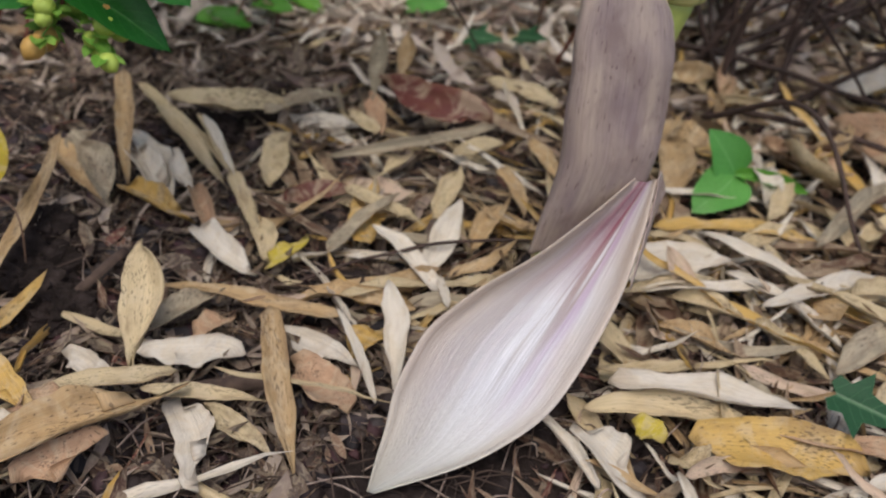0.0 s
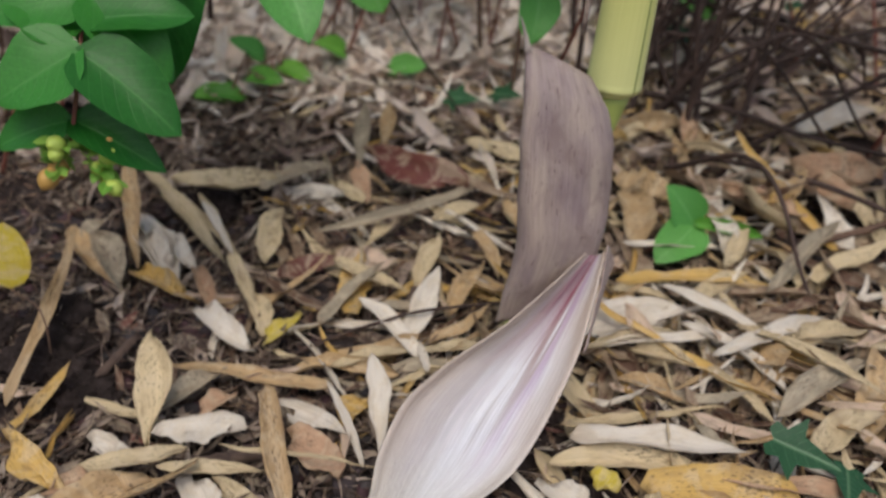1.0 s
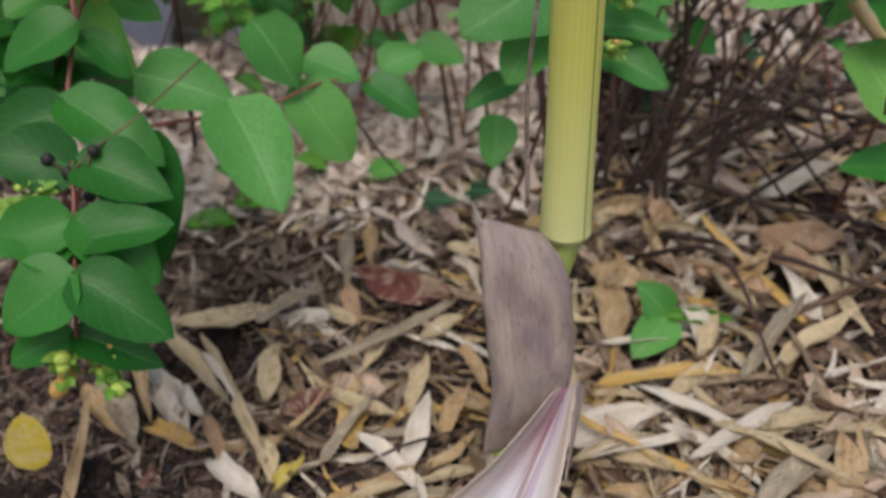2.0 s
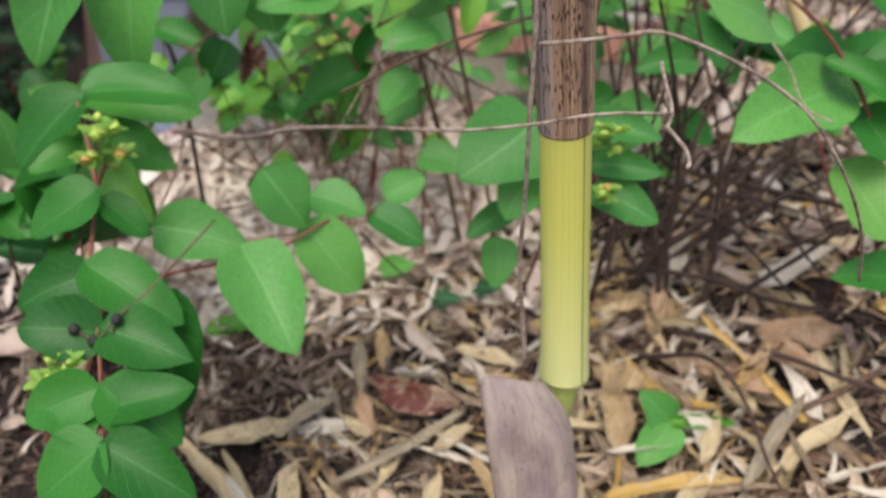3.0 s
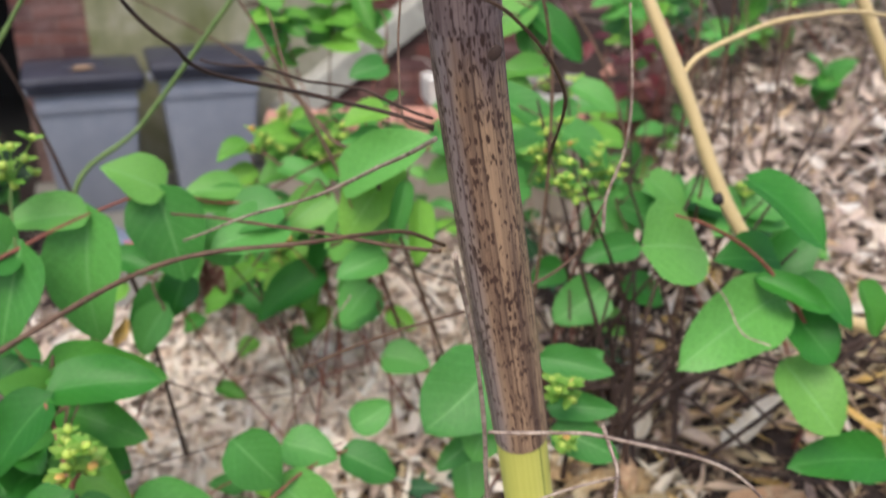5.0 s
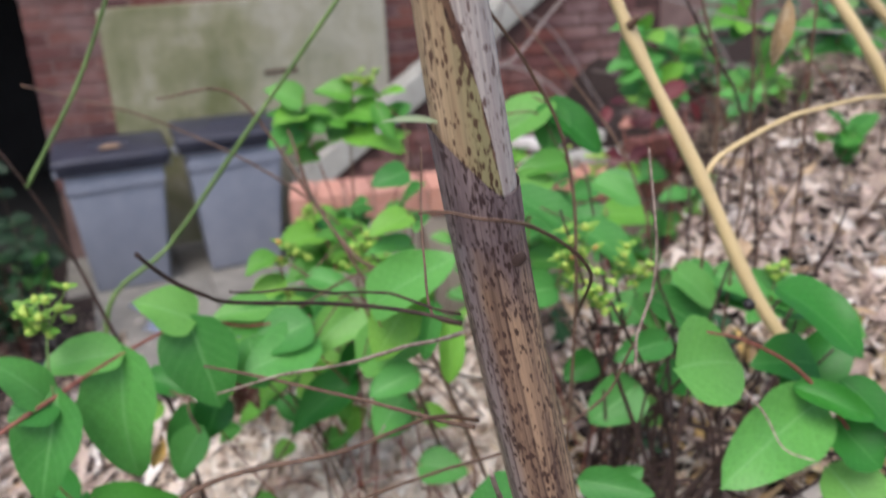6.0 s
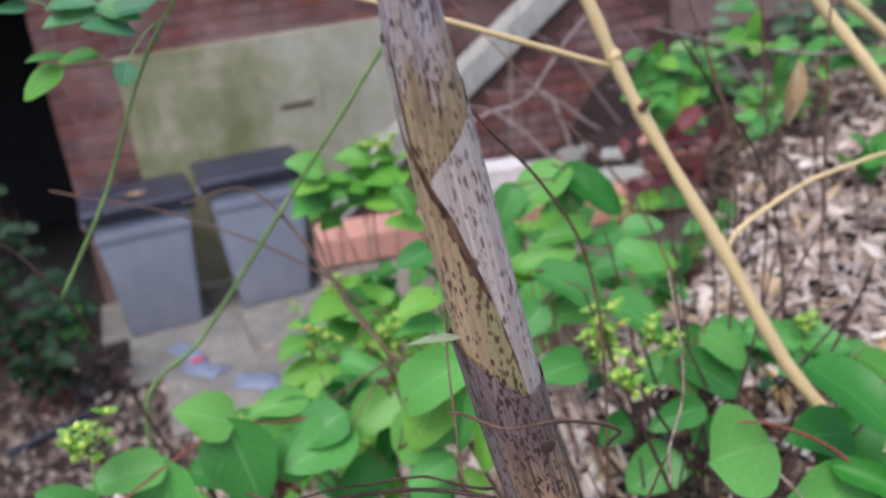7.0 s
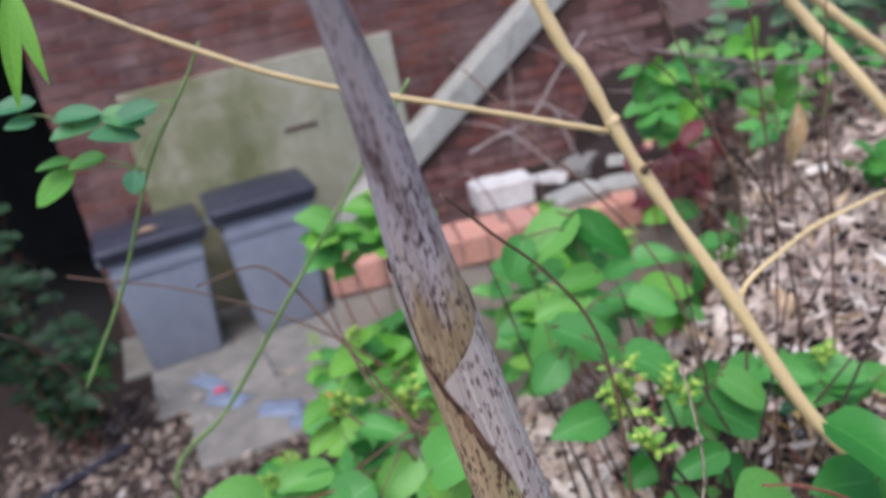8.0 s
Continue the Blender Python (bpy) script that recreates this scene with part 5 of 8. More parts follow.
h4 = shrub("hypericum branch with rounded bluish-green leaves and one dry stalk")
put("stem", tube_mesh("stem", [(0.58, 0.80, 0.15), (0.52, 0.70, 0.30), (0.46, 0.655, 0.40), (0.40, 0.66, 0.475), (0.34, 0.66, 0.515), (0.30, 0.655, 0.53)], [0.0030, 0.0022, 0.0013], M_REDSTEM, 40, 8, 0.0005), h4)
put("stem", tube_mesh("stem", [(0.58, 0.80, 0.15), (0.60, 0.84, 0.08)], [0.003, 0.0032], M_REDSTEM, 8, 8), h4)
for b0, e0, wd in (((0.266, 0.630, 0.510), (0.354, 0.675, 0.484), 0.078), ((0.394, 0.700, 0.548), (0.453, 0.630, 0.505), 0.068), ((0.424, 0.666, 0.429), (0.304, 0.590, 0.402), 0.080),
     ((0.452, 0.720, 0.447), (0.381, 0.720, 0.455), 0.060), ((0.442, 0.740, 0.395), (0.523, 0.760, 0.475), 0.057), ((0.400, 0.660, 0.456), (0.467, 0.620, 0.437), 0.033),
     ((0.447, 0.660, 0.411), (0.481, 0.620, 0.377), 0.063), ((0.463, 0.680, 0.330), (0.499, 0.640, 0.311), 0.060), ((0.448, 0.660, 0.354), (0.493, 0.600, 0.300), 0.075),
     ((0.576, 0.640, 0.233), (0.458, 0.620, 0.251), 0.059), ((0.452, 0.660, 0.455), (0.492, 0.620, 0.414), 0.035), ((0.514, 0.660, 0.446), (0.540, 0.640, 0.390), 0.041)):
    leaf(b0, e0, wd, h4, far=3 if wd < 0.075 else 0)
put("dry_stalk", tube_mesh("dry_stalk", [(0.332, 0.645, 0.475), (0.350, 0.625, 0.452), (0.362, 0.605, 0.425), (0.388, 0.595, 0.415)], [0.0012, 0.0010], M_TWIGPALE, 16, 6), h4)
b = put("dried_berry", BALLS["black"], h4)
b.matrix_world = pose(0.383, 0.74, 0.512) @ Matrix.Diagonal((0.0065, 0.0065, 0.006, 1))

h5 = shrub("hypericum shoot with fresh green leaves behind the bamboo")
put("stem", tube_mesh("stem", [(0.17, 0.84, 0.06), (0.165, 0.72, 0.20), (0.155, 0.64, 0.33), (0.160, 0.60, 0.39)], [0.0026, 0.0012], M_REDSTEM, 26, 8, 0.0005), h5)
for b0, e0, wd in (((0.125, 0.640, 0.381), (0.053, 0.600, 0.336), 0.078), ((0.133, 0.630, 0.339), (0.101, 0.600, 0.295), 0.052), ((0.118, 0.660, 0.281), (0.071, 0.640, 0.256), 0.03), ((0.110, 0.680, 0.235), (0.111, 0.650, 0.191), 0.036), ((0.177, 0.640, 0.387), (0.241, 0.610, 0.383), 0.03), ((0.190, 0.660, 0.352), (0.247, 0.660, 0.379), 0.034), ((0.176, 0.600, 0.357), (0.238, 0.580, 0.361), 0.026), ((0.179, 0.590, 0.335), (0.237, 0.560, 0.321), 0.036), ((0.124, 0.680, 0.356), (0.160, 0.680, 0.385), 0.04)):
    leaf(b0, e0, wd, h5, (0.0, -0.75, 0.65), 0, 0.10)
fruit_head((0.175, 0.575, 0.384), (0.4, -0.2, 0.6), h5, 8, 0.014, 0.0036)
fruit_head((0.176, 0.560, 0.346), (0.5, -0.3, 0.2), h5, 6, 0.012, 0.0036)


def grown_shrub(label, foot, top, n_stem, pairs, size, far, spread, bare=0.35, clusters=1):
    """A bush of arching stems from one foot, leaves in crossed pairs along the outer part of each."""
    ob = shrub(label)
    for i in range(n_stem):
        e = Vector(top) + Vector((rng.uniform(-1, 1) * spread[0], rng.uniform(-1, 1) * spread[1], rng.uniform(-1, 1) * spread[2]))
        f = Vector(foot) + Vector((rng.uniform(-1, 1), rng.uniform(-1, 1), 0)) * 0.07
        f.z = surface(f.x, f.y) - 0.02
        mid = f.lerp(e, 0.55) + Vector((rng.uniform(-0.06, 0.06), rng.uniform(-0.06, 0.06), 0.10 * rng.random()))
        pts = [tuple(f), tuple(mid), tuple(e)]
        put("stem", tube_mesh("stem", pts, [0.0026, 0.0018, 0.0010], M_TWIG if rng.random() < 0.5 else M_REDSTEM, 18, 6, 0.0012), ob)
        c = spline(pts, 60)
        for q in range(pairs):
            s = bare + (1 - bare) * (q + 0.5) / pairs
            k0 = int(s * 58)
            t = Vector(c[k0 + 1] - c[k0]).normalized()
            a = t.cross(Vector((0, 0, 1)) if q % 2 == 0 else Vector((0.3, 1, 0.2))).normalized()
            for sg in (-1, 1):
                if rng.random() < 0.08:
                    continue
                ln = size * rng.uniform(0.7, 1.15)
                d = (a * sg + t * 0.30 + Vector((0, -0.20, -0.10 - 0.35 * rng.random()))).normalized()
                leaf(Vector(c[k0]), Vector(c[k0]) + d * ln, ln * rng.uniform(0.6, 0.76), ob, (rng.uniform(-0.3, 0.3), -0.55, 0.8), far if far == 2 or rng.random() < 0.85 else (1 if far == 0 else 0), 0.3)
        if i < clusters:
            fruit_head(tuple(e), tuple(t), ob, 8, 0.020, 0.0036)
    return ob


def spray(label, foot, rows, kinds=(0,), heads=()):
    """Thin stems rising from one foot, each ending in the leaves named."""
    ob = shrub(label)
    f = Vector((foot[0], foot[1], surface(*foot) - 0.02))
    for i, (b0, e0, wd) in enumerate(rows):
        b = Vector(b0)
        leaf(b0, e0, wd, ob, far=kinds[i % len(kinds)], jit=0.22)
        g = f + Vector((rng.uniform(-0.05, 0.05), rng.uniform(-0.05, 0.05), 0))
        if i % 3 and (b - Vector(rows[i - 1][0])).length < 0.24:
            g = Vector(rows[i - 1][0])
        m = g.lerp(b, 0.5) + Vector((rng.uniform(-0.03, 0.03), 0.02, 0.04 * rng.random()))
        put("stem", tube_mesh("stem", [tuple(g), tuple(m), b0], [0.0020, 0.0014, 0.0008], M_TWIG if i % 3 else M_REDSTEM, 16, 6, 0.0010), ob)
    for h in heads:
        fruit_head(h, (0.1, -0.2, 1), ob, 11, 0.026, 0.0042)
        k0 = min(rows, key=lambda q: (Vector(q[0]) - Vector(h)).length)[0]
        put("stem", tube_mesh("stem", [k0, h], [0.0011, 0.0009], M_GREENSTEM, 8, 6), ob)
    return ob


spray("hypericum with broad fresh green leaves beside the bamboo", (0.10, 1.02), (((-0.013, 0.840, 0.504), (0.075, 0.800, 0.574), 0.068), ((-0.032, 0.900, 0.402), (0.072, 0.860, 0.473), 0.061), ((0.068, 0.800, 0.494), (0.066, 0.780, 0.424), 0.031),
     ((0.017, 0.900, 0.349), (-0.026, 0.880, 0.300), 0.050), ((-0.033, 0.950, 0.450), (-0.090, 0.920, 0.416), 0.058), ((-0.087, 0.900, 0.436), (-0.170, 0.860, 0.426), 0.062),
     ((-0.129, 0.950, 0.446), (-0.212, 0.920, 0.451), 0.043), ((0.045, 0.860, 0.521), (-0.021, 0.840, 0.434), 0.066), ((0.053, 0.800, 0.520), (0.038, 0.790, 0.449), 0.025),
     ((0.031, 0.850, 0.410), (-0.027, 0.830, 0.395), 0.040)), (0, 0, 1, 0, 0))
spray("spreading hypericum with broad green leaves and berries", (0.30, 1.05), (((0.180, 1.000, 0.570), (0.271, 0.970, 0.519), 0.063), ((0.261, 0.960, 0.533), (0.335, 0.930, 0.478), 0.054), ((0.217, 0.920, 0.471), (0.140, 0.900, 0.471), 0.050),
     ((0.388, 0.960, 0.463), (0.441, 0.930, 0.418), 0.045), ((0.357, 0.960, 0.426), (0.434, 0.930, 0.377), 0.049), ((0.359, 0.900, 0.391), (0.285, 0.880, 0.383), 0.043),
     ((0.320, 0.900, 0.330), (0.252, 0.880, 0.295), 0.059), ((0.184, 1.000, 0.520), (0.139, 0.980, 0.487), 0.045), ((0.302, 1.050, 0.565), (0.362, 1.020, 0.541), 0.046),
     ((0.337, 0.960, 0.429), (0.375, 0.940, 0.382), 0.045)), (0,), ((0.225, 0.880, 0.494), (0.235, 0.800, 0.495), (0.313, 0.920, 0.479), (0.236, 0.880, 0.522)))
spray("tall hypericum shoot with pale drooping leaves", (0.24, 1.22), (((0.266, 1.170, 0.652), (0.158, 1.140, 0.599), 0.062), ((0.266, 1.170, 0.648), (0.347, 1.140, 0.583), 0.058), ((0.270, 1.170, 0.651), (0.264, 1.150, 0.575), 0.054),
     ((0.185, 1.150, 0.643), (0.155, 1.130, 0.585), 0.049), ((0.282, 1.120, 0.578), (0.202, 1.100, 0.571), 0.041), ((0.250, 1.100, 0.555), (0.171, 1.080, 0.549), 0.044)), (0, 3, 0))
spray("young hypericum shoots with small yellow-green leaves", (-0.02, 1.14), (((0.048, 1.150, 0.604), (-0.007, 1.130, 0.627), 0.032), ((0.049, 1.100, 0.586), (-0.001, 1.080, 0.576), 0.035), ((0.015, 1.150, 0.669), (0.036, 1.120, 0.628), 0.028),
     ((0.046, 1.050, 0.538), (-0.011, 1.020, 0.527), 0.038), ((0.049, 1.050, 0.495), (-0.015, 1.020, 0.503), 0.031), ((-0.065, 1.100, 0.464), (-0.019, 1.080, 0.501), 0.032),
     ((-0.020, 1.100, 0.492), (-0.082, 1.080, 0.512), 0.028), ((-0.098, 1.050, 0.459), (-0.030, 1.020, 0.445), 0.035), ((-0.135, 1.100, 0.439), (-0.186, 1.070, 0.418), 0.037),
     ((-0.144, 1.100, 0.477), (-0.185, 1.070, 0.464), 0.036)), (1, 0, 1), ((-0.118, 1.100, 0.464), (-0.03, 1.06, 0.47)))
spray("low hypericum with dull and yellowing leaves", (-0.08, 1.02), (((-0.044, 1.000, 0.326), (-0.142, 0.970, 0.268), 0.058), ((0.028, 0.950, 0.310), (-0.017, 0.930, 0.270), 0.041), ((-0.032, 0.980, 0.387), (0.035, 0.960, 0.379), 0.052),
     ((-0.046, 1.000, 0.404), (-0.097, 0.980, 0.402), 0.037), ((-0.172, 1.000, 0.395), (-0.209, 0.980, 0.338), 0.041), ((-0.320, 1.000, 0.354), (-0.252, 0.980, 0.346), 0.045),
     ((-0.248, 0.950, 0.335), (-0.287, 0.930, 0.248), 0.051), ((-0.310, 1.000, 0.314), (-0.337, 0.980, 0.290), 0.038), ((-0.055, 1.000, 0.330), (-0.024, 0.980, 0.403), 0.038),
     ((0.034, 0.900, 0.243), (0.093, 0.880, 0.237), 0.044)), (3, 0, 1, 3, 0))
# shade on these leaves comes from the darker leaf colour (kind 3)
spray("hypericum with broad leaves, shade put into their dark green", (-0.40, 0.84), (((-0.316, 0.720, 0.357), (-0.201, 0.700, 0.350), 0.060), ((-0.317, 0.700, 0.326), (-0.355, 0.680, 0.366), 0.053), ((-0.308, 0.700, 0.316), (-0.220, 0.660, 0.305), 0.051),
     ((-0.317, 0.700, 0.309), (-0.361, 0.660, 0.289), 0.051), ((-0.301, 0.660, 0.301), (-0.232, 0.620, 0.260), 0.050), ((-0.356, 0.740, 0.355), (-0.385, 0.720, 0.331), 0.046), ((-0.239, 0.900, 0.326), (-0.274, 0.880, 0.270), 0.052), ((-0.213, 0.920, 0.363), (-0.234, 0.900, 0.310), 0.049)), (3, 3, 3, 3, 3, 3, 0))
spray("low hypericum seedlings with small yellow-green leaves", (-0.10, 1.10), (((-0.144, 1.050, 0.310), (-0.182, 1.030, 0.284), 0.036), ((-0.088, 1.050, 0.336), (-0.056, 1.030, 0.310), 0.036), ((-0.159, 1.100, 0.244), (-0.125, 1.080, 0.215), 0.038), ((-0.202, 1.000, 0.146), (-0.161, 0.980, 0.139), 0.028),
     ((-0.081, 1.050, 0.284), (-0.057, 1.030, 0.239), 0.041), ((-0.124, 1.100, 0.307), (-0.153, 1.080, 0.341), 0.033)), (1, 1, 0), ((-0.10, 1.06, 0.30),))
spray("low hypericum with mid-green leaves among bare stems", (0.34, 1.06), (((0.391, 1.000, 0.287), (0.447, 0.980, 0.260), 0.049), ((0.335, 1.050, 0.373), (0.389, 1.030, 0.363), 0.049), ((0.30, 1.02, 0.31), (0.25, 1.00, 0.29), 0.045), ((0.36, 1.03, 0.22), (0.41, 1.00, 0.20), 0.045)), (3, 0))
spray("bright green weed seedlings at the far edge of the litter", (-0.18, 0.89), (((-0.198, 0.872, -0.010), (-0.238, 0.852, -0.010), 0.03), ((-0.181, 0.887, 0.015), (-0.136, 0.867, 0.027), 0.03), ((-0.169, 0.918, 0.032), (-0.209, 0.898, 0.056), 0.03), ((-0.147, 0.920, 0.026), (-0.102, 0.900, 0.026), 0.03), ((-0.070, 0.947, 0.055), (-0.110, 0.927, 0.067), 0.03), ((-0.009, 0.944, 0.047), (0.036, 0.924, 0.071), 0.03), ((-0.182, 0.875, -0.007), (-0.222, 0.855, -0.007), 0.03)), (1, 1, 0))
spray("young hypericum with lime-green leaves in the bright gap", (-0.06, 1.20), (((-0.223, 1.100, 0.226), (-0.183, 1.075, 0.257), 0.041), ((-0.186, 1.130, 0.230), (-0.216, 1.105, 0.258), 0.035), ((-0.125, 1.160, 0.250), (-0.088, 1.135, 0.241), 0.033), ((-0.209, 1.115, 0.264), (-0.173, 1.090, 0.296), 0.039), ((-0.072, 1.145, 0.159), (-0.038, 1.120, 0.200), 0.042), ((-0.029, 1.100, 0.197), (0.007, 1.075, 0.188), 0.032), ((-0.106, 1.130, 0.141), (-0.062, 1.105, 0.166), 0.041), ((-0.078, 1.160, 0.270), (-0.035, 1.135, 0.294), 0.040), ((-0.046, 1.115, 0.346), (-0.071, 1.090, 0.371), 0.031), ((-0.002, 1.145, 0.417), (0.032, 1.120, 0.445), 0.036)), (1, 1, 0))
spray("spindly hypericum with lime and yellowing leaves", (0.04, 1.24), (((0.026, 1.100, 0.417), (-0.009, 1.075, 0.403), 0.033), ((-0.142, 1.130, 0.188), (-0.111, 1.105, 0.222), 0.038), ((-0.162, 1.160, 0.131), (-0.186, 1.135, 0.116), 0.030), ((0.010, 1.115, 0.260), (-0.027, 1.090, 0.246), 0.034), ((-0.060, 1.145, 0.267), (-0.142, 1.120, 0.237), 0.065), ((0.038, 1.100, 0.377), (0.077, 1.075, 0.342), 0.042), ((0.051, 1.130, 0.184), (0.096, 1.105, 0.169), 0.039), ((-0.107, 1.160, 0.342), (-0.131, 1.135, 0.375), 0.034), ((-0.260, 1.115, 0.184), (-0.226, 1.090, 0.209), 0.035), ((0.006, 1.145, 0.194), (0.033, 1.120, 0.177), 0.030)), (1, 0, 1, 3))
dead_sprig = tagged(new("dead_sprig"), "curled orange-brown dead leaves on a thin twig", "dead leaf")
put("stem", tube_mesh("stem", [(-0.30, 0.95, 0.30), (-0.24, 0.97, 0.36), (-0.19, 0.985, 0.37), (-0.10, 1.02, 0.20), (-0.06, 1.05, surface(-0.06, 1.05))], [0.0012, 0.0014, 0.0020], M_TWIG, 24, 6, 0.001), dead_sprig)
for b0, e0 in (((-0.19, 0.985, 0.365), (-0.205, 0.97, 0.29)), ((-0.20, 0.985, 0.36), (-0.17, 0.96, 0.31)), ((-0.30, 0.95, 0.29), (-0.32, 0.94, 0.245)), ((-0.285, 0.95, 0.295), (-0.29, 0.94, 0.25))):
    vv, ff, uu = blade(10, 5, 0.42, 0.9, 1.2, 0.9, 0, 0.05, 0.8, 0.5, 0.45, 0.1, 0.3, b0[0] * 90)
    put("dead_leaf", mesh_of("dead_leaf", vv, ff, M_BY["ochre"] if b0[0] < -0.25 else M_BY["red"], uu), dead_sprig).matrix_world = from_to(b0, e0, (0.2, -0.8, 0.4))
grown_shrub("leafy hypericum bush with yellow-green tips", (0.02, 1.40, 0), (-0.14, 1.44, 0.40), 4, 2, 0.082, 1, (0.12, 0.10, 0.05), 0.7, 4)
grown_shrub("hypericum bush with yellowing green leaves", (-0.10, 1.30, 0), (-0.26, 1.30, 0.27), 4, 3, 0.075, 0, (0.16, 0.10, 0.07), 0.6, 2)
grown_shrub("hypericum bush with spreading green leaves", (0.42, 1.36, 0), (0.40, 1.36, 0.44), 4, 2, 0.095, 0, (0.22, 0.14, 0.07), 0.6, 2)
grown_shrub("hypericum bush with broad green leaves over the bank", (0.36, 1.75, 0), (0.36, 1.80, 0.34), 3, 3, 0.10, 0, (0.18, 0.12, 0.07), 0.55, 1)
grown_shrub("fresh green hypericum bush at the edge of the bed", (-0.30, 1.36, 0), (-0.20, 1.40, 0.17), 5, 3, 0.072, 1, (0.18, 0.10, 0.07), 0.5, 3)
grown_shrub("hypericum bush with dark green lower leaves", (-0.42, 0.86, 0), (-0.40, 0.82, 0.24), 6, 3, 0.085, 3, (0.13, 0.12, 0.09), 0.45, 0)
grown_shrub("low hypericum bush with green leaves", (0.62, 1.05, 0), (0.55, 0.95, 0.36), 4, 3, 0.082, 0, (0.14, 0.12, 0.08), 0.55, 1)
grown_shrub("leafy weed shrub with bright green leaves by the wall", (1.02, 2.35, 0), (0.98, 2.33, 0.58), 6, 3, 0.085, 0, (0.30, 0.14, 0.10), 0.55, 0)
grown_shrub("leafy weed shrub with fresh leaves on the bank", (1.30, 2.20, 0), (1.30, 2.20, 0.62), 5, 3, 0.085, 0, (0.24, 0.16, 0.10), 0.5, 0)
grown_shrub("grey-green leafy shrub behind the rubble heap", (1.62, 3.70, 0), (1.62, 3.60, 0.40), 9, 5, 0.10, 4, (0.34, 0.22, 0.22), 0.25, 0)
grown_shrub("tall dull green shrub behind the loose bricks", (2.10, 3.60, 0), (2.10, 3.50, 0.40), 9, 5, 0.11, 4, (0.34, 0.22, 0.26), 0.25, 0)
grown_shrub("low nettle-like weed with bright green leaves on the bank", (1.18, 2.50, 0), (1.12, 2.45, 0.40), 7, 3, 0.10, 0, (0.30, 0.14, 0.10), 0.5, 0)
grown_shrub("leafy weed shrub with green leaves beside the mulch", (0.62, 2.30, 0), (0.62, 2.25, 0.32), 4, 3, 0.085, 0, (0.20, 0.16, 0.08), 0.5, 0)
grown_shrub("bright green young shrub near the patio", (0.02, 1.58, 0), (-0.03, 1.55, 0.60), 4, 4, 0.072, 1, (0.10, 0.06, 0.05), 0.76, 2)
grown_shrub("yellow-green weeds at the foot of the low brick wall", (-0.16, 2.66, 0), (-0.11, 2.62, -0.24), 7, 4, 0.085, 1, (0.26, 0.08, 0.12), 0.35, 3)
grown_shrub("green weeds leaning on the low brick wall", (0.30, 2.66, 0), (0.32, 2.64, -0.16), 6, 4, 0.09, 0, (0.26, 0.08, 0.12), 0.35, 0)
bramble = shrub("bright green bramble shoot in front of the dark bushes", "brambles")
for d in ((0.10, -0.06, 0.05), (-0.11, -0.05, 0.02), (0.05, -0.07, -0.10), (-0.06, -0.07, -0.09), (0.0, -0.06, 0.11)):
    leaf((-1.534, 3.857, -0.51), tuple(np.array((-1.534, 3.857, -0.51)) + 0.95 * np.array(d)), 0.09, bramble, (0, -0.8, 0.5))
put("stem", tube_mesh("stem", [(-1.534, 3.857, -0.51), (-1.56, 3.9, -0.7), (-1.6, 3.95, surface(-1.6, 3.95))], [0.003, 0.005], M_GREENSTEM, 12, 6), bramble)
# these three bushes carry their shade in the leaf colour (far=2)
grown_shrub("dark leafy bush beside the doorway, shade in its leaf colour", (-1.75, 3.75, 0), (-1.78, 3.75, -0.25), 8, 5, 0.10, 2, (0.28, 0.25, 0.36), 0.15, 0)
grown_shrub("leafy bush at the house foot, shade in its dark colour", (-2.10, 4.30, 0), (-2.10, 4.25, -0.1), 8, 5, 0.11, 2, (0.32, 0.25, 0.45), 0.12, 0)
grown_shrub("dark leafy bush before the doorway, shade in its leaf colour", (-1.62, 3.62, 0), (-1.58, 3.58, -0.12), 9, 5, 0.085, 2, (0.26, 0.16, 0.34), 0.12, 0)
red_weed = shrub("low weed with dark red leaves beside the loose bricks", "weeds")
for i in range(15):
    p = Vector((0.767 + rng.uniform(-0.14, 0.14), 2.10 + rng.uniform(-0.08, 0.08), 0.419 + rng.uniform(-0.10, 0.08)))
    ob = put("leaf", M_REDLEAF[i % 2], red_weed)
    ob.matrix_world = from_to(p, p + Vector((rng.uniform(-1, 1), rng.uniform(-0.6, 0.2), rng.uniform(-0.7, 0.3))) * 0.09, (0, -0.6, 0.7))
for dx in (-0.08, 0.0, 0.09):
    put("stem", tube_mesh("stem", [(0.767 + 0.3 * dx, 2.12, surface(0.767 + 0.3 * dx, 2.12) - 0.01), (0.767 + dx, 2.10, 0.419)], [0.004, 0.002], M_REDSTEM, 10, 6), red_weed)

# bare brown stems of the bush behind the bamboo
for i in range(38):
    x, y = 0.30 + rng.uniform(-0.09, 0.14), 0.92 + rng.uniform(-0.12, 0.14)
    top = (x + rng.uniform(-0.17, 0.40), y + rng.uniform(-0.12, 0.25), rng.uniform(0.22, 0.60))
    mid = (0.5 * (x + top[0]) + rng.uniform(-0.05, 0.05), 0.5 * (y + top[1]) + rng.uniform(-0.04, 0.04), 0.55 * top[2])
    twig([(x, y, surface(x, y) - 0.01), mid, top], 0.0042, 0.0014, M_DARKSTEM, "bare dark brown stem of a shrub", "twig", 0.0016, 22, "shrub stem")
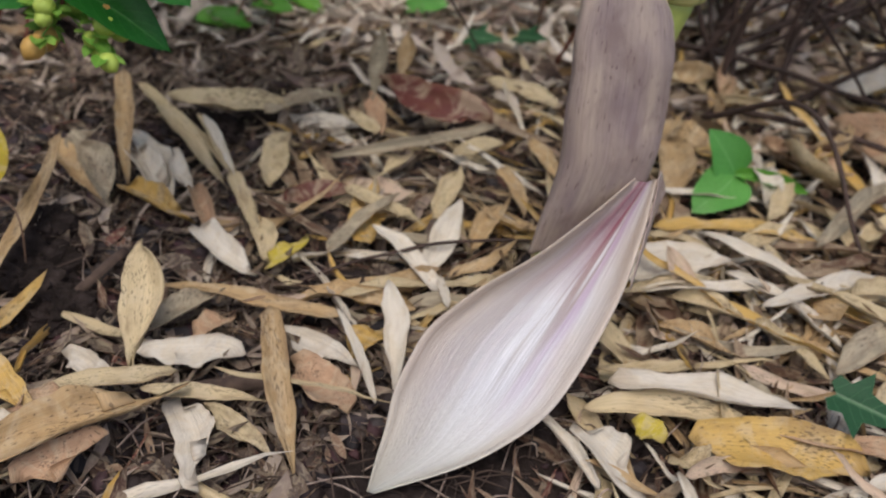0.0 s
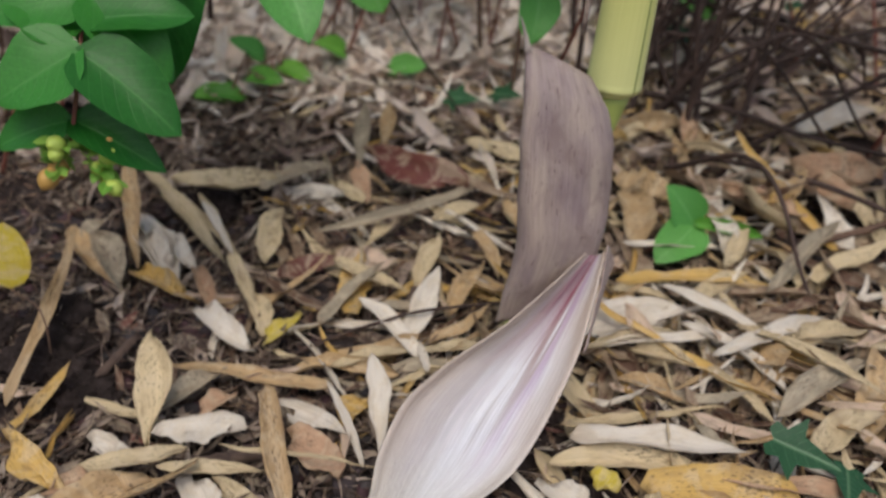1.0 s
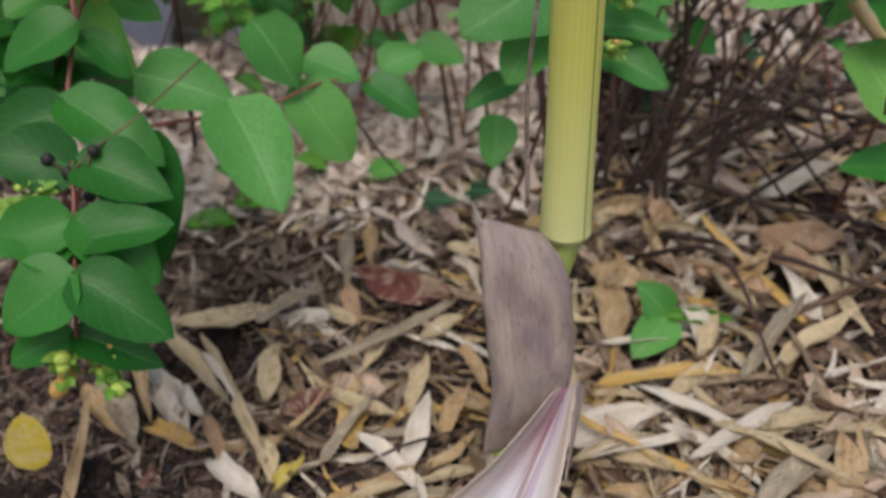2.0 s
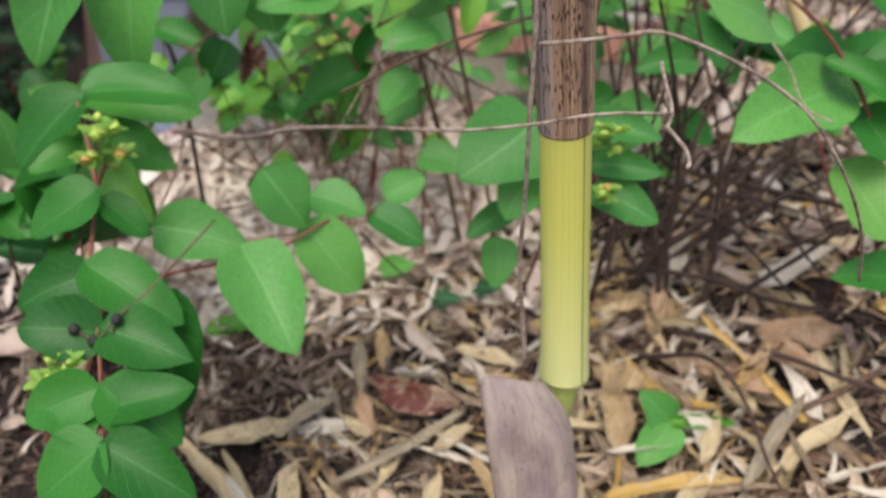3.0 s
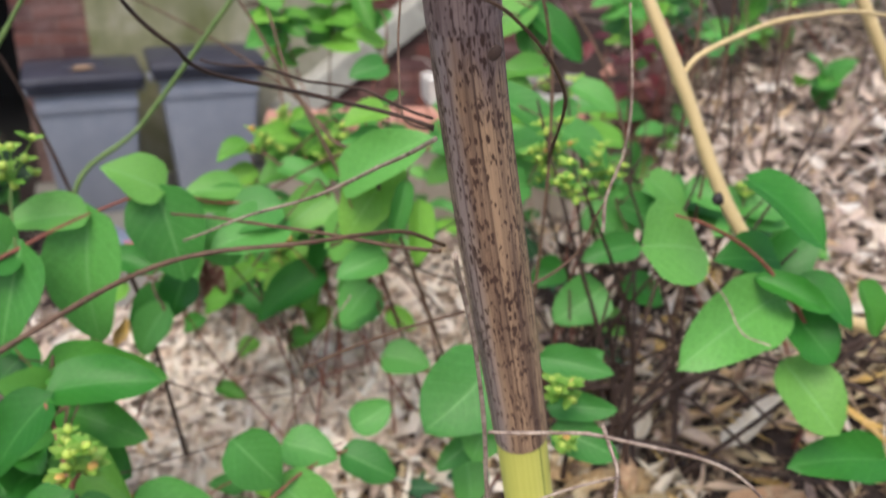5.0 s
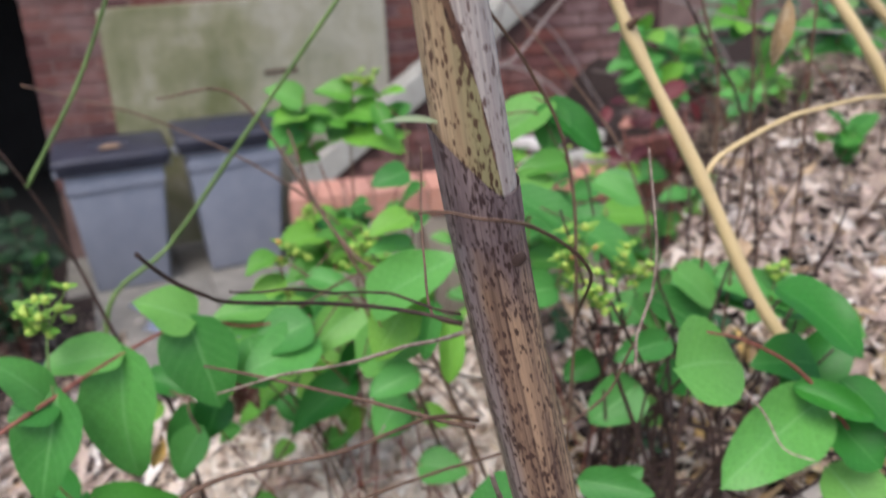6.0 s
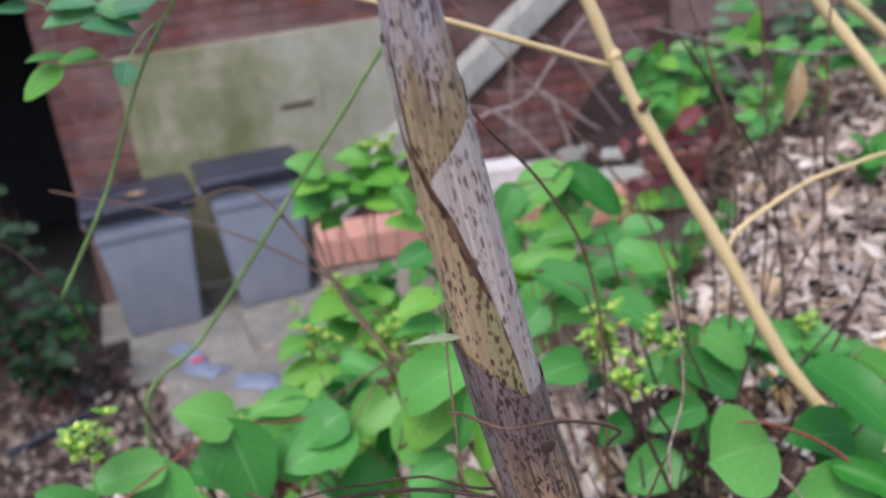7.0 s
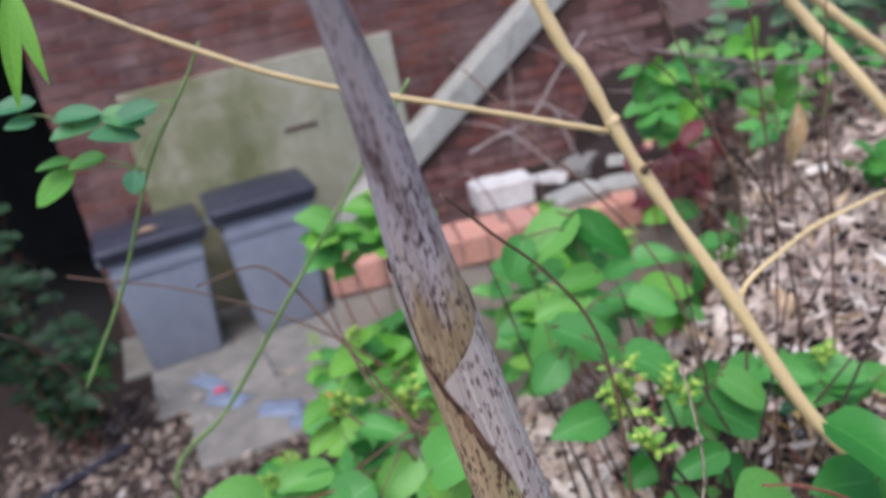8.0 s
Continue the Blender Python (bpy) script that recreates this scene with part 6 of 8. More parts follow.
for i in range(13):
    x, y = rng.uniform(0.25, 0.75), rng.uniform(0.68, 1.0)
    e = (x + rng.uniform(0.1, 0.45), y + rng.uniform(-0.2, 0.12))
    m = ((x + e[0]) / 2, (y + e[1]) / 2)
    twig([(x, y, surface(x, y) + 0.03 + 0.1 * rng.random()), (*m, surface(*m) + 0.07 + 0.1 * rng.random()), (*e, surface(*e) + 0.02)], 0.0032, 0.0020, M_DARKSTEM, "dark fallen stem lying over the litter", "fallen_branch", 0.0018, 22, "shrub stem")
for i in range(13):
    a = Vector((rng.uniform(0.4, 1.6), rng.uniform(2.9, 3.8), rng.uniform(0.1, 0.3)))
    d = Vector((rng.uniform(-0.7, 0.6), rng.uniform(-0.3, 0.2), rng.uniform(0.0, 0.5)))
    twig([tuple(a - Vector((0, 0, 0.15))), tuple(a + d * 0.5), tuple(a + d)], 0.007, 0.0025, M_GREYTWIG, "bleached dead branch on the rubble heap", "dead_branch", 0.004, 18, "branch")

# rambling rose leaflets
rose = tagged(new("rose_spray"), "green rose leaflets on thin stalks", "rose")
ROSE = [mesh_of("leaflet", *(lambda q: (q[0], q[1], m, q[2]))(blade(8, 4, 0.66, 0.3, 0.3, 0.1, 0.1, 0.01, 0.6, 0.45, 0.45))) for m in (M_HYP_FAR, M_ROSE)]
for c, e in (((-0.330, 0.970, 0.907), (-0.253, 0.980, 0.889)), ((-0.325, 0.97, 0.920), (-0.253, 0.980, 0.889)), ((-0.30, 0.925, 0.962), (-0.193, 0.950, 0.964)), ((-0.350, 0.925, 0.985), (-0.30, 0.925, 0.962)), ((-0.236, 0.865, 0.915), (-0.205, 0.945, 0.948))):
    put("stalk", tube_mesh("stalk", [c, tuple(0.5 * (np.array(c) + np.array(e)) + np.array((0, 0, 0.006))), e], [0.0007, 0.0012], M_GREENSTEM, 10, 6), rose)
for i, (b0, e0, wd) in enumerate((((-0.330, 0.970, 0.907), (-0.381, 0.960, 0.881), 0.034), ((-0.290, 0.970, 0.917), (-0.334, 0.960, 0.915), 0.020), ((-0.268, 0.930, 0.963), (-0.327, 0.920, 0.957), 0.027),
     ((-0.209, 0.930, 0.966), (-0.264, 0.920, 0.958), 0.027), ((-0.236, 0.930, 0.938), (-0.281, 0.900, 0.954), 0.028), ((-0.329, 0.930, 0.995), (-0.375, 0.920, 0.994), 0.023),
     ((-0.336, 0.930, 0.975), (-0.367, 0.920, 0.977), 0.019), ((-0.292, 0.970, 0.919), (-0.326, 0.960, 0.915), 0.019), ((-0.327, 0.970, 0.920), (-0.367, 0.960, 0.921), 0.014),
     ((-0.236, 0.870, 0.915), (-0.244, 0.860, 0.892), 0.023), ((-0.272, 0.930, 0.969), (-0.225, 0.920, 0.952), 0.029), ((-0.321, 0.930, 0.972), (-0.266, 0.920, 0.974), 0.023))):
    n = (Vector(e0) - Vector(b0)).length
    put("leaflet", ROSE[0 if i in (0, 1, 7, 8) else 1], rose).matrix_world = from_to(b0, e0, (0.15, -0.6, 0.75), wd / (0.66 * n))
bam = tagged(new("bamboo_leaf_tip"), "narrow bright green bamboo leaves hanging from a cane", "bamboo leaves")
for b0, e0 in (((-0.27, 0.80, 1.11), (-0.262, 0.78, 1.02)), ((-0.27, 0.80, 1.11), (-0.30, 0.79, 1.00))):
    vv, ff, uu = blade(8, 4, 0.16, 0.4, 0.4, 0.3)
    put("leaf", mesh_of("leaf", vv, ff, M_HYP_FAR, uu), bam).matrix_world = from_to(b0, e0, (0, -1, 0.2))

# hanging dry leaf on the right-hand stems
vv, ff, uu = blade(12, 4, 0.30, 0.9, 1.0, 0.8)
dl = tagged(put("hanging_leaf", mesh_of("hanging_leaf", vv, ff, M_BY["tan"], uu)), "curled tan dead leaf hanging on a dry stem", "dead leaf")
dl.matrix_world = from_to((0.531, 1.0, 0.80), (0.520, 1.0, 0.705), (-0.3, -0.9, 0.1))
twig([(0.531, 1.0, 0.80), (0.53, 1.01, 0.9), (0.50, 1.02, 1.0)], 0.0008, 0.0012)
for pts in ([(0.45, 0.95, 1.0), (0.47, 0.97, 0.8), (0.49, 1.0, 0.6), (0.48, 1.02, 0.2)], [(0.36, 1.0, 0.98), (0.41, 0.98, 0.80), (0.44, 0.98, 0.65), (0.42, 1.0, 0.15)], [(0.60, 1.05, 0.95), (0.585, 1.03, 0.7), (0.60, 1.05, 0.2)]):
    twig(pts, 0.0013, 0.0024, M_TWIG, "tall bare brown stem", "twig", 0.0015, 34, "shrub stem")

# weeds and bare stalks on the mulched bank
kept_state = rng.getstate()
rng.seed(77)
for x, y, h, n_stem, size, spread, words in (
        (0.93, 2.30, 0.14, 3, 0.075, 0.10, "small green weed on the mulched bank near the loose bricks"),
        (1.10, 2.10, 0.13, 3, 0.085, 0.10, "low weed with broad green leaves on the mulch"),
        (1.09, 1.76, 0.08, 2, 0.080, 0.06, "small green weed seedling standing in the mulch"),
        (0.76, 1.76, 0.07, 2, 0.065, 0.07, "tiny weed with bright green leaves in the mulch"),
        (0.57, 1.62, 0.16, 3, 0.080, 0.08, "young hypericum with green leaves at the edge of the mulch"),
        (0.43, 1.52, 0.16, 3, 0.095, 0.08, "young hypericum with broad leaves below the brick wall")):
    grown_shrub(words, (x, y, 0), (x, y, surface(x, y) + h), n_stem, 2, size, 0, (spread, 0.06, 0.03), 0.5, 0)
for i in range(30):
    x, y = rng.uniform(0.5, 1.35), rng.uniform(1.3, 2.3)
    z = surface(x, y)
    top = (x + rng.uniform(-0.18, 0.18), y + rng.uniform(-0.15, 0.1), z + rng.uniform(0.14, 0.42))
    mid = (0.5 * (x + top[0]) + rng.uniform(-0.03, 0.03), 0.5 * (y + top[1]), z + 0.55 * (top[2] - z))
    twig([(x, y, z - 0.01), mid, top], 0.0034, 0.0014, M_DARKSTEM if i % 3 else M_TWIG, "bare brown stalk standing in the mulch", "twig", 0.003, 18, "shrub stem")
for i in range(26):
    x, y = rng.uniform(0.6, 1.25), rng.uniform(1.75, 2.5)
    a = rng.uniform(0, 6.28)
    e = (x + 0.22 * math.cos(a), y + 0.22 * math.sin(a))
    m = ((x + e[0]) / 2 + 0.02, (y + e[1]) / 2)
    twig([(x, y, surface(x, y) + 0.015), (*m, surface(*m) + 0.05), (*e, surface(*e) + 0.02)], 0.004, 0.002, M_DARKSTEM if i % 2 else M_TWIG, "dead brown twig lying on the mulch", "fallen_branch", 0.003, 18, "branch")
grown_shrub("leafy hypericum with yellow-green leaves in front of the brick wall", (0.05, 1.50, 0), (0.02, 1.46, 0.40), 5, 2, 0.070, 0, (0.16, 0.05, 0.05), 0.6, 2)
twig([(0.145, 1.327, 0.896), (0.233, 1.224, 0.777), (0.300, 1.186, 0.688), (0.352, 1.153, 0.609), (0.387, 1.122, 0.533), (0.402, 1.084, 0.436), (0.41, 1.06, surface(0.41, 1.06) - 0.01)], 0.0014, 0.0026, M_TWIG, "long slanting dead stem above the green leaves")
twig([(0.326, 1.158, 0.896), (0.404, 1.140, 0.859), (0.440, 1.118, 0.806), (0.493, 1.137, 0.723), (0.550, 1.154, 0.634), (0.60, 1.17, 0.45), (0.61, 1.18, surface(0.61, 1.18) - 0.01)], 0.0014, 0.0026, M_DARKSTEM, "arching dark dead stem over the bank")
twig([(0.25, 2.246, 0.50), (0.320, 2.253, 0.534), (0.433, 2.258, 0.560), (0.566, 2.300, 0.685), (0.624, 2.321, 0.748)], 0.006, 0.003, M_GREYTWIG, "bleached dead branch leaning over the loose stones", "dead_branch", 0.004, 24, "branch")
twig([(0.657, 1.888, 0.740), (0.862, 1.854, 0.679), (1.021, 1.833, 0.642), (1.20, 1.815, 0.60), (1.42, 1.80, 0.40)], 0.0022, 0.0034, M_GREYTWIG, "pale dead stem arching over the mulch", "dead_branch", 0.003, 28, "branch")
twig([(0.680, 1.464, 0.758), (0.709, 1.439, 0.697), (0.713, 1.388, 0.564), (0.695, 1.331, 0.416), (0.665, 1.283, 0.288), (0.655, 1.26, surface(0.655, 1.26) - 0.01)], 0.0012, 0.0024, M_TWIG, "tall thin dead stalk in the mulch")
rng.setstate(kept_state)

# ---------------------------------------------------------------- leaf litter
def ground_up(x, y):
    return Vector((-0.19, -0.14, 0.97))


def crumple(q, seed, amp=0.045, sway=0.10):
    """Dents and a sideways sweep, so that no blade lies flat and straight."""
    vv, ff, uu = q
    vv = vv.copy()
    bow = sway * math.sin(seed * 3.3)
    for p in vv:
        x, y = p[0], p[1]
        p[2] += amp * (noise.noise((x * 3.5, y * 9, seed)) + 0.5 * noise.noise((x * 9, y * 20, seed + 5)))
        p[1] += bow * ((x - 0.5) ** 2 - 0.25) + 0.25 * amp * noise.noise((x * 6, 0, seed + 2))
    return vv, ff, uu


def under_sheath(x, y, r):
    """Within r of the line along which the peeled sheath lies."""
    k0 = min(max(((x - 0.03) * 0.09 + (y - 0.24) * 0.11) / 0.0202, 0), 1)
    return math.hypot(x - 0.03 - 0.09 * k0, y - 0.24 - 0.11 * k0) < r


def dry_leaf(b0, e0, width, tone, label, bend=0.3, curl=0.7, twist=0.2, wide=0.4, tip=0.9, base=0.7, lean=(0, 0, 0)):
    s, e = Vector(b0) + Vector((0, -0.006, 0.007)), Vector(e0) + Vector((0, -0.006, 0.007))
    n = (e - s).length
    ragged = rng.uniform(0, 90)
    torn = rng.random()
    vv, ff, uu = crumple(blade(20, 6, width / n, bend, curl, twist, 0.0, 0.05, 0.22 if torn < 0.25 else tip, 0.2 if torn > 0.8 else base, wide, rng.uniform(-0.2, 0.2), 0.42 if width / n < 0.25 else 0.28, ragged), ragged, 0.030 if width / n < 0.3 else 0.018)
    if width / n > 0.27:
        cut = rng.choice((-1, 1)) * rng.uniform(0.4, 1.0) * width / n
        vv[:, 0] += cut * (uu[:, 0] - 0.5) * (2 * uu[:, 1] - 0.7)
        vv[:, 0] -= 0.14 * np.abs(np.sin(7.0 * uu[:, 0] + ragged)) * uu[:, 1] ** 6
        vv[:, 2] += 0.16 * width / n * np.maximum(0, uu[:, 0] - 0.72) / 0.28
    ob = put("dry_leaf", mesh_of("dry_leaf", vv, ff, M_BY[tone], uu))
    mod = ob.modifiers.new("thick", "SOLIDIFY")
    mod.thickness = 0.0007 / n
    ob.matrix_world = from_to(s, e, ground_up(s.x, s.y) + Vector(lean))
    return tagged(ob, label, "dead leaf", "leaf litter")


dry_leaf((-0.266, 0.546, -0.047), (-0.240, 0.334, -0.070), 0.013, "tan", "tan dry bamboo leaf with dark specks", 0.12, 0.9, -0.08, lean=(0, -0.6, 0))
dry_leaf((-0.241, 0.611, -0.005), (-0.203, 0.525, -0.068), 0.019, "tan", "tan dry bamboo leaf with dark specks", 0.30, 1.2, 0.0, lean=(0, -0.6, 0))
dry_leaf((-0.243, 0.673, -0.037), (-0.129, 0.543, -0.047), 0.023, "cream", "cream-coloured dry bamboo leaf in the litter", 0.28, 1.3, -0.08)
dry_leaf((-0.213, 0.570, -0.056), (-0.165, 0.516, -0.060), 0.034, "white", "bleached white dry sheath scrap in the litter", 0.30, 1.6, 0.0, 0.5, 0.2, 0.2)
dry_leaf((-0.202, 0.519, -0.064), (-0.145, 0.489, -0.060), 0.027, "ochre", "ochre-yellow dead sheath scrap in the litter", 0.30, 1.8, -0.4, 0.5, 0.2, 0.2)
dry_leaf((-0.175, 0.549, -0.041), (-0.154, 0.526, -0.058), 0.016, "white", "bleached white dry sheath scrap in the litter", 0.28, 1.4, 0.0, 0.5, 0.2, 0.2)
dry_leaf((-0.161, 0.567, -0.006), (-0.120, 0.526, -0.034), 0.009, "white", "bleached white dry bamboo leaf in the litter", 0.15, 0.8, 0.0, lean=(0, -0.6, 0))
dry_leaf((-0.125, 0.531, -0.034), (-0.083, 0.467, -0.051), 0.015, "cream", "cream-coloured dry bamboo leaf in the litter", 0.30, 1.2, 0.08)
dry_leaf((-0.151, 0.526, -0.054), (-0.119, 0.463, -0.056), 0.020, "pink", "pinkish-brown dead sheath scrap in the litter", 0.30, 1.7, -0.08, 0.5, 0.2, 0.2)
dry_leaf((-0.133, 0.469, -0.056), (-0.079, 0.429, -0.057), 0.025, "white", "bleached white dry sheath scrap in the litter", 0.28, 1.2, -0.08, 0.5, 0.2, 0.2)
dry_leaf((-0.095, 0.497, -0.051), (-0.071, 0.438, -0.051), 0.018, "cream", "cream-coloured dry bamboo leaf in the litter", 0.15, 0.8, -0.08)
dry_leaf((-0.073, 0.436, -0.053), (-0.054, 0.461, -0.038), 0.015, "yellow", "small bright yellow leaf in the litter", 0.25, 0.7, -0.08, 0.5, 0.2, 0.2)
dry_leaf((-0.091, 0.544, -0.043), (-0.089, 0.609, -0.018), 0.027, "cream", "cream-coloured dry leaf in the litter", 0.30, 0.8, 0.08)
dry_leaf((-0.200, 0.655, -0.037), (-0.111, 0.666, -0.020), 0.032, "cream", "cream-coloured dry leaf in the litter", 0.25, 1.1, -0.08)
dry_leaf((-0.121, 0.657, -0.025), (-0.048, 0.716, -0.001), 0.024, "grey", "dull grey-brown dry bamboo leaf in the litter", 0.28, 0.9, 0.08)
dry_leaf((-0.016, 0.710, 0.017), (0.085, 0.653, 0.028), 0.038, "red", "dark red-brown fallen leaf in the litter", 0.15, 0.7, -0.08, lean=(0, -0.6, 0))
dry_leaf((-0.052, 0.570, -0.014), (0.097, 0.658, 0.029), 0.014, "grey", "dull grey-brown dry bamboo leaf in the litter", 0.15, 1.3, -0.08, lean=(0, -0.6, 0))
dry_leaf((-0.034, 0.750, 0.054), (-0.027, 0.702, -0.001), 0.021, "grey", "dull grey-brown dry bamboo leaf in the litter", 0.30, 1.0, -0.4, lean=(0, -0.6, 0))
dry_leaf((-0.003, 0.777, 0.054), (0.002, 0.744, 0.011), 0.020, "tan", "tan dry leaf with dark specks", 0.15, 1.0, -0.4, lean=(0, -0.6, 0))
dry_leaf((0.044, 0.511, -0.020), (0.061, 0.577, 0.009), 0.020, "cream", "cream-coloured dry bamboo leaf in the litter", 0.28, 0.9, 0.0)
dry_leaf((0.043, 0.445, -0.031), (0.063, 0.522, 0.006), 0.021, "white", "bleached white dry bamboo leaf in the litter", 0.25, 0.9, 0.0, lean=(0, -0.6, 0))
dry_leaf((-0.004, 0.478, -0.020), (0.054, 0.425, -0.030), 0.017, "white", "bleached white dry bamboo leaf in the litter", 0.35, 0.9, 0.24)
dry_leaf((0.052, 0.437, -0.027), (0.061, 0.408, -0.033), 0.007, "white", "bleached white dry bamboo leaf in the litter", 0.28, 0.8, -0.4)
dry_leaf((-0.033, 0.459, -0.042), (0.014, 0.538, -0.012), 0.014, "grey", "dull grey-brown dry bamboo leaf in the litter", 0.15, 1.0, 0.08)
dry_leaf((-0.032, 0.547, -0.028), (0.039, 0.510, -0.019), 0.020, "cream", "cream-coloured dry bamboo leaf in the litter", 0.30, 0.8, -0.4)
dry_leaf((-0.143, 0.405, -0.069), (-0.013, 0.386, -0.045), 0.018, "tan", "tan dry bamboo leaf with dark specks", 0.15, 1.0, 0.08)
dry_leaf((-0.017, 0.408, -0.046), (0.055, 0.437, -0.028), 0.014, "cream", "cream-coloured dry bamboo leaf in the litter", 0.30, 0.8, -0.08)
dry_leaf((0.052, 0.429, -0.030), (0.105, 0.439, -0.016), 0.013, "cream", "cream-coloured dry bamboo leaf in the litter", 0.25, 0.8, 0.24)
dry_leaf((-0.018, 0.376, -0.035), (0.020, 0.315, -0.056), 0.006, "white", "bleached white dry bamboo leaf in the litter", 0.35, 0.8, -0.08)
dry_leaf((0.011, 0.393, -0.015), (0.029, 0.325, -0.055), 0.017, "white", "bleached white dry bamboo leaf in the litter", 0.28, 0.9, 0.08, lean=(0, -0.6, 0))
dry_leaf((-0.003, 0.352, -0.053), (0.017, 0.380, -0.044), 0.021, "ochre", "ochre-yellow dead leaf in the litter", 0.35, 0.6, 0.24, 0.5, 0.2, 0.2)
dry_leaf((-0.048, 0.362, -0.059), (-0.002, 0.343, -0.054), 0.020, "white", "bleached white dry leaf in the litter", 0.20, 0.7, -0.08)
dry_leaf((-0.126, 0.332, -0.078), (-0.078, 0.341, -0.068), 0.024, "white", "bleached white dry leaf in the litter", 0.30, 0.4, 0.08, 0.5, 0.2, 0.2)
dry_leaf((-0.134, 0.359, -0.076), (-0.097, 0.399, -0.057), 0.020, "grey", "dull grey-brown dry sheath scrap in the litter", 0.15, 1.2, 0.08)
dry_leaf((-0.106, 0.358, -0.073), (-0.086, 0.379, -0.064), 0.016, "pink", "pinkish-brown dead leaf in the litter", 0.30, 0.7, 0.08, 0.5, 0.2, 0.2)
dry_leaf((-0.062, 0.357, -0.036), (-0.021, 0.252, -0.071), 0.018, "tan", "tan dry bamboo leaf with dark specks", 0.30, 1.0, 0.0)
dry_leaf((-0.155, 0.392, -0.034), (-0.135, 0.318, -0.084), 0.029, "cream", "cream-coloured dry leaf in the litter", 0.25, 0.8, 0.0, lean=(0, -0.6, 0))
dry_leaf((-0.036, 0.336, -0.062), (0.000, 0.305, -0.061), 0.028, "pink", "pinkish-brown dead leaf in the litter", 0.28, 0.6, -0.4, 0.5, 0.2, 0.2)
dry_leaf((-0.179, 0.299, -0.091), (-0.107, 0.320, -0.070), 0.017, "cream", "cream-coloured dry bamboo leaf in the litter", 0.20, 0.9, 0.0)
dry_leaf((-0.084, 0.314, -0.060), (0.026, 0.305, -0.042), 0.004, "cream", "cream-coloured dry bamboo leaf in the litter", 0.25, 0.8, -0.08)
dry_leaf((-0.225, 0.309, -0.085), (-0.179, 0.277, -0.094), 0.026, "ochre", "ochre-yellow dead leaf in the litter", 0.15, 0.6, -0.4)
dry_leaf((-0.200, 0.253, -0.088), (-0.169, 0.268, -0.087), 0.015, "white", "bleached white dry leaf in the litter", 0.15, 0.7, 0.08)
dry_leaf((-0.188, 0.279, -0.094), (-0.148, 0.290, -0.086), 0.016, "pink", "pinkish-brown dead leaf in the litter", 0.30, 0.9, 0.08, 0.5, 0.2, 0.2)
dry_leaf((-0.191, 0.226, -0.090), (-0.105, 0.296, -0.067), 0.038, "tan", "tan dry sheath scrap with dark specks", 0.15, 1.3, -0.4)
dry_leaf((-0.096, 0.296, -0.079), (-0.074, 0.246, -0.084), 0.027, "white", "bleached white dry leaf in the litter", 0.15, 0.7, -0.4, 0.5, 0.2, 0.2)
dry_leaf((-0.174, 0.324, -0.088), (-0.148, 0.310, -0.087), 0.019, "white", "bleached white dry sheath scrap in the litter", 0.28, 1.2, -0.4, 0.5, 0.2, 0.2)
dry_leaf((-0.079, 0.293, -0.076), (-0.041, 0.267, -0.073), 0.016, "cream", "cream-coloured dry leaf in the litter", 0.28, 0.9, -0.4)
dry_leaf((-0.159, 0.233, -0.098), (-0.138, 0.250, -0.086), 0.026, "pink", "pinkish-brown dead leaf in the litter", 0.15, 1.0, -0.4, 0.5, 0.2, 0.2)
dry_leaf((-0.123, 0.301, -0.078), (-0.048, 0.304, -0.065), 0.014, "cream", "cream-coloured dry bamboo leaf in the litter", 0.15, 0.9, -0.4)
dry_leaf((0.225, 0.523, 0.025), (0.385, 0.531, 0.057), 0.022, "ochre", "ochre-yellow dead bamboo leaf in the litter", 0.28, 0.7, -0.4)
dry_leaf((0.220, 0.513, 0.019), (0.279, 0.505, 0.027), 0.015, "cream", "cream-coloured dry bamboo leaf in the litter", 0.28, 0.9, -0.08)
dry_leaf((0.187, 0.453, 0.002), (0.275, 0.481, 0.025), 0.040, "white", "bleached white dry leaf in the litter", 0.15, 1.1, 0.0)
dry_leaf((0.260, 0.512, 0.034), (0.377, 0.428, 0.037), 0.017, "white", "bleached white dry bamboo leaf in the litter", 0.25, 1.3, -0.4)
dry_leaf((0.272, 0.465, 0.026), (0.347, 0.395, 0.027), 0.018, "white", "bleached white dry bamboo leaf in the litter", 0.35, 1.4, -0.4)
dry_leaf((0.287, 0.418, 0.016), (0.329, 0.361, 0.014), 0.014, "cream", "cream-coloured dry bamboo leaf in the litter", 0.25, 1.2, -0.4)
dry_leaf((0.322, 0.450, 0.026), (0.392, 0.414, 0.034), 0.021, "ochre", "ochre-yellow dead bamboo leaf in the litter", 0.15, 0.9, -0.4)
dry_leaf((0.327, 0.363, 0.018), (0.428, 0.431, 0.052), 0.027, "grey", "dull grey-brown dry bamboo leaf in the litter", 0.15, 0.8, -0.4)
dry_leaf((0.362, 0.515, 0.048), (0.471, 0.632, 0.096), 0.020, "grey", "dull grey-brown dry bamboo leaf in the litter", 0.15, 1.0, -0.4)
dry_leaf((0.365, 0.449, 0.038), (0.440, 0.472, 0.058), 0.023, "cream", "cream-coloured dry bamboo leaf in the litter", 0.28, 0.9, -0.4)
dry_leaf((0.147, 0.314, -0.023), (0.273, 0.313, 0.001), 0.023, "cream", "cream-coloured dry bamboo leaf in the litter", 0.30, 1.1, -0.08)
dry_leaf((0.162, 0.330, -0.010), (0.298, 0.330, 0.012), 0.025, "white", "bleached white dry bamboo leaf in the litter", 0.30, 1.2, 0.08)
dry_leaf((0.260, 0.306, -0.001), (0.373, 0.291, 0.019), 0.019, "pink", "pinkish-brown dead bamboo leaf in the litter", 0.28, 1.0, 0.0)
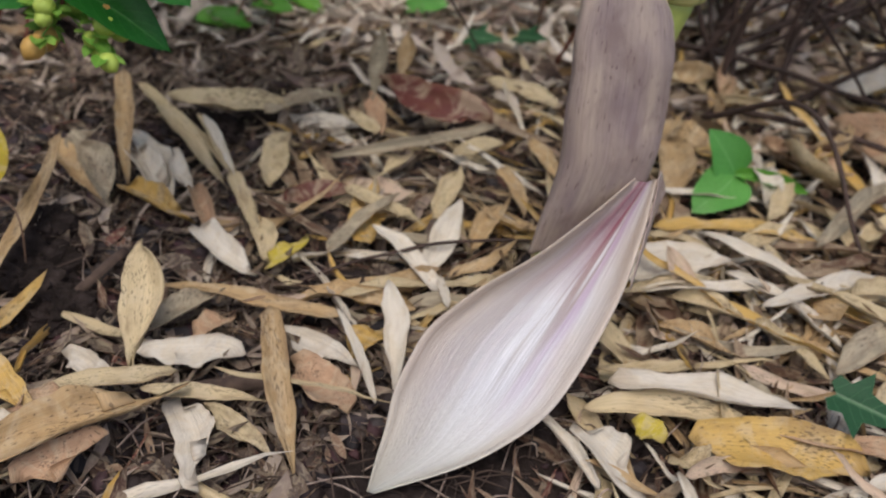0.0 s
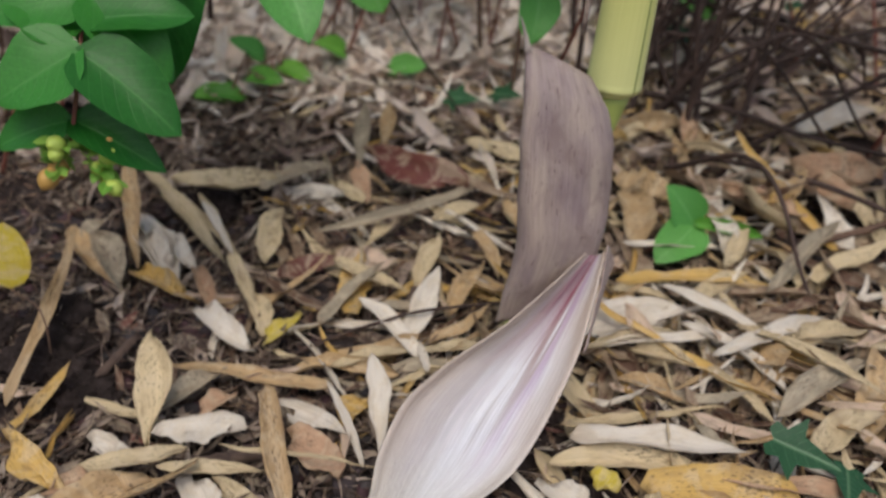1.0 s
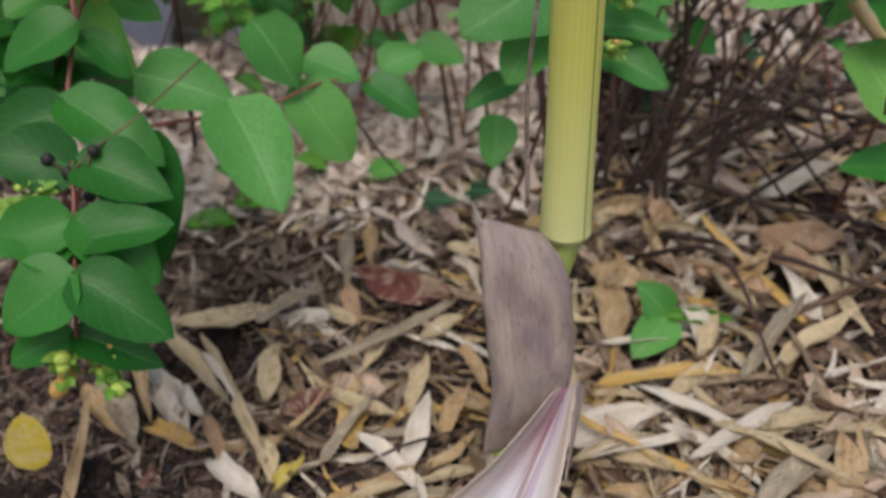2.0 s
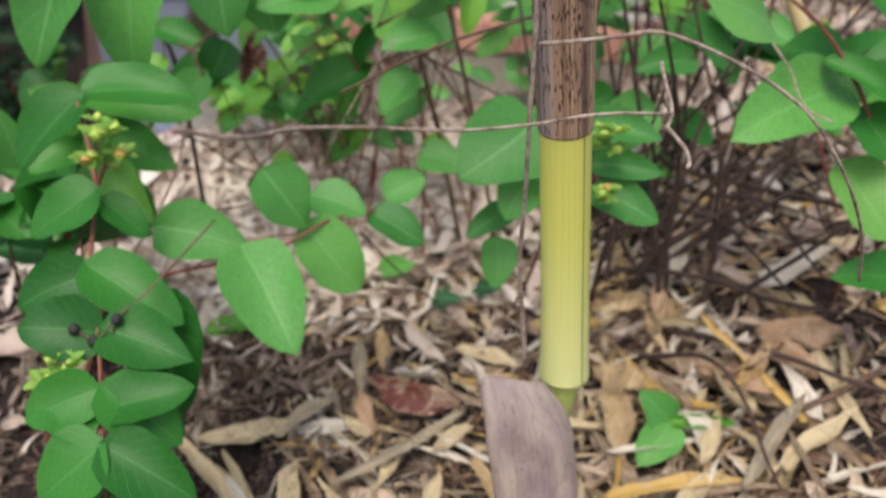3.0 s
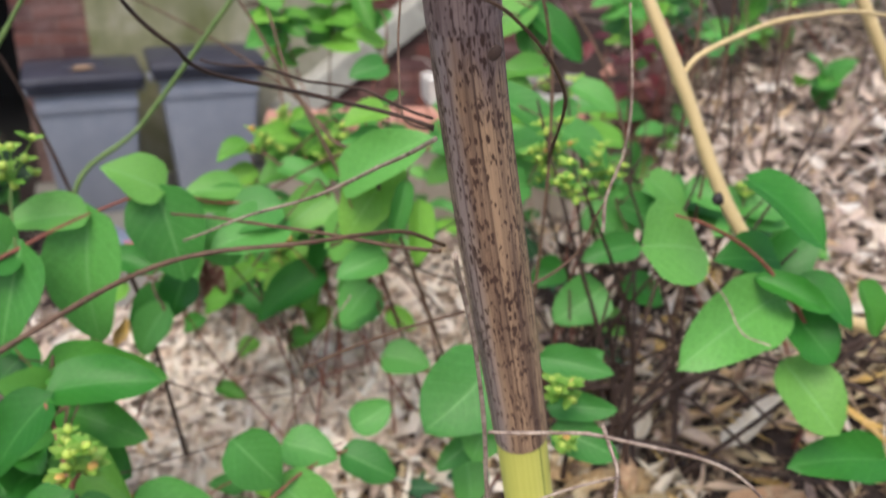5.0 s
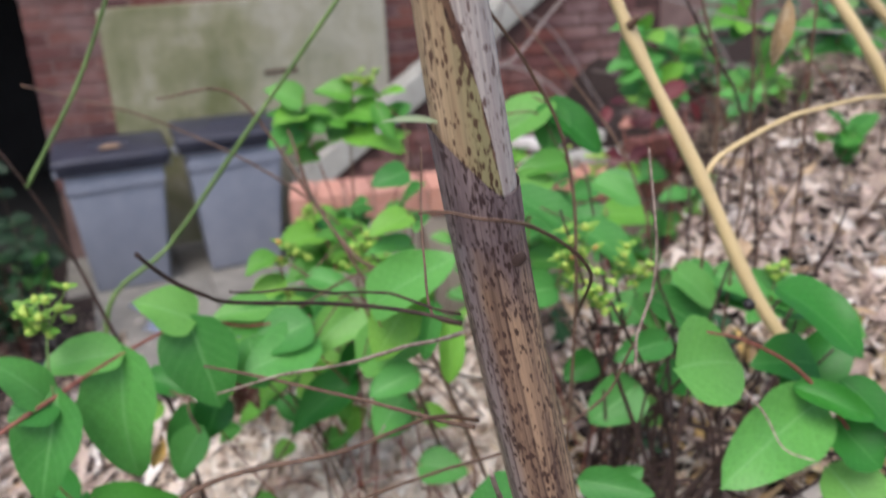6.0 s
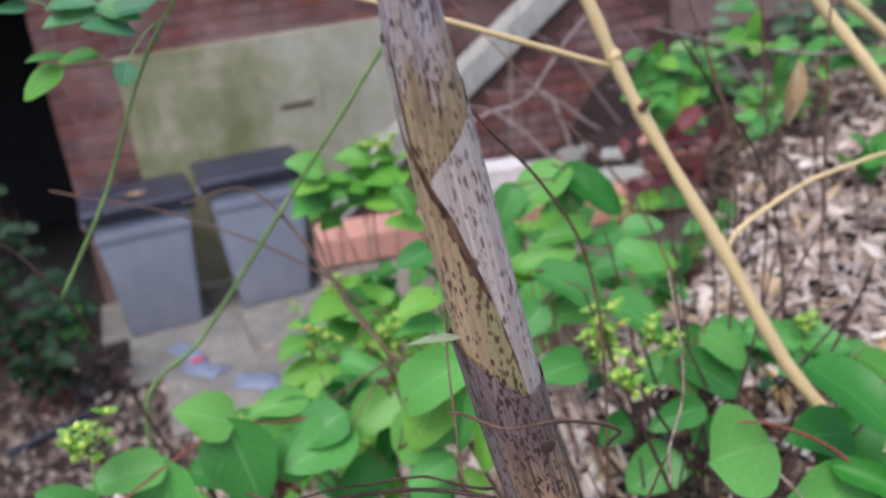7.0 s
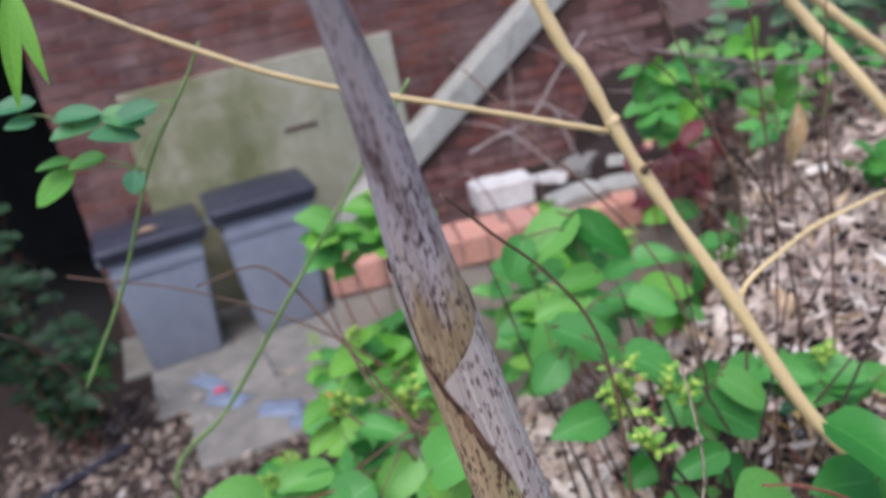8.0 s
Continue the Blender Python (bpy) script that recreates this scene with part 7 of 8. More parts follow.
dry_leaf((0.219, 0.289, -0.015), (0.315, 0.279, 0.004), 0.039, "ochre", "ochre-yellow dead leaf in the litter", 0.25, 0.6, 0.08, 0.5, 0.2, 0.2)
dry_leaf((0.209, 0.405, -0.003), (0.267, 0.379, 0.005), 0.019, "tan", "tan dry bamboo leaf with dark specks", 0.15, 1.3, 0.08)
dry_leaf((0.161, 0.354, -0.019), (0.229, 0.364, -0.003), 0.013, "cream", "cream-coloured dry bamboo leaf in the litter", 0.15, 1.0, 0.08)
dry_leaf((0.311, 0.264, 0.003), (0.370, 0.282, 0.017), 0.016, "white", "bleached white dry bamboo leaf in the litter", 0.15, 0.9, 0.08)
dry_leaf((0.120, 0.308, -0.033), (0.155, 0.260, -0.038), 0.012, "white", "bleached white dry bamboo leaf in the litter", 0.28, 1.9, 0.08, 0.5, 0.2, 0.2)
dry_leaf((0.147, 0.299, -0.030), (0.177, 0.263, -0.033), 0.028, "white", "bleached white dry leaf in the litter", 0.28, 0.8, 0.0, 0.5, 0.2, 0.2)
dry_leaf((0.177, 0.298, -0.018), (0.189, 0.288, -0.017), 0.018, "yellow", "small bright yellow leaf in the litter", 0.15, 0.5, -0.4, 0.5, 0.2, 0.2)
dry_leaf((0.228, 0.442, 0.006), (0.286, 0.417, 0.016), 0.022, "cream", "cream-coloured dry leaf in the litter", 0.15, 1.0, -0.4)
dry_leaf((0.296, 0.505, 0.030), (0.348, 0.538, 0.049), 0.019, "cream", "cream-coloured dry bamboo leaf in the litter", 0.15, 0.9, -0.4)
dry_leaf((0.344, 0.326, 0.017), (0.402, 0.361, 0.035), 0.023, "cream", "cream-coloured dry leaf in the litter", 0.15, 0.9, -0.4)
dry_leaf((0.204, 0.283, -0.023), (0.223, 0.266, -0.021), 0.024, "cream", "cream-coloured dry leaf in the litter", 0.15, 0.9, -0.4, 0.5, 0.2, 0.2)
dry_leaf((0.094, 0.765, 0.030), (0.162, 0.728, 0.038), 0.025, "cream", "cream-coloured dry leaf in the litter", 0.15, 0.9, 0.08)
dry_leaf((0.127, 0.648, 0.022), (0.160, 0.579, 0.012), 0.018, "tan", "tan dry bamboo leaf with dark specks", 0.15, 0.9, -0.4)
dry_leaf((0.099, 0.593, 0.008), (0.121, 0.530, -0.002), 0.018, "tan", "tan dry bamboo leaf with dark specks", 0.15, 1.0, -0.4)
dry_leaf((0.077, 0.480, -0.020), (0.104, 0.539, 0.006), 0.019, "tan", "tan dry bamboo leaf with dark specks", 0.15, 0.9, 0.08)
dry_leaf((-0.043, 0.671, -0.010), (-0.015, 0.645, -0.011), 0.015, "cream", "cream-coloured dry leaf in the litter", 0.30, 0.8, 0.08, 0.5, 0.2, 0.2)
dry_leaf((-0.029, 0.710, -0.000), (-0.009, 0.648, -0.013), 0.022, "pink", "pinkish-brown dead leaf in the litter", 0.25, 0.9, -0.08)
dry_leaf((0.256, 0.695, 0.047), (0.290, 0.669, 0.056), 0.043, "tan", "tan dry leaf with dark specks", 0.25, 0.7, 0.08, 0.5, 0.2, 0.2)
dry_leaf((0.256, 0.658, 0.058), (0.260, 0.569, 0.028), 0.037, "tan", "tan dry leaf with dark specks", 0.25, 0.8, -0.4)
dry_leaf((0.333, 0.612, 0.071), (0.348, 0.581, 0.049), 0.025, "white", "bleached white dry leaf in the litter", 0.30, 0.6, 0.0, 0.5, 0.2, 0.2)
dry_leaf((0.404, 0.711, 0.088), (0.439, 0.688, 0.088), 0.040, "white", "bleached white dry sheath scrap in the litter", 0.30, 1.5, -0.4, 0.5, 0.2, 0.2)
dry_leaf((0.450, 0.720, 0.099), (0.479, 0.670, 0.093), 0.043, "pink", "pinkish-brown dead sheath scrap in the litter", 0.15, 1.5, -0.08, 0.5, 0.2, 0.2)
dry_leaf((0.334, 0.554, 0.043), (0.368, 0.619, 0.074), 0.020, "cream", "cream-coloured dry bamboo leaf in the litter", 0.15, 1.0, -0.4)
dry_leaf((0.342, 0.844, 0.091), (0.414, 0.919, 0.115), 0.029, "white", "bleached white dry bamboo leaf in the litter", 0.15, 1.0, -0.4)
dry_leaf((0.492, 0.823, 0.117), (0.597, 0.884, 0.146), 0.038, "white", "bleached white dry sheath scrap in the litter", 0.15, 1.2, -0.4)
dry_leaf((0.258, 0.775, 0.065), (0.313, 0.819, 0.092), 0.022, "cream", "cream-coloured dry bamboo leaf in the litter", 0.15, 1.0, -0.4)
dry_leaf((-0.252, 0.554, -0.055), (-0.202, 0.489, -0.071), 0.029, "grey", "dull grey-brown dry sheath scrap in the litter", 0.15, 1.2, -0.4)
dry_leaf((-0.071, 0.522, -0.043), (-0.030, 0.544, -0.032), 0.022, "red", "dark red-brown fallen leaf in the litter", 0.15, 0.8, -0.4, 0.5, 0.2, 0.2)
dry_leaf((-0.100, 0.516, -0.041), (-0.030, 0.476, -0.039), 0.010, "brown", "brown dead bamboo leaf lying on the soil", 0.15, 1.0, -0.4)
dry_leaf((-0.264, 0.563, -0.074), (-0.248, 0.583, -0.050), 0.020, "grey", "dull grey-brown dry leaf in the litter", 0.15, 1.0, -0.4, 0.5, 0.2, 0.2)
dry_leaf((0.061, 0.608, 0.003), (0.099, 0.634, 0.014), 0.019, "cream", "cream-coloured dry leaf in the litter", 0.15, 0.8, -0.4)
dry_leaf((0.019, 0.606, -0.007), (-0.008, 0.571, -0.022), 0.019, "cream", "cream-coloured dry leaf in the litter", 0.15, 0.9, -0.4)

def bare(x, y):
    """The strip of open soil along the fallen stem, and the ground round the seedling."""
    return math.hypot((x - 0.49) / 0.11, (y - 0.572) / 0.040) < 1.0 or math.hypot(x - 0.295, y - 0.60) < 0.055


for i in range(34):
    x, y, a = rng.uniform(0.16, 0.52), rng.uniform(0.24, 0.60), rng.gauss(-0.35, 0.7)
    ln = rng.uniform(0.06, 0.15)
    b0 = (x, y, surface(x, y) + rng.uniform(0.014, 0.024))
    e0 = (x + ln * math.cos(a), y + ln * math.sin(a))
    if bare(x, y) or bare(*e0) or under_sheath(*e0, 0.06) or under_sheath(x, y, 0.06) or (x < 0.42 and e0[0] > 0.24 and min(y, e0[1]) < 0.37):
        continue
    dry_leaf(b0, (*e0, surface(*e0) + rng.uniform(0.012, 0.024)), rng.uniform(0.010, 0.020), ("white", "cream", "white")[i % 3], "long pale strip of dry bamboo leaf", rng.uniform(0.1, 0.4), rng.uniform(0.8, 1.7), rng.uniform(-0.6, 0.6))

for i in range(26):
    x, y, a = rng.uniform(0.24, 0.72), rng.uniform(0.56, 0.86), rng.uniform(0, 6.28)
    ln = rng.uniform(0.045, 0.085)
    e0 = (x + ln * math.cos(a), y + ln * math.sin(a))
    if bare(x, y) or bare(*e0):
        continue
    tone, words = (("pink", "curled pinkish-brown dead leaf under the bare stems"), ("tan", "curled tan dead leaf under the bare stems"), ("ochre", "curled ochre dead leaf under the bare stems"), ("brown", "curled brown dead leaf under the bare stems"), ("cream", "curled cream dead leaf under the bare stems"))[i % 5]
    dry_leaf((x, y, surface(x, y) + rng.uniform(0.010, 0.03)), (*e0, surface(*e0) + rng.uniform(0.016, 0.045)), ln * rng.uniform(0.35, 0.7), tone, words, rng.uniform(0.2, 0.5), rng.uniform(1.2, 2.4), rng.uniform(-0.6, 0.6), 0.5, 0.4, 0.4, lean=(0, -0.5, 0))

dry_leaf((-0.228, 0.608, -0.058), (-0.166, 0.506, -0.060), 0.030, "white", "bleached peach-white sheath scrap on the soil", 0.25, 1.5, 0.2, 0.5, 0.4, 0.3)
dry_leaf((-0.217, 0.646, -0.050), (-0.126, 0.568, -0.043), 0.014, "cream", "cream curved strip of dry sheath on the soil", 0.5, 1.2, 0.4)
dry_leaf((-0.181, 0.654, -0.042), (-0.109, 0.535, -0.045), 0.011, "cream", "cream curved strip of dry sheath on the soil", 0.5, 1.2, -0.4)
dry_leaf((-0.284, 0.584, -0.070), (-0.218, 0.509, -0.070), 0.026, "tan", "broad tan dry leaf on the soil", 0.3, 1.4, 0.3)

yl = tagged(new("yellow_leaf"), "yellow autumn leaf on a thin stalk", "dead leaf")
vv, ff, uu = blade(10, 6, 0.7, 0.3, 0.3, 0.1, 0, 0.01, 0.6, 0.45, 0.45)
put("leaf_blade", mesh_of("leaf_blade", vv, ff, M_BY["yellow"], uu), yl).matrix_world = from_to((-0.273, 0.420, -0.036), (-0.284, 0.430, 0.016), (0, -0.9, 0.4))
put("leaf_stalk", tube_mesh("leaf_stalk", [(-0.273, 0.420, -0.036), (-0.241, 0.400, -0.039), (-0.229, 0.396, surface(-0.229, 0.396))], [0.0006, 0.0008], M_TWIG, 10, 6), yl)


# ivy leaf: five pointed lobes
def ivy_leaf(at, face, turn, size, label):
    pts = []
    for k0, (ang, rad) in enumerate(((180, 0.32), (205, 0.55), (232, 0.62), (255, 0.42), (285, 0.95), (308, 0.50), (335, 0.70), (0, 1.25), (25, 0.70), (52, 0.50), (75, 0.95), (105, 0.42), (128, 0.62), (155, 0.55))):
        pts.append((rad * math.cos(radians(ang)) * 0.5, rad * math.sin(radians(ang)) * 0.5))
    verts, faces, uvs = [(-0.05, 0, 0.0)], [], [(0.5, 0.3)]
    for ring in (0.5, 1.0):
        for x, y in pts:
            verts.append((x * ring, y * ring, 0.10 * ring * abs(y) - 0.07 * ring * ring * x))
            uvs.append((0.5 + y * ring, 0.4 + x * ring))
    n = len(pts)
    for i in range(n):
        j = (i + 1) % n
        faces += [(0, 1 + i, 1 + j), (1 + i, 1 + n + i, 1 + n + j, 1 + j)]
    ob = put("ivy_leaf", mesh_of("ivy_leaf", verts, faces, M_IVY, uvs))
    x = Vector(turn)
    ob.matrix_world = from_to(at, Vector(at) + x.normalized() * size, face)
    return tagged(ob, label, "ivy", "ivy leaves")


ivy_leaf((0.312, 0.310, 0.034), (-0.1, -0.45, 0.9), (0.5, -0.3, 0.05), 0.062, "dark green glossy ivy leaf on the litter")
ivy_leaf((0.36, 0.30, 0.024), (-0.1, -0.45, 0.9), (-0.2, -0.5, 0.0), 0.050, "dark green glossy ivy leaf low in the litter")
ivy_leaf((0.075, 0.86, 0.055), (0, -0.6, 0.8), (0.5, -0.3, 0.2), 0.055, "mid-green ivy leaf over the litter")
ivy_leaf((0.13, 0.87, 0.07), (0, -0.6, 0.8), (0.4, -0.4, 0.2), 0.055, "mid-green ivy leaf over the litter")
for i in range(9):
    x, y = rng.uniform(0.3, 0.75), rng.uniform(0.95, 1.35)
    ivy_leaf((x, y, surface(x, y) + rng.uniform(0.03, 0.13)), (rng.uniform(-0.3, 0.3), -0.6, 0.8), (rng.uniform(-1, 1), rng.uniform(-1, 0.2), 0.1), rng.uniform(0.045, 0.065), "dark green ivy leaf among the stems")

seedling = shrub("small seedling with two rounded bright green leaves", "seedlings")
put("stem", tube_mesh("stem", [(0.313, 0.610, surface(0.313, 0.610) - 0.005), (0.313, 0.600, 0.066)], [0.0010, 0.0009], M_GREENSTEM, 8, 6), seedling)
leaf((0.313, 0.600, 0.066), (0.275, 0.605, 0.100), 0.040, seedling, (0.1, -0.9, 0.4), 0, 0.05)
leaf((0.313, 0.600, 0.066), (0.273, 0.560, 0.038), 0.040, seedling, (-0.2, -0.75, 0.6), 0, 0.05)
leaf((0.313, 0.600, 0.066), (0.388, 0.595, 0.073), 0.015, seedling, (0.0, -0.75, 0.6), 1, 0.05)

# scattered leaves: the nearest as things, the rest as one mass
KINDS = []
for i in range(24):
    wd = 0.045 + 0.009 * (i - 15) if i > 15 else rng.choice((0.06, 0.08, 0.10, 0.12, 0.15, 0.18, 0.24))
    KINDS.append((wd, rng.uniform(-1.1, 1.3), rng.uniform(0.5, 2.5), rng.uniform(-1.9, 1.9), rng.uniform(0.0, 0.06), rng.choice((0.12, 0.25, 0.5, 0.8, 1.1, 1.4)), rng.choice((0.2, 0.4, 0.7, 0.9)), rng.uniform(0.3, 0.55), rng.uniform(-0.3, 0.3)))


def variant(i, nx, ny):
    wd, bend, curl, twist, wave, tip, base, wide, side = KINDS[i]
    return crumple(blade(nx, ny, wd, bend, curl, twist, 0.0, wave, tip, base, wide, side, 0.42, i * 7.3), i * 7.3, 0.05, 0.35)


NEAR = [mesh_of("fallen_leaf", *(lambda q: (q[0], q[1], M_LITTER, q[2]))(variant(i, 16, 4))) for i in range(24)]


def scatter(x, y, size, tilt, high):
    z = surface(x, y)
    ang = rng.uniform(0, 2 * math.pi)
    d = Vector((math.cos(ang), math.sin(ang), rng.uniform(-tilt, tilt)))
    d.z += 0.19 * d.x + 0.14 * d.y
    n = Vector((-0.19 + rng.uniform(-tilt, tilt), -0.14 + rng.uniform(-tilt, tilt), 1.0))
    c = Vector((x, y, z + high))
    return from_to(c - d * size * 0.5, c + d * size * 0.5, n, rng.uniform(0.8, 1.2))


def wanted(x, y):
    """How much of the soil the leaves cover: bare patches on one side, thick cover on the other."""
    v = 0.40 + 1.6 * (x + 0.02) + 0.70 * noise.noise((x * 5.5, y * 5.5, 7.0))
    if y > 0.85:
        v += 0.4
    if x < 0.12 and 0.42 < y < 0.80:
        v -= 0.14
    for cx, cy, r in ((-0.21, 0.82, 0.11), (-0.22, 0.42, 0.09), (-0.045, 0.60, 0.06), (-0.15, 0.44, 0.05)):
        v -= 0.45 * max(0.0, 1 - math.hypot(x - cx, y - cy) / r)
    if x > 0.36 and y > 0.50:
        v *= 0.70 if x < 0.43 else 0.40
    return v


count = 0
while count < 300:
    x, y = rng.uniform(-0.30, 0.52), rng.uniform(0.20, 0.74)
    if rng.random() > wanted(x, y) or under_sheath(x, y, 0.075) or (0.14 < x < 0.40 and 0.27 < y < 0.39) or math.hypot(x - 0.313, y - 0.580) < 0.06:
        continue
    kind = rng.randrange(24)
    ob = put("fallen_leaf", NEAR[kind])
    ob.matrix_world = scatter(x, y, rng.uniform(0.05, 0.135) * (1.35 if kind > 15 else 1.0) * (1.12 if x > 0.12 else 0.95), 0.26, rng.uniform(0.002, 0.016))
    tagged(ob, "dry bamboo leaf in the litter", "dead leaf", "leaf litter")
    count += 1


def mass(name, label, mat, n, spot, size, tilt, high, nx=6, ny=2, broad=1.0):
    vs, fs, us, off = [], [], [], 0
    cache = [variant(i, nx, ny) for i in range(24)]
    got = 0
    while got < n:
        x, y = spot()
        if x is None:
            continue
        vv, ff, uu = cache[rng.randrange(24)]
        m = np.array(scatter(x, y, rng.uniform(*size), tilt, rng.uniform(*high)))
        vs.append((vv * (1.0, broad, broad)) @ m[:3, :3].T + m[:3, 3])
        fs.append(ff + off)
        us.append(uu)
        off += len(vv)
        got += 1
    ob = new(name, mesh_of(name, np.vstack(vs).tolist(), np.vstack(fs).tolist(), mat, np.vstack(us)))
    return tagged(ob, label, "leaf litter", kind="stuff")


def fades(x, y, cx, cy, rx, ry):
    """True inside an uneven outline round a middle, thinning out towards it."""
    d = math.hypot((x - cx) / rx, (y - cy) / ry) + 0.25 * noise.noise((x * 2.3, y * 2.3, 9.0))
    return rng.random() < 3.2 * (1.05 - d)


def near_spot():
    x, y = rng.uniform(-1.1, 1.5), rng.uniform(-0.35, 1.25)
    if not fades(x, y, 0.15, 0.50, 1.15, 0.85):
        return None, None
    if under_sheath(x, y, 0.045) or (bare(x, y) and rng.random() < 0.9):
        return None, None
    return (x, y) if rng.random() < wanted(x, y) else (None, None)


def far_spot():
    x, y = rng.uniform(-1.6, 3.0), rng.uniform(0.70, 3.4)
    if not fades(x, y, 0.75, 1.7, 2.1, 1.6):
        return None, None
    if math.hypot((x - 0.47) / 0.33, (y - 0.97) / 0.30) < 1.0 + 0.4 * noise.noise((x * 6, y * 6, 5.0)) and rng.random() < 0.82:
        return None, None
    if math.hypot((x + 0.05) / 0.26, (y - 1.15) / 0.20) < 1.0 and rng.random() < 0.8:
        return None, None
    if math.hypot(x + 0.21, y - 0.82) < 0.11 and rng.random() < 0.85:
        return None, None
    if x < 0.15 and y < 0.97 and rng.random() < 0.5:
        return None, None
    if y < 0.95 and rng.random() > (y - 0.66) * 3 + (0.35 if x < -0.1 else 0.0):
        return None, None
    return (x, y) if y < 1.55 + 0.75 * float(smooth01((x - 0.4) / 0.8)) + 0.25 * noise.noise((x * 3, y * 3, 2.0)) else (None, None)


def pale_spot():
    x, y = (rng.gauss(-0.06, 0.18), rng.gauss(1.18, 0.13)) if rng.random() < 0.72 else (rng.gauss(-0.14, 0.09), rng.gauss(1.00, 0.05))
    return (x, y) if y < 1.5 and x < 0.28 else (None, None)


def wide_spot():
    x, y = rng.gauss(0.2, 2.2), rng.gauss(0.6, 1.9)
    if y > 4.0 or (-0.5 < x < 0.75 and 0.05 < y < 1.6) or rng.random() > 0.65 + 0.8 * noise.noise((x * 1.3, y * 1.3, 3.0)):
        return None, None
    return x, y


def back_spot():
    x, y = rng.uniform(0.2, 3.2), rng.uniform(1.75, 4.2)
    return (x, y) if y > 1.75 + 0.3 * float(smooth01((x - 0.1) / 0.7)) and fades(x, y, 1.4, 2.8, 1.5, 1.3) else (None, None)


def low_spot():
    x, y = rng.uniform(-3.2, 0.4), rng.uniform(1.5, 4.6)
    return (x, y) if fades(x, y, -1.2, 2.9, 1.3, 1.3) else (None, None)


def bank_spot():
    x, y = rng.uniform(-1.3, 0.55), rng.uniform(1.30, 2.9)
    return (x, y) if fades(x, y, -0.35, 2.0, 0.95, 0.85) else (None, None)


def shred_spot():
    x, y = rng.uniform(-0.6, 0.9), rng.uniform(-0.1, 1.1)
    if under_sheath(x, y, 0.036):
        return None, None
    return (x, y) if fades(x, y, 0.08, 0.5, 0.65, 0.55) else (None, None)


mass("leaf_litter", "thick litter of dry cream, tan and grey bamboo leaves", M_LITTER, 5200, near_spot, (0.035, 0.11), 0.34, (-0.002, 0.016), 8, 3)
mass("leaf_shreds", "small brown leaf shreds and bark crumbs on the soil", M_SHREDS, 9000, shred_spot, (0.008, 0.042), 0.55, (-0.001, 0.008), 4, 2)
def left_spot():
    x, y = rng.uniform(-0.48, 0.06), rng.uniform(0.16, 0.86)
    return (x, y) if noise.noise((x * 9, y * 9, 4.0)) > -0.15 and not under_sheath(x, y, 0.045) else (None, None)


mass("leaf_fragments", "small torn fragments of grey and tan leaf on the soil", M_GRIT, 2600, left_spot, (0.012, 0.05), 0.6, (0.0, 0.012), 5, 2, 1.5)
mass("mulch", "pale pinkish leaf mulch and chips on the bank", M_CHIPS, 11000, far_spot, (0.035, 0.09), 0.40, (0.0, 0.022), 5, 3, 2.0)
# pale patch of the bed; its sunlit brightness is partly in the chip colour
mass("pale_mulch", "pale cream leaf chips mid-bed, whitened to look strongly lit", M_PALECHIPS, 4200, pale_spot, (0.03, 0.085), 0.35, (0.008, 0.030), 5, 3, 1.8)
mass("bank_chips", "pale grey and pinkish chips on the slope down to the patio", M_CHIPS, 5200, bank_spot, (0.03, 0.09), 0.35, (0.0, 0.02), 4, 2, 1.9)
mass("bark_debris", "dull brown bark, stalks and leaf debris behind the mulch", M_GRIT, 5000, back_spot, (0.04, 0.13), 0.5, (0.0, 0.03), 5, 2)
mass("scattered_leaves", "thin scatter of brown leaf bits over the bare soil", M_GRIT, 9000, wide_spot, (0.03, 0.11), 0.35, (0.0, 0.015), 4, 2, 1.4)
mass("gravel_litter", "dull brown leaf bits on the low ground by the patio", M_CHIPS, 5200, low_spot, (0.025, 0.075), 0.3, (0.0, 0.015), 4, 2)

# crumbs of soil and dark bits of wood
cv, cf, off = [], [], 0
ico = bmesh.new()
bmesh.ops.create_icosphere(ico, subdivisions=1, radius=1.0)
iv, jf = np.array([p.co for p in ico.verts]), np.array([[q.index for q in f.verts] for f in ico.faces])
ico.free()
for i in range(19000):
    x, y = (rng.uniform(-0.42, 0.05), rng.uniform(0.10, 0.62)) if i % 2 else (rng.uniform(-0.5, 0.6), rng.uniform(0.0, 1.05))
    if not fades(x, y, 0.05, 0.5, 0.52, 0.5):
        continue
    if under_sheath(x, y, 0.036):
        continue
    r0 = 0.0010 + 0.0070 * rng.random() ** 3
    p = iv * (r0 * np.array([rng.uniform(0.7, 1.4), rng.uniform(0.7, 1.4), rng.uniform(0.5, 1.0)])) * (1 + 0.25 * npr.randn(len(iv), 1))
    cv.append(p + np.array([x, y, surface(x, y) + 0.3 * r0]))
    cf.append(jf + off)
    off += len(iv)
tagged(new("soil_crumbs", mesh_of("soil_crumbs", np.vstack(cv).tolist(), np.vstack(cf).tolist(), M_CRUMB)), "loose dark crumbs of soil", "soil", kind="stuff")
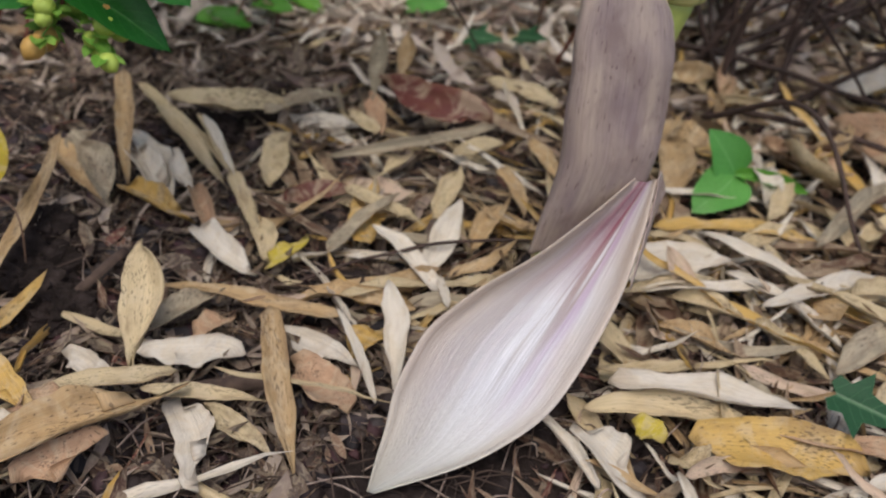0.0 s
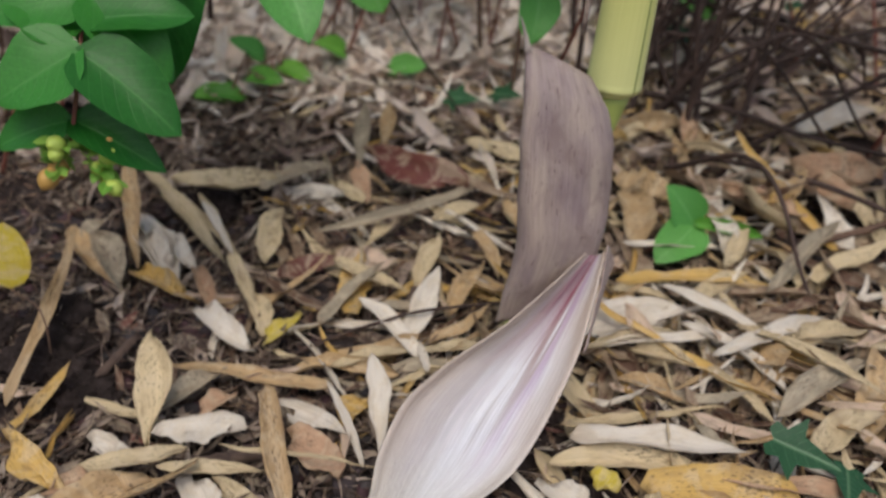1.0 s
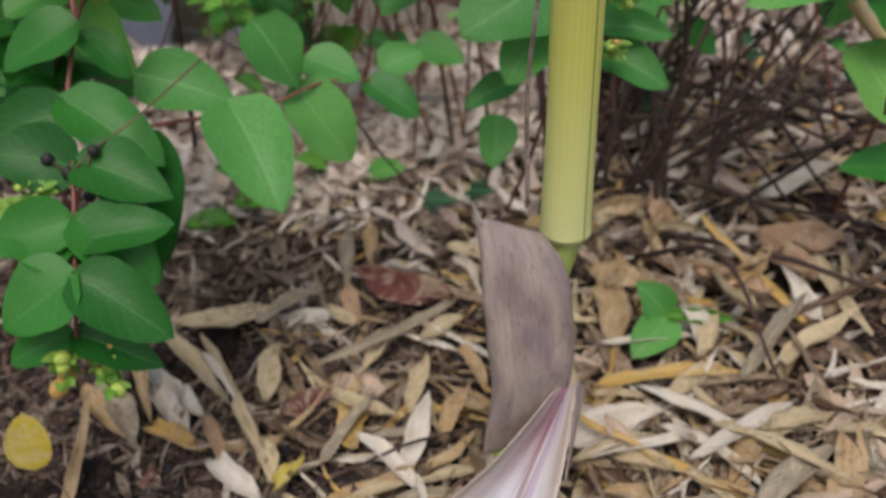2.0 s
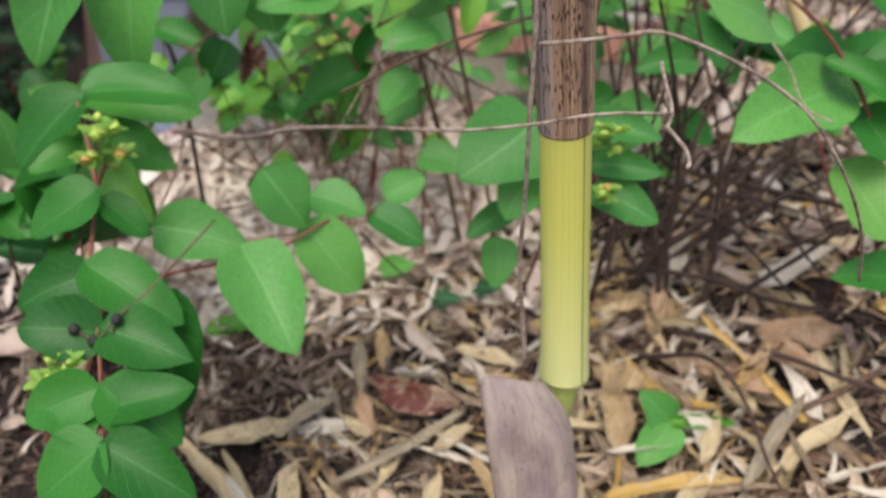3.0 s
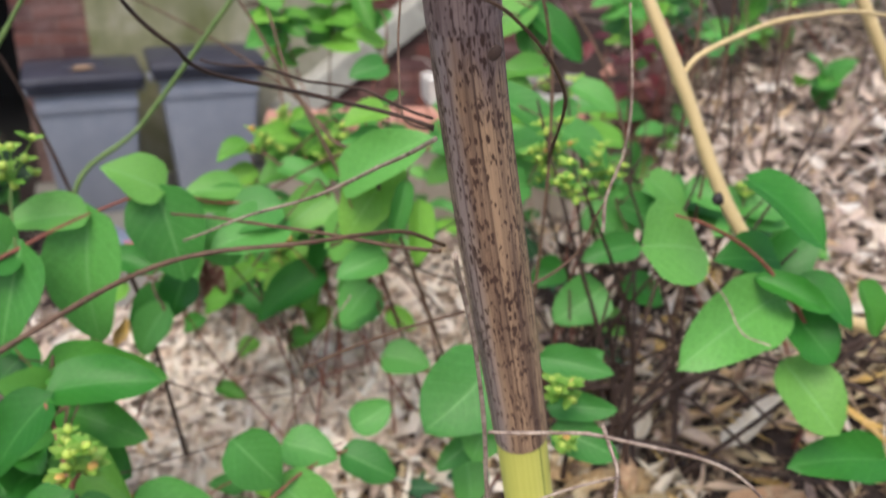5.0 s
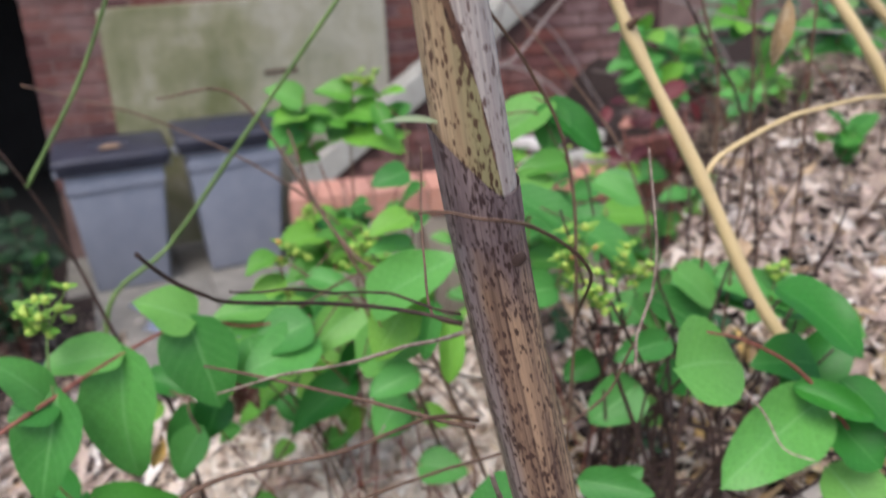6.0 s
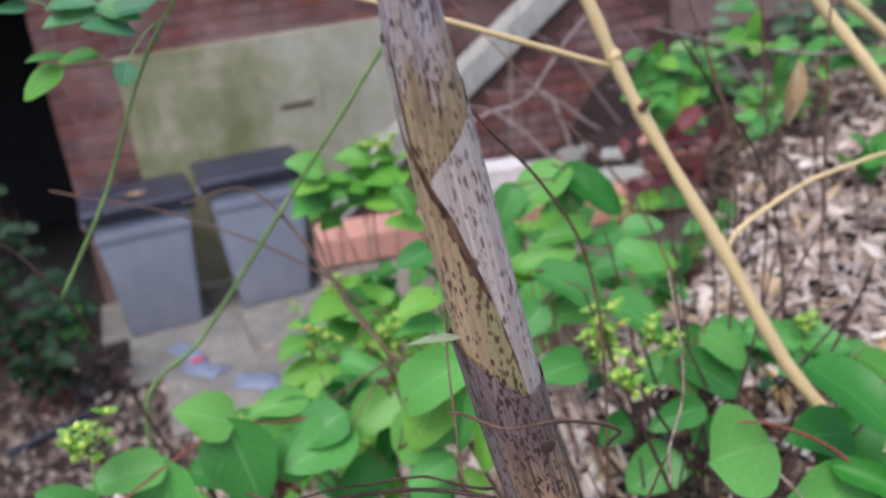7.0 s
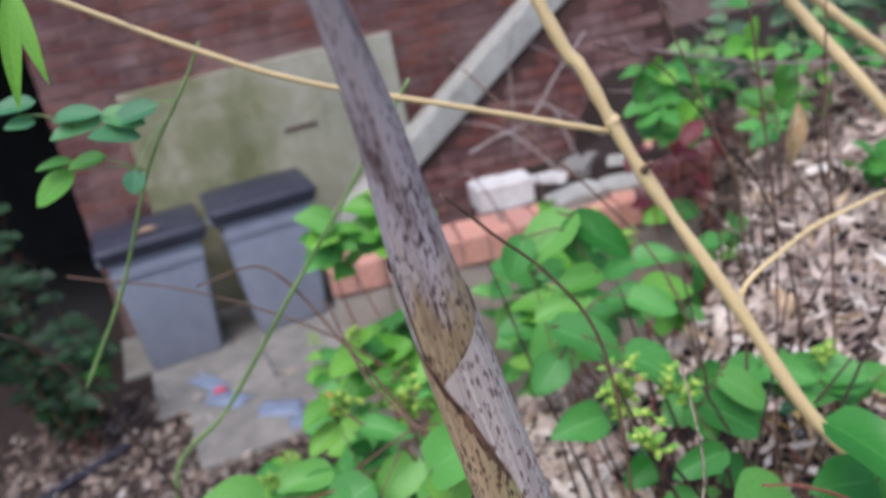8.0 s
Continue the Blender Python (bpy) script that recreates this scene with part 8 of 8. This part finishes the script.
for fibre, count, tone, words in (("root_fibres", 2000, M_WOODBIT, "fine dark root fibres and stalks in the litter"), ("pale_fibres", 700, M_TWIGPALE, "fine pale dry fibres and hairs on the soil")):
    fv, fc, off = [], [], 0
    for i in range(count):
        x, y = rng.uniform(-0.42, 0.4), rng.uniform(0.12, 0.9)
        a, ln = rng.uniform(0, 6.28), rng.uniform(0.012, 0.06)
        c = spline([(x, y, surface(x, y) + 0.002), (x + 0.5 * ln * math.cos(a) + rng.uniform(-0.006, 0.006), y + 0.5 * ln * math.sin(a), surface(x, y) + rng.uniform(0.003, 0.016)), (x + ln * math.cos(a), y + ln * math.sin(a), surface(x, y) + 0.003)], 6)
        t, p, q = frames_along(c)
        rr = rng.uniform(0.0003, 0.0009)
        ring = np.array([[c[i2] + rr * (math.cos(g) * p[i2] + math.sin(g) * q[i2]) for g in (0, 2.09, 4.19)] for i2 in range(6)]).reshape(-1, 3)
        fv.append(ring)
        fc.append(np.array([(i2 * 3 + g, i2 * 3 + (g + 1) % 3, i2 * 3 + 3 + (g + 1) % 3, i2 * 3 + 3 + g) for i2 in range(5) for g in range(3)]) + off)
        off += 18
    tagged(new(fibre, mesh_of(fibre, np.vstack(fv).tolist(), np.vstack(fc).tolist(), tone)), words, "root fibres", kind="stuff")
for pts, r0, lb in (([(-0.102, 0.308, -0.078), (-0.075, 0.315, -0.073), (-0.045, 0.324, -0.066)], 0.0075, "short thick dark piece of dead wood"), ([(-0.110, 0.540, -0.050), (-0.07, 0.516, -0.046), (-0.030, 0.490, -0.044)], 0.0045, "reddish-brown piece of dead stalk"),
                    ([(0.00, 0.285, -0.085), (0.012, 0.32, -0.07), (0.015, 0.345, -0.062)], 0.006, "dark piece of dead wood"), ([(-0.20, 0.36, -0.09), (-0.175, 0.43, -0.065)], 0.004, "pinkish-brown dead stalk on the soil")):
    twig(pts, r0, r0 * 0.85, M_WOODBIT, lb, "dead_wood", 0.0008, 14, "dead wood")
for x, y, s in ((-0.235, 0.405, 0.040), (-0.275, 0.365, 0.034), (-0.195, 0.375, 0.026), (-0.30, 0.44, 0.036), (-0.16, 0.655, 0.030), (-0.12, 0.69, 0.026), (-0.24, 0.46, 0.028)):
    bm = bmesh.new()
    bmesh.ops.create_icosphere(bm, subdivisions=5, radius=1.0)
    for p in bm.verts:
        q = p.co * 1.6 + Vector((x * 50, y * 50, 0))
        p.co = Vector((p.co.x, p.co.y, p.co.z * 0.62)) * s * (1 + 0.38 * noise.noise(q) + 0.22 * noise.noise(q * 2.6) + 0.16 * noise.noise(q * 6) + 0.12 * noise.noise(q * 13) + 0.07 * noise.noise(q * 27))
    ob = part("soil_clod", bm, M_SOIL, None)
    ob.matrix_world = pose(x, y, surface(x, y) + 0.002)
    tagged(ob, "dark crumbly clod of soil and rotted wood", "soil clod", "soil clods")

brick_rows()
low_wall_bricks()
flank_bricks()
